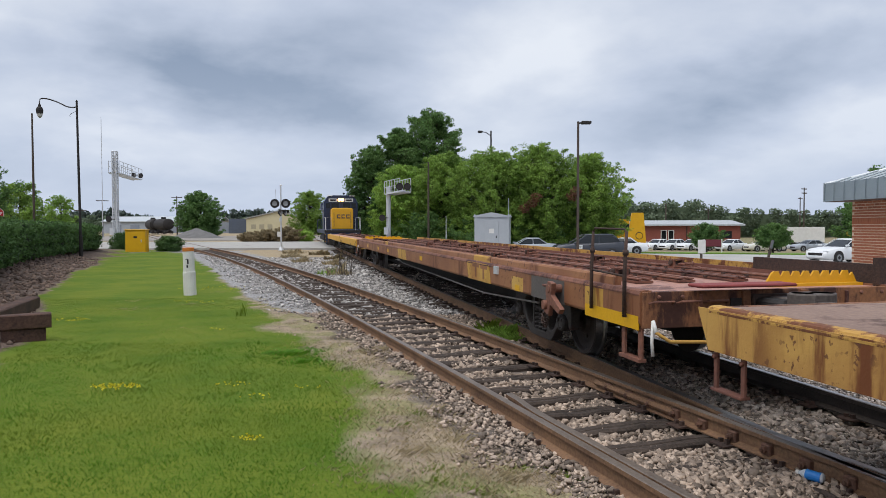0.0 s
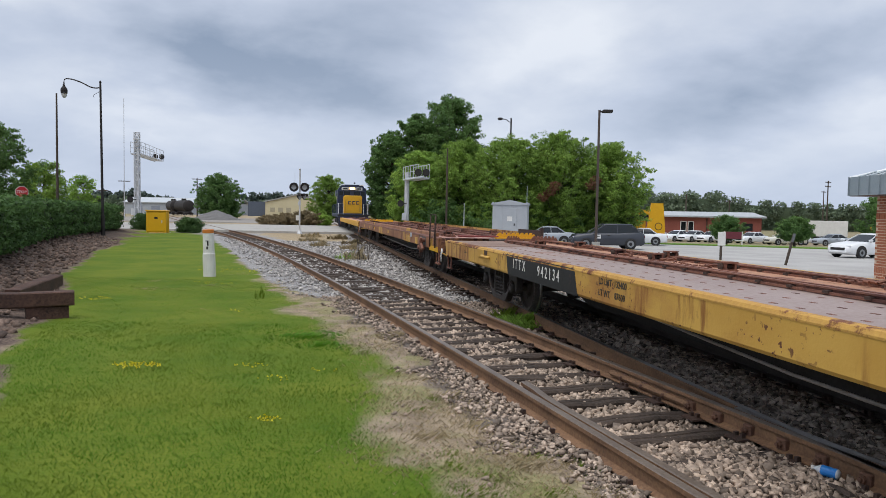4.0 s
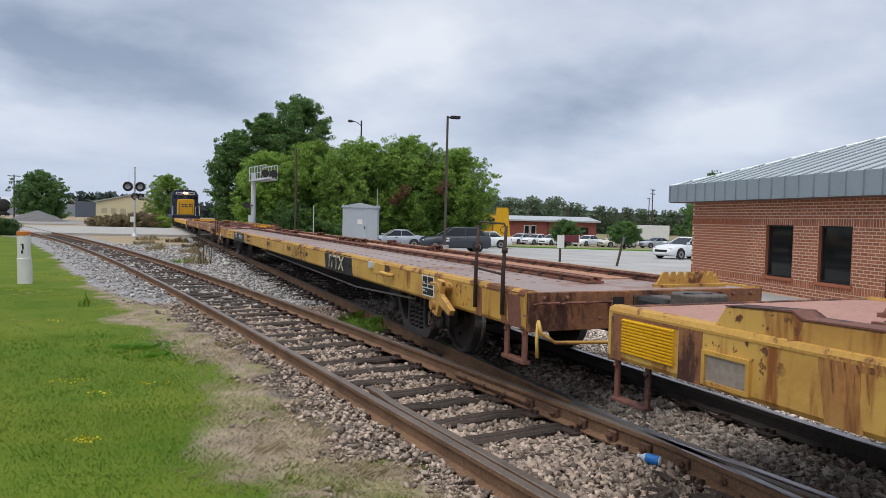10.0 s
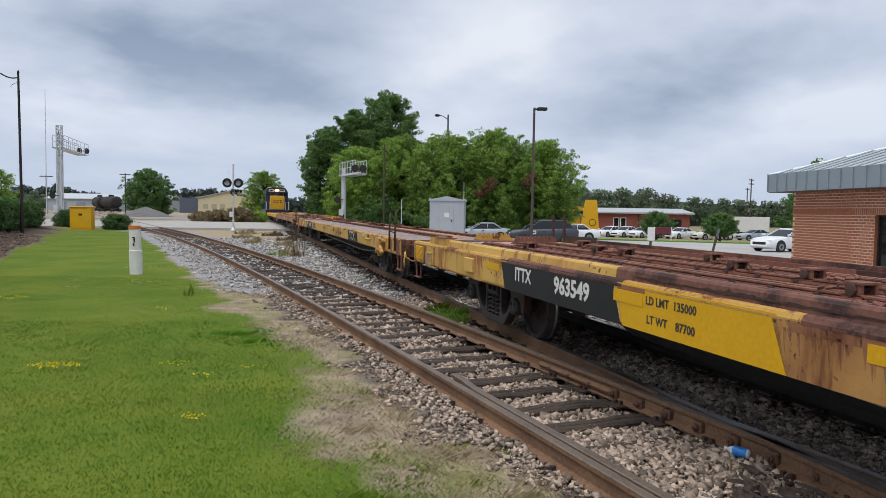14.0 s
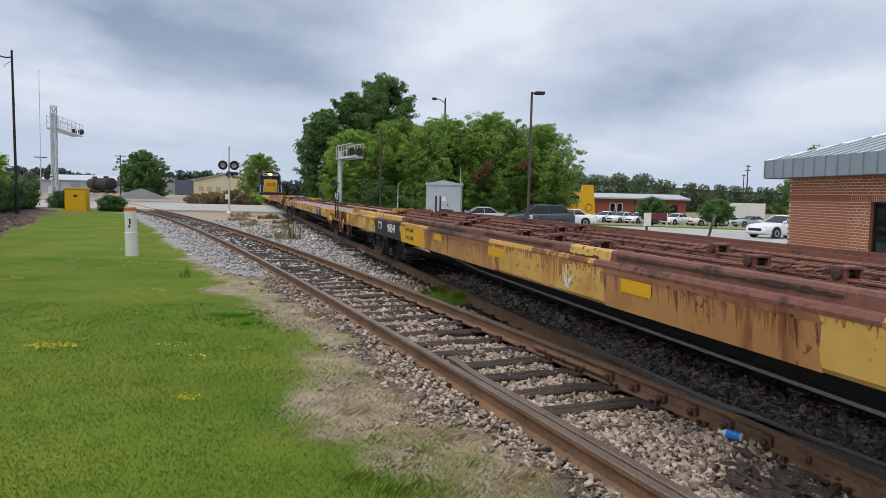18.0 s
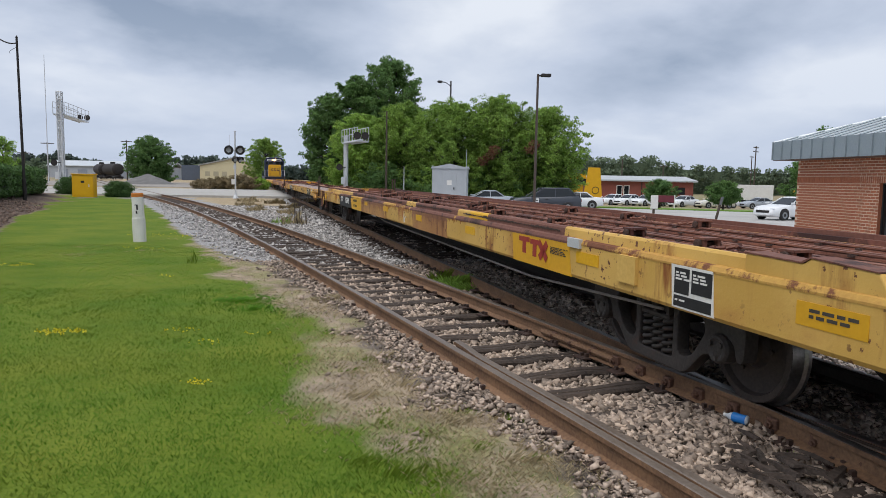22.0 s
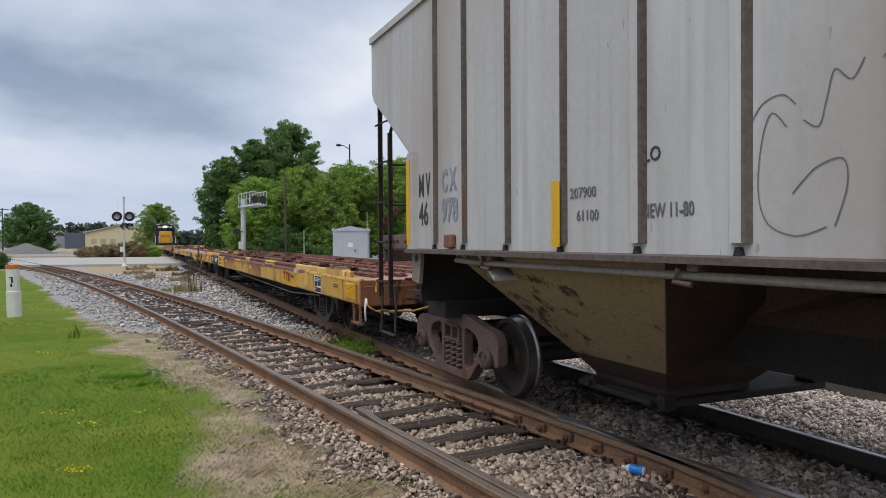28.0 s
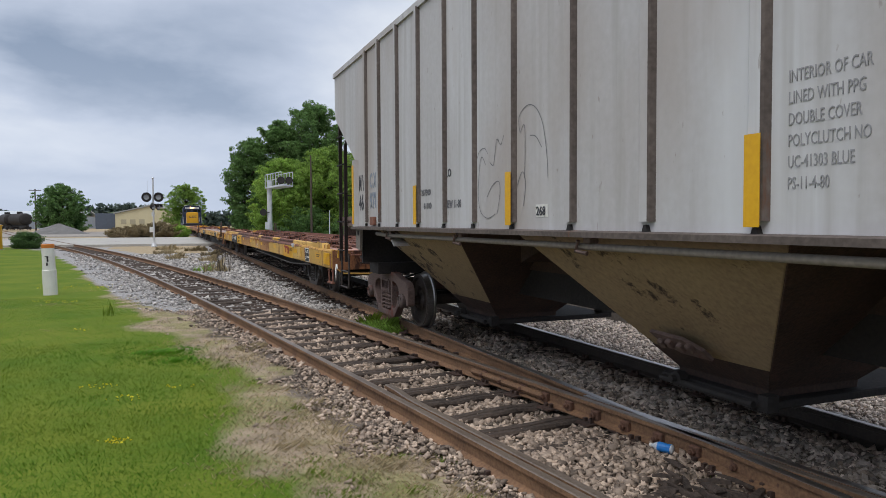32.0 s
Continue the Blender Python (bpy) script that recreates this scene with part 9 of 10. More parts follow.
        part("door_handle", Shape().box(-0.1, 0.08, o * w - 0.02, o * w + 0.02, hood * 0.86, hood * 0.90), M_BLACK, v)
    part("grille", Shape().box(h - 0.05, h + 0.012, -0.5, 0.5, 0.46, 0.62, 0.01), M_BLACK, v)
    part("bumper", Shape().box(h - 0.12, h + 0.02, -w + 0.28, w - 0.28, low + 0.10, 0.44, 0.03), body_paint, v)
    return v


def park(name, label, x, y, rot, p, **kw):
    return vehicle(name, label, pose(x, y, lot_z(x, y) + 0.015, 0, 0, rot), p, **kw)


suv = park("sport_utility_vehicle", "dark grey sport utility vehicle parked broadside in the lot", 10.2, 49.3, 180, P_DARK, L=5.0, W=1.95, H=1.74, suv=True)
part("door_sign", Shape().box(0.55, 0.95, 0.955, 0.985, 0.72, 0.98), mat("white_magnetic_sign", (0.75, 0.75, 0.74), (0.65, 0.65, 0.64), 0.5, 0, 4, 40, 0), suv, "white sign on the front door")
part("sign_mark", Shape().box(0.62, 0.88, 0.985, 0.989, 0.82, 0.88), M_BLACK, suv)
park("sedan", "white sedan parked behind the dark vehicle", 15.3, 60.5, 165, P_WHITE)
park("sedan", "silver sedan parked under the trees", 6.6, 55.0, 180, P_SILVER)
park("sedan", "white sedan standing near the station house", 25.0, 43.6, 200, P_WHITE, L=4.8, H=1.47)
for k, (x, y, rot) in enumerate(((28.0, 91.5, 215), (30.0, 91, 215), (32.2, 90.5, 215), (34.4, 90, 215), (36.6, 89, 212), (41.0, 88, 190), (46.0, 88, 190), (50.5, 86, 215), (53.0, 85.5, 215), (55.6, 85, 215), (58.5, 84.5, 215))):
    park("sedan", "white sedan in the row of parked cars", x, y, rot, P_WHITE if k not in (6,) else P_SILVER)
park("sedan", "white sedan parked by the yellow structure", 21.6, 84, 195, P_WHITE)
park("sedan", "cream sedan parked in the lot", 38.5, 84, 190, P_CREAM)

# lawn strip in the lot
sh = Shape()
isl = [(16.5, 66.5), (38, 60.5), (41, 64.5), (18, 70.5)]
sh.rings([[(x, y, ground_z(x, y) - 0.3) for x, y in isl], [(x, y, ground_z(x, y) + 0.12) for x, y in isl]])
single("lawn_strip", sh, mat("mown_strip", (0.15, 0.27, 0.035), (0.09, 0.17, 0.02), 0.95, 0, 0.6, 8, 0.4), "grassy strip with a kerb in the parking lot", "lawn", kind="structure")

# ---- far buildings ----
bb = thing("brick_office", "low red brick building with a pale metal roof", "building", pose(36, 119, -1.75, 0, 0, -6))
part("wall", Shape().box(-3, 14, 0, 14, 0, 3.5), mat("dull_dark_brick", (0.27, 0.085, 0.06), (0.20, 0.062, 0.046), 0.9, 0, 0.8, 12, 0.2), bb, "dull red brick wall")
part("roof", Shape().slab([(-0.6, 3.5), (14.6, 3.5), (14.6, 3.75), (7, 4.5), (-0.6, 3.75)], 0, -3.6, 14.6), mat("pale_roof_metal", (0.46, 0.48, 0.49), None, 0.5), bb)
for x in (1.0, 2.2):
    part("window", Shape().box(x, x + 1.0, -0.05, 0.05, 1.2, 2.8), M_WHITE, bb)
    part("pane", Shape().box(x + 0.12, x + 0.88, -0.07, -0.045, 1.3, 2.7), M_GLASS, bb)
for x in (7.0, 11):
    part("window", Shape().box(x, x + 1.6, -0.05, 0.05, 1.4, 2.6), M_GLASS, bb)
part("downpipe", Shape().box(5.2, 5.35, -0.1, 0.0, 0, 3.5), M_RUSTDARK, bb)
tr = thing("white_trailer", "white site trailers beyond the parked cars", "trailer", pose(58, 124, -1.7, 0, 0, -8))
part("body", Shape().box(0, 9, 0, 2.6, 0.5, 3.2, 0.03), M_WHITE, tr)
part("window", Shape().box(1.5, 2.6, -0.03, 0.0, 1.6, 2.5), M_GLASS, tr)
part("skirt", Shape().box(0.1, 8.9, 0.1, 2.5, 0, 0.5), M_BLACK, tr)
dg = thing("excavator", "yellow digger far behind the parked cars", "construction machine", pose(72, 122, -1.7, 0, 0, 20))
part("house", Shape().box(-1.3, 1.3, -1, 1, 0.9, 2.4, 0.1), M_LOCOYEL, dg)
part("boom", Shape().tube([(1, 0, 2), (3.4, 0, 4.2), (5.6, 0, 2.4)], 0.22, 6), M_LOCOYEL, dg)
part("tracks", Shape().box(-1.6, 1.6, -1.2, 1.2, 0, 0.8, 0.2), M_BLACK, dg)
# yellow structure: leaning fin panel and canopy
yf = thing("yellow_canopy", "yellow freight office canopy with a leaning fin panel", "structure", pose(26.8, 104, -1.6, 0, 0, -4))
part("fin", Shape().slab([(0.4, 0), (3.4, 0), (2.9, 5.3), (1.2, 5.3)], 1, -0.2, 0.2), M_BRIGHT, yf, "bright yellow fin panel")
part("round_mark", Shape().lathe((2.3, -0.22, 1.9), (0, 1, 0), [(0, 0.55), (0.02, 0.55)], 24), M_CHAR, yf)
part("inner_mark", Shape().lathe((2.3, -0.25, 1.9), (0, 1, 0), [(0, 0.45), (0.02, 0.45)], 24), M_BRIGHT, yf)
part("canopy", Shape().box(-1.9, 0.9, 0.1, 4.6, 2.85, 3.6, 0.03), M_CHAR, yf, "dark canopy underside")
part("canopy_top", Shape().slab([(-2.6, 3.6), (0.9, 3.6), (0.9, 4.3), (-0.6, 4.35), (-2.0, 4.75), (-2.6, 4.75)], 1, 0.0, 4.8), M_BRIGHT, yf, "curved yellow canopy top")
part("column", Shape().box(-1.6, -1.3, 1, 1.3, 0, 2.85), M_CHAR, yf)
part("wall_panel", Shape().box(-1.0, 0.6, 0.6, 0.8, 0, 2.85), M_BRIGHT, yf)
# pale yellow warehouse beyond the crossing
wh = thing("warehouse", "pale yellow gabled metal warehouse beyond the crossing", "building", pose(-60, 215, -0.4, 0, 0, 0))
part("wall", Shape().slab([(0, 0), (17.5, 0), (17.5, 4.4), (10.5, 7.0), (0, 4.6)], 1, 0, 18), mat("pale_yellow_siding", (0.58, 0.52, 0.34), (0.5, 0.44, 0.28), 0.7, 0, 0.4, 6, 0.1), wh)
part("roof", Shape().slab([(-0.4, 4.6), (10.5, 7.05), (18, 4.35), (18, 4.65), (10.5, 7.4), (-0.4, 4.95)], 1, -0.4, 18.4), mat("dull_roof_metal", (0.33, 0.33, 0.31), None, 0.6), wh)
for x in (1.5, 4.0, 6.5, 12.5):
    part("window", Shape().box(x, x + 1.5, -0.06, 0.0, 1.6, 3.0), mat("dim_panel", (0.42, 0.38, 0.27), None, 0.6), wh)
part("side_shed", Shape().box(-6, 0, 2, 9, 0, 4.8), mat("blue_grey_shed", (0.10, 0.12, 0.16), None, 0.7), wh)
gs = thing("long_shed", "long grey-white shed far behind the tank cars", "building", pose(-112, 232, -0.4, 0, 0, 0))
part("wall", Shape().box(0, 38, 0, 12, 0, 4.0), mat("grey_white_siding", (0.42, 0.45, 0.49), None, 0.7, 0, 0.4, 6, 0.1), gs)
part("roof", Shape().slab([(-0.5, 4.0), (6, 5.6), (12.5, 4.0), (12.5, 4.2), (6, 5.9), (-0.5, 4.2)], 0, -0.5, 38.5), M_ROOF, gs)
for k in range(6):
    part("door", Shape().box(3 + 6 * k, 6 + 6 * k, -0.08, 0, 0, 3.0), M_BLUEINK, gs)
tw = thing("container_stack", "blue and white containers in the far yard", "container", pose(-73, 205, -0.3))
part("container", Shape().box(0, 6, 0, 2.5, 0, 2.6, 0.02), mat("blue_container", (0.06, 0.10, 0.2), None, 0.6), tw)
part("container", Shape().box(1, 7, 0, 2.5, 2.6, 5.0, 0.02), mat("pale_container", (0.45, 0.48, 0.52), None, 0.6), tw)
# tank cars on the far curve
for k, (x, y) in enumerate(((-79.5, 193), (-73.0, 184))):
    tk = thing("tank_car", "black tank car standing on the far track", "tank car", pose(x, y, 0, 0, 0, 30 + 6 * k), group="far tank cars")
    part("tank", Shape().lathe((0, -5.2, 2.55), (0, 1, 0), [(0, 0.6), (0.2, 1.2), (0.5, 1.45), (9.9, 1.45), (10.2, 1.2), (10.4, 0.6)], 24), M_BLACK, tk, smooth=False)
    part("dome", Shape().lathe((0, 0, 3.9), (0, 0, 1), [(0, 0.6), (0.5, 0.6), (0.55, 0.5)], 14), M_BLACK, tk)
    part("frame", Shape().box(-0.4, 0.4, -6, 6, 0.8, 1.15), M_BLACK, tk)
    for y2 in (-4.2, 4.2):
        part("truck", Shape().box(-1.1, 1.1, y2 - 1.1, y2 + 1.1, 0.3, 0.8, 0.1), M_BLACK, tk)
        for y3 in (-0.9, 0.9):
            part("wheelset", Shape().lathe((-0.8, y2 + y3, 0.42), (1, 0, 0), [(0, 0.42), (0.1, 0.42), (0.11, 0.1), (1.49, 0.1), (1.5, 0.42), (1.6, 0.42)], 16), M_BLACK, tk)
# heap of gravel
rng = np.random.default_rng(4)
hp = Shape()
rings = []
for k in range(7):
    r, z = 4.2 * (1 - k / 6.3), 1.7 * (k / 6) ** 0.9
    rings.append([(r * math.cos(a) * (1 + 0.12 * rng.random()), 0.7 * r * math.sin(a) * (1 + 0.12 * rng.random()), z + 0.1 * rng.random()) for a in np.linspace(0, 2 * math.pi, 22)[:-1]])
single("gravel_heap", hp.rings(rings), mat("dark_gravel", (0.17, 0.165, 0.16), None, 0.95, 0, 1, 14, 0.6), "heap of dark grey gravel in the far yard", "gravel heap", pose(-42, 120, -0.2))

# ---- loose ground cover: ballast stones, grass, weeds ----
def stones_mesh(name, xs, ys, zs, sizes, material, seed):
    """Angular stones: each a squashed, jittered cube with its corners pulled in."""
    rng = np.random.default_rng(seed)
    n = len(xs)
    base = np.array([(x, y, z) for z in (-1, 1) for y in (-1, 1) for x in (-1, 1)], float)
    faces = np.array([(0, 2, 3, 1), (4, 5, 7, 6), (0, 1, 5, 4), (2, 6, 7, 3), (0, 4, 6, 2), (1, 3, 7, 5)])
    v = base[None] * (0.55 + 0.75 * rng.random((n, 8, 3)))
    v *= (np.array([1.1, 0.8, 0.5]) * (0.7 + 0.6 * rng.random((n, 3))))[:, None, :]
    ang = rng.random((n, 3)) * 2 * np.pi
    for ax in range(3):
        c, s = np.cos(ang[:, ax])[:, None], np.sin(ang[:, ax])[:, None]
        i, j = [(1, 2), (0, 2), (0, 1)][ax]
        if ax < 2:
            c, s = np.cos(ang[:, ax] * 0.12)[:, None], np.sin(ang[:, ax] * 0.12)[:, None]
        a, b = v[:, :, i].copy(), v[:, :, j].copy()
        v[:, :, i], v[:, :, j] = a * c - b * s, a * s + b * c
    v = v * (sizes * 0.5)[:, None, None] + np.stack([xs, ys, zs], -1)[:, None, :]
    f = (faces[None] + (np.arange(n) * 8)[:, None, None]).reshape(-1, 4)
    me = bpy.data.meshes.new(name)
    me.vertices.add(n * 8)
    me.vertices.foreach_set("co", v.ravel())
    me.loops.add(len(f) * 4)
    me.loops.foreach_set("vertex_index", f.ravel().astype(np.int32))
    me.polygons.add(len(f))
    me.polygons.foreach_set("loop_start", np.arange(0, len(f) * 4, 4, dtype=np.int32))
    me.polygons.foreach_set("loop_total", np.full(len(f), 4, dtype=np.int32))
    me.materials.append(material)
    me.update(calc_edges=True)
    return me


NX = np.vectorize(near_x)
TX = np.vectorize(train_x)
LE = np.vectorize(lawn_edge)
SR = np.vectorize(stone_reach)
GZV = np.vectorize(ground_z)


def hsh(x, y, s):
    """Cheap smooth variation from -1 to 1."""
    return 0.5 * np.sin(x * s * 1.7 + 1.3 * np.sin(y * s * 1.1)) + 0.5 * np.sin(y * s * 2.1 + 1.7 * np.cos(x * s * 0.9) + 2.0)


def scatter(y0, y1, x0, x1, per, seed):
    rng = np.random.default_rng(seed)
    n = int(per * (y1 - y0) * (x1 - x0))
    return x0 + (x1 - x0) * rng.random(n), y0 + (y1 - y0) * rng.random(n), rng


def ballast():
    groups = {"pink": ([], [], [], []), "grey": ([], [], [], []), "pale": ([], [], [], []), "dark": ([], [], [], [])}
    for y0, y1, per, size, seed in ((1.5, 6, 1700, 0.041, 1), (6, 10, 1050, 0.045, 2), (10, 16, 460, 0.052, 3), (16, 26, 190, 0.062, 4), (26, 44, 70, 0.08, 5)):
        x0 = float(near_x(y1, -1.51)) - 1.9
        x1 = float(train_x(y0, 3.6))
        x, y, rng = scatter(y0, y1, x0, x1, per, seed)
        left = NX(y, -1.51)
        right = NX(y)
        tl = TX(y, -GAUGE)
        # thin out over the dirt shoulder left of the near track
        off = left - x
        shoulder = off > 0
        keep = np.where(shoulder, rng.random(len(x)) < np.clip(1.7 * (1.0 - off / (1.05 * SR(y))) + 0.7 * hsh(x, y, 2.6), 0.006, 0.85), True)
        keep &= x > LE(y) + 0.25 * hsh(x, y, 2.0)
        keep &= x < TX(y, 3.55)
        keep &= ~((x > left) & (x < right) & (hsh(x, y, 0.9) > 0.72) & (y > 9))
        # keep off the rail heads
        for line in (left, right, tl, TX(y, GAUGE)):
            keep &= np.abs(x - line) > 0.06
        x, y = x[keep], y[keep]
        z = GZV(x, y) + 0.004 + 0.036 * rng.random(len(x)) + 0.01 * hsh(x, y, 3.0)
        inner = (x > NX(y, -1.51)) & (x < TX(y, -GAUGE))
        z = z + np.where(inner | (x > TX(y, -GAUGE)), 0.062 * np.clip((5.9 - y) / 0.8, 0, 1), 0.0) * (0.75 + 0.35 * hsh(x, y, 1.3))
        s = size * (0.45 + 1.25 * rng.random(len(x)) ** 2.0)
        far_side = (x > TX(y, GAUGE + 0.2)) | (y > 15)
        pale = x > TX(y, GAUGE + 0.7)
        s = np.where(pale, 0.7 * s, s)
        low = x < NX(y, -1.51) - 0.1
        s = np.where(low, 0.72 * s, s)
        z = np.where(low, z - 0.014, z)
        # stones between the train rails; the "dark" group holds the lightened ones
        under_train = (np.abs(x - TX(y)) < 0.5 + 0.25 * hsh(x, y, 2.0)) & (rng.random(len(x)) < 0.8)
        for nm, sel in (("grey", far_side & ~pale & ~under_train), ("pink", ~far_side & ~under_train), ("pale", pale & ~under_train), ("dark", under_train)):
            g = groups[nm]
            for k, a in enumerate((x[sel], y[sel], z[sel], s[sel])):
                g[k].append(a)
    for nm, m in (("pink", M_BALLAST2), ("grey", M_BALLAST), ("pale", M_BALLAST3), ("dark", M_BALLASTMID)):
        a = [np.concatenate(q) for q in groups[nm]]
        me = stones_mesh("ballast", *a, m, 7)
        tagged(new("ballast", me), "loose angular ballast stones between and beside the rails", "ballast", kind="stuff")


ballast()


def blades_mesh(name, x, y, z, h, w, lean, material, seed):
    rng = np.random.default_rng(seed)
    n = len(x)
    a = rng.random(n) * 2 * np.pi
    b = rng.random(n) * 2 * np.pi
    dx, dy = np.cos(a) * w * 0.5, np.sin(a) * w * 0.5
    lx, ly = np.cos(b) * lean * h, np.sin(b) * lean * h
    p = np.zeros((n, 4, 3))
    p[:, 0] = np.stack([x - dx, y - dy, z], -1)
    p[:, 1] = np.stack([x + dx, y + dy, z], -1)
    p[:, 2] = np.stack([x + dx * 0.7 + lx * 0.4, y + dy * 0.7 + ly * 0.4, z + h * 0.62], -1)
    p[:, 3] = np.stack([x + lx, y + ly, z + h], -1)
    return quads_mesh(name, p.reshape(-1, 3), material)


def ME(y):
    return np.where(y < 23.4, -8.4 - 0.5 * (y - 14.4), -12.9 - 0.38 * (y - 23.4)) + 0.2 * np.sin(y * 0.6)


def grass():
    xs, ys, hs, ws = [], [], [], []
    sx, sy, sh_, sw = [], [], [], []
    for y0, y1, per, h, w, seed in ((2.4, 4.5, 4600, 0.034, 0.0045, 1), (4.5, 7, 3000, 0.034, 0.0055, 2), (7, 11, 1500, 0.034, 0.008, 3), (11, 18, 520, 0.026, 0.012, 4)):
        x1 = float(lawn_edge(y0)) + 1.2
        x0 = max(float(ME(np.array(y1))), -0.68 * y1 - 1.5)
        x, y, rng = scatter(y0, y1, x0, x1, per, seed)
        edge = LE(y)
        rag = 0.55 * hsh(x, y, 1.6) + 0.25 * hsh(x, y, 4.3)
        # thinning fringe, widest close by where straw and green mix
        fringe = 0.55 + 0.35 * np.clip((5.6 - y) / 0.8, 0, 1)
        fade = np.clip((edge + 0.55 * rag + fringe - x) / (fringe + 0.5), 0, 1) ** 1.7
        inside = (rng.random(len(x)) < fade) & (x > ME(y) + 0.15 * hsh(x, y, 3.0))
        thin = rng.random(len(x)) < 0.88 + 0.12 * hsh(x, y, 1.9)
        sel = inside & thin
        tall = 1 + 0.25 * np.clip(hsh(x, y, 2.7), 0, 1)
        xs.append(x[sel]); ys.append(y[sel]); hs.append((0.6 * h * (0.5 + 0.9 * rng.random(len(x))) * tall)[sel]); ws.append((w * (0.7 + 0.6 * rng.random(len(x))))[sel])
        # straw among the lawn's edge and the dirt
        reach = NX(y, -1.51) - 0.75 * SR(y)
        band = (x > edge - 0.45 + rag * 0.4) & (x < reach + 0.3 * hsh(x, y, 3.1)) & (rng.random(len(x)) < (0.55 + 0.45 * hsh(x, y, 2.2)) * np.clip((x - edge + 0.5) / 0.5, 0.1, 1))
        sx.append(x[band]); sy.append(y[band]); sh_.append((h * 0.85 * (0.3 + rng.random(len(x))))[band]); sw.append(np.full(int(band.sum()), w * 0.95))
    x, y, h, w = (np.concatenate(q) for q in (xs, ys, hs, ws))
    lush = 0.6 * hsh(x, y, 0.45) + 0.45 * hsh(x, y, 1.25) + 0.5 * (np.random.default_rng(4).random(len(x)) - 0.5) + 0.75 * np.clip(1 - (LE(y) - x) / 2.4, 0, 1) - 0.35 * np.clip((y - 9) / 8, 0, 1) > 0.16
    for sel, m, words in ((~lush, M_GRASS, "short yellow-green lawn grass, a little uneven"), (lush, M_GRASS2, "patches of lusher deep green lawn grass")):
        xs, ys = x[sel], y[sel]
        tagged(new("lawn_grass", blades_mesh("lawn_grass", xs, ys, GZV(xs, ys) - 0.004, h[sel], w[sel], 0.75, m, 11)), words, "grass", kind="stuff")
    x, y, h, w = (np.concatenate(q) for q in (sx, sy, sh_, sw))
    tagged(new("dry_grass", blades_mesh("dry_grass", x, y, GZV(x, y) - 0.002, h, w, 1.15, M_STRAW, 12)), "dead straw-coloured grass along the track", "grass", kind="stuff")


grass()


def tuft(name, label, x, y, r, h, n, w, material, seed, lean=0.7):
    rng = np.random.default_rng(seed)
    a, d = rng.random(n) * 6.283, r * np.sqrt(rng.random(n))
    px, py = x + d * np.cos(a), y + d * np.sin(a)
    pz = GZV(px, py) - 0.03
    hh = h * (0.4 + 0.8 * rng.random(n)) * (1.2 - 0.6 * d / r)
    tagged(new(name, blades_mesh(name, px, py, pz, hh, w * (0.6 + 0.8 * rng.random(n)), lean, material, seed)), label, "weed", kind="stuff")


tuft("grass_tuft", "bright green weed tuft between the tracks", 1.05, 11.9, 0.46, 0.24, 2400, 0.008, M_LEAFLIGHT, 21)
tuft("grass_tuft", "green weeds at the near rail", 0.85, 12.7, 0.25, 0.25, 260, 0.014, M_GRASS, 22)
tuft("dry_tuft", "patch of dead grass inside the near track", -0.62, 11.0, 0.5, 0.07, 900, 0.012, M_STRAW, 23, 1.4)
tuft("dry_tuft", "dead tuft beside the near rail", -0.95, 10.2, 0.3, 0.09, 400, 0.012, M_STRAW, 24, 1.2)
tuft("dry_tuft", "dead weed stalks at the dirt strip", 0.15, 5.9, 0.35, 0.06, 520, 0.006, M_STRAW, 25, 1.2)
tuft("dry_tuft", "dead weed stalks at the dirt strip", 0.85, 4.3, 0.35, 0.06, 600, 0.005, M_STRAW, 26, 1.2)
tuft("dry_tuft", "dead weed stalks at the dirt strip", -0.1, 6.9, 0.4, 0.06, 500, 0.006, M_STRAW, 27, 1.2)
tuft("clover_patch", "bright green clover patch at the lawn edge", -2.2, 10.1, 0.7, 0.06, 2600, 0.016, M_CLOVER, 28, 1.3)
tuft("clover_patch", "bright green clover patch at the lawn edge", -1.85, 9.4, 0.4, 0.07, 600, 0.018, M_CLOVER, 29, 1.0)
tuft("tall_weed", "single tall weed in the lawn", -4.1, 14.3, 0.12, 0.33, 22, 0.012, M_GRASS, 30, 0.3)
tuft("grass_tuft", "green grass between dirt and lawn", 0.1, 4.1, 0.4, 0.07, 900, 0.006, M_GRASS, 31)
for k, (x, y, r, n) in enumerate(((0.25, 4.75, 0.34, 800), (0.62, 4.5, 0.3, 600), (-0.05, 5.2, 0.25, 300), (-0.35, 6.4, 0.35, 450), (0.95, 4.3, 0.22, 260), (-0.25, 6.75, 0.3, 420), (-0.75, 8.1, 0.3, 260), (-1.2, 8.9, 0.3, 240), (-0.1, 4.3, 0.5, 1800), (0.5, 4.0, 0.5, 1300), (0.15, 4.5, 0.4, 1300), (0.0, 4.95, 0.35, 800), (0.6, 5.2, 0.3, 350), (0.92, 5.0, 0.25, 280))):
    tuft("grass_tuft", "green sprigs among the dead grass", x, y, r, 0.045, int(n * 1.7), 0.007, M_GRASS, 110 + k, 0.9)
for k, (x, y, r, n) in enumerate(((0.1, 6.6, 0.4, 700), (0.45, 5.0, 0.4, 900), (1.0, 4.5, 0.4, 800), (-0.5, 7.6, 0.4, 500), (-0.3, 5.6, 0.4, 900), (-1.0, 9.4, 0.4, 350), (-1.7, 11.5, 0.5, 300), (0.75, 5.1, 0.25, 300))):
    tuft("dry_tuft", "matted dead grass beside the near track", x, y, r, 0.05, n, 0.006, M_STRAW, 130 + k, 1.6)
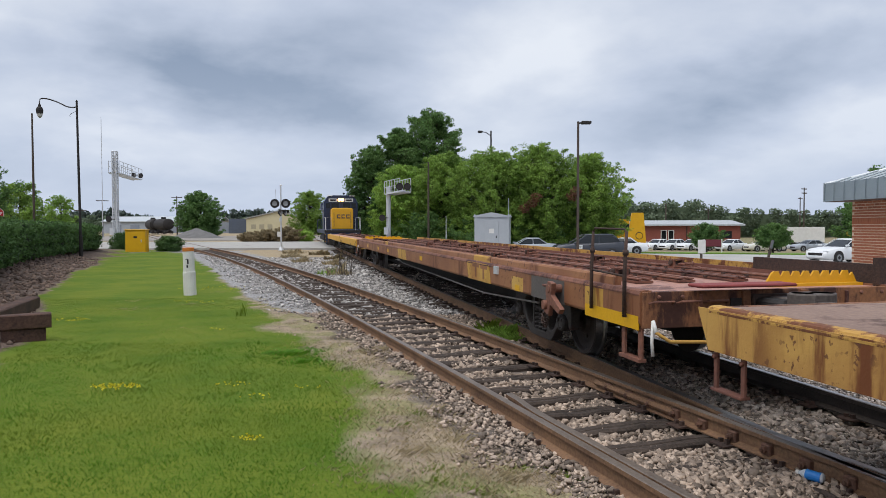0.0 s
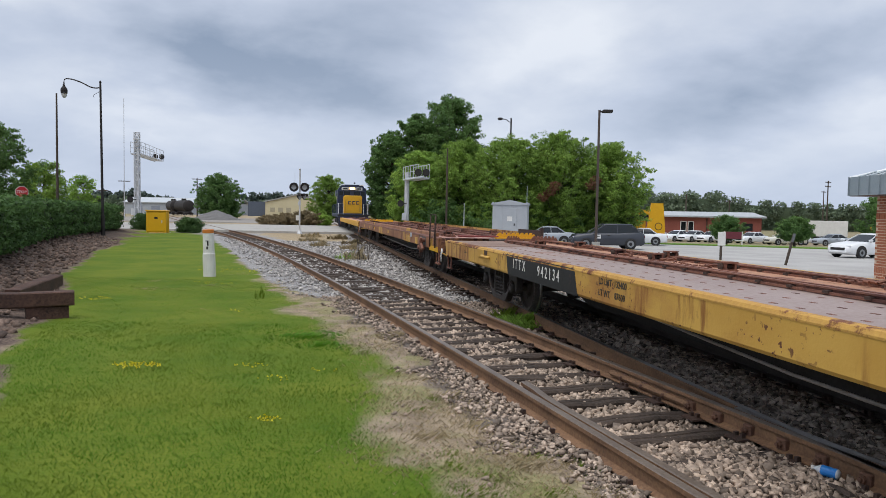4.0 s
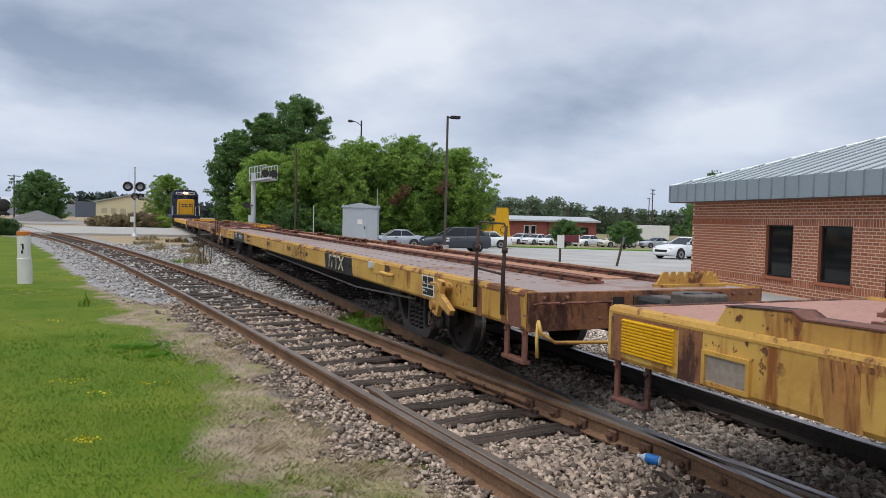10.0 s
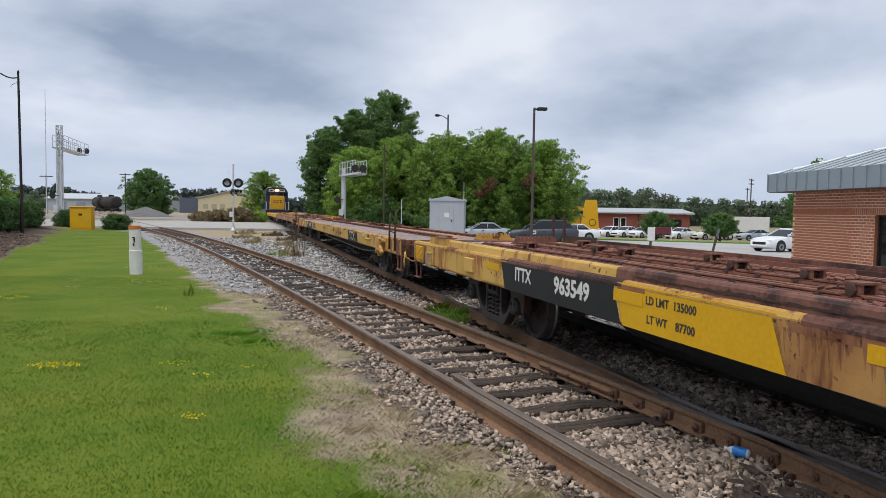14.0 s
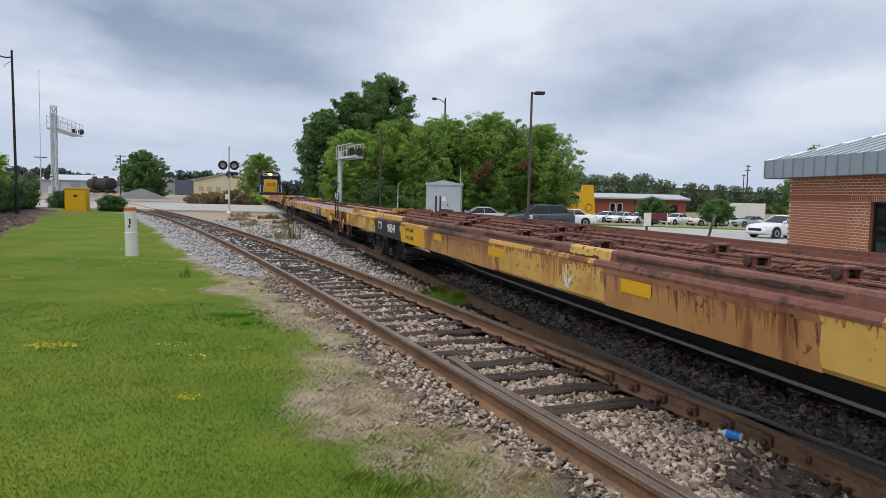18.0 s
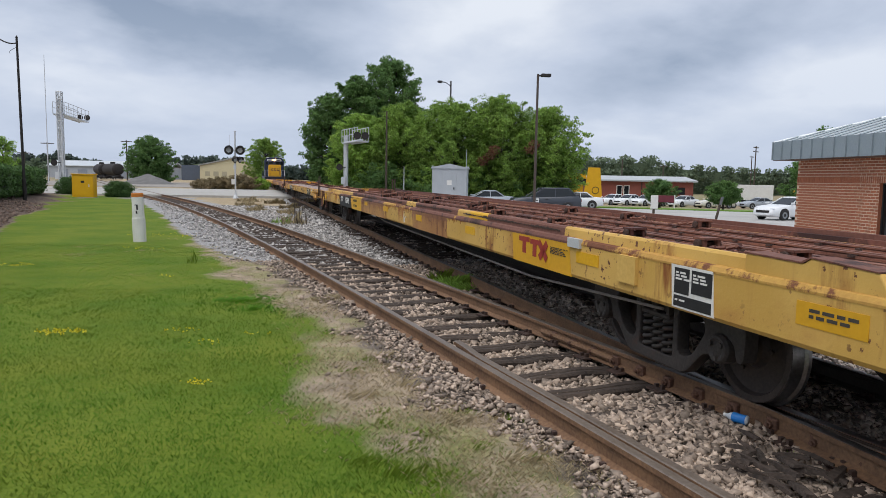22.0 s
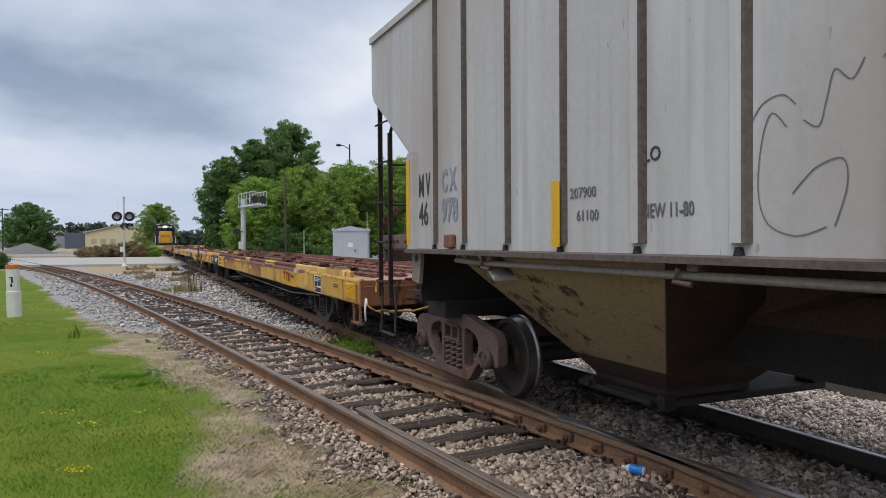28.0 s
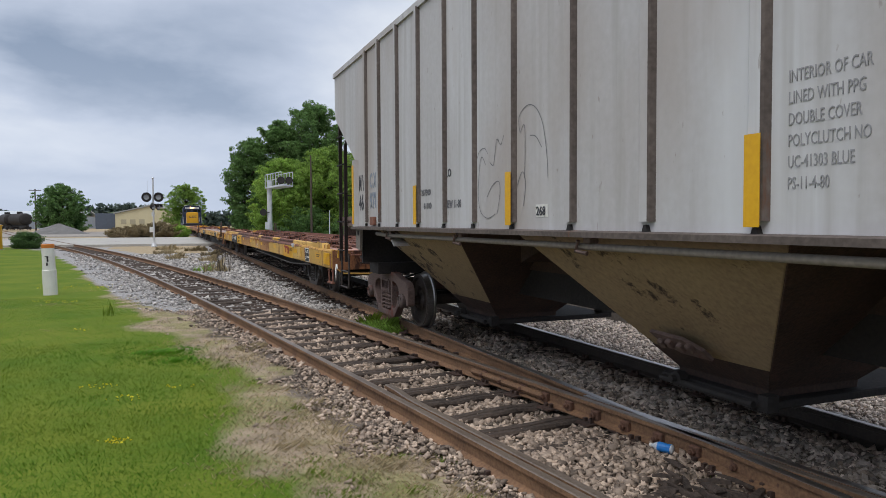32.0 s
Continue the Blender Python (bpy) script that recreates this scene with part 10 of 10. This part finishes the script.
tuft("small_weed", "little yellow-green weed by the frog", 2.72, 4.36, 0.07, 0.13, 70, 0.013, M_LEAFLIGHT, 32, 0.9)
tuft("dry_tuft", "yellowed tall weeds beside the train track", -4.1, 28.0, 0.55, 0.5, 130, 0.022, M_STRAW, 33, 0.5)
tuft("grass_tuft", "yellow-green weeds beside the train track", -4.6, 28.3, 0.5, 0.3, 160, 0.022, M_LEAFLIGHT, 34, 0.6)
for k, (x, y, r) in enumerate(((-7.6, 38, 0.6), (-6.3, 41, 0.7), (-9.4, 44, 0.8), (-5.5, 35, 0.5), (-8.5, 49, 0.9), (-11, 52, 0.9), (-6.8, 52, 0.8))):
    tuft("dry_tuft", "straggly dry brush in the waste strip", x, y, r, 0.36, 300, 0.03, scrub if k % 3 == 1 else M_STRAW, 50 + k, 0.8)
for k, (x, y, r, n) in enumerate(((-6.9, 15.6, 0.9, 700), (-5.9, 16.6, 0.8, 600), (-7.6, 17.4, 0.8, 450), (-4.6, 12.6, 0.4, 240), (-6.2, 19.8, 0.9, 350))):
    tuft("dry_patch", "yellowed dry patch in the lawn", x, y, r, 0.045, n, 0.012, M_STRAW, 90 + k, 1.3)
# dead sapling stalks
ds = Shape()
rnd = random.Random(8)
for k in range(7):
    x, y = rnd.uniform(-0.25, 0.25), rnd.uniform(-0.25, 0.25)
    ds.tube([(x, y, -0.1), (x + rnd.uniform(-.1, .1), y, 0.6), (x + rnd.uniform(-.25, .25), y + rnd.uniform(-.2, .2), rnd.uniform(0.9, 1.5))], [0.012, 0.01, 0.004], 4)
single("dead_sapling", ds, M_BARK, "bare dead sapling stalks beside the train track", "dead plant", pose(-3.8, 27.4, -0.15))


def flowers(x, y, r, n, seed):
    rng = np.random.default_rng(seed)
    a, d = rng.random(n) * 6.283, r * np.sqrt(rng.random(n))
    px, py = x + d * np.cos(a), y + 0.5 * d * np.sin(a)
    cents = np.stack([px, py, GZV(px, py) + 0.045 + 0.02 * rng.random(n)], -1)
    v = leaf_cloud(cents, np.full(n, 0.008), 4, 0.022, seed, 0.3)
    tagged(new("yellow_flowers", quads_mesh("yellow_flowers", v, M_FLOWER)), "small yellow flowers in the lawn", "flowers", kind="stuff")


for k, (x, y, r, n) in enumerate(((-3.64, 7.75, 0.28, 90), (-2.35, 7.9, 0.22, 16), (-1.95, 7.3, 0.2, 12), (-1.65, 5.85, 0.14, 22), (-1.5, 7.75, 0.15, 8), (-7.2, 13.5, 0.4, 40), (-6.0, 16.8, 0.5, 30), (-3.9, 12.2, 0.2, 10), (-6.6, 20.5, 1.2, 50))):
    flowers(x, y, r, n, 70 + k)
# mulch chips
x, y, rng = scatter(9, 40, -26, -6, 26, 15)
sel = (x < ME(y) - 0.1) & (x > ME(y) - 3.5)
x, y = x[sel], y[sel]
me = stones_mesh("mulch_chips", x, y, GZV(x, y) + 0.01, 0.05 + 0.09 * rng.random(len(x)), mat("bark_mulch", (0.20, 0.14, 0.108), (0.08, 0.055, 0.043), 0.95, 0, 5, 30, 0.4, island=0.5), 16)
tagged(new("bark_mulch", me), "dark bark mulch on the bank below the hedge", "mulch", kind="stuff")
# splintered dark slate and scrap wood by the frog
rnd = random.Random(3)
for k in range(24):
    L, W = rnd.uniform(0.12, 0.36), rnd.uniform(0.03, 0.08)
    sp = Shape().rings([[(-L / 2, -W / 2, 0), (-L / 2, W / 2, 0), (-L / 2, W / 3, 0.02), (-L / 2, -W / 3, 0.015)], [(0, -W * 0.6, 0), (0, W * 0.5, 0), (0, W / 3, 0.03), (0, -W / 3, 0.025)], [(L / 2, -W / 5, 0), (L / 2, W / 4, 0), (L / 2, W / 6, 0.015), (L / 2, -W / 6, 0.012)]])
    single("wood_splinter", sp, M_TIE, "splintered piece of old tie on the ballast", "wood scrap", pose(min(rnd.gauss(2.5, 0.16), 2.78), rnd.gauss(4.1, 0.16), -0.125, rnd.uniform(-12, 12), rnd.uniform(-12, 12), rnd.uniform(20, 160)), group="tie scraps")

def motions():
    for car, s0 in ROLLING:
        walk(car, [(t, at_track(s0 + d)) for t, d in RUN])
    ts = [k * 0.2 for k in range(161)]
    dist = [float(np.interp(t, [r[0] for r in RUN], [r[1] for r in RUN])) for t in ts]
    for w, wy in WHEELSETS:
        walk(w, [(t, Matrix.Translation((0, wy, WHEEL_R)) @ Matrix.Rotation(-d / WHEEL_R, 4, "X")) for t, d in zip(ts, dist)])


cross_ties(near_x, 0.4, 58, 0.54, near_track, -1.51, 0)
cross_ties(train_x, -1, 58, 0.52, train_track, -GAUGE, GAUGE)

motions()
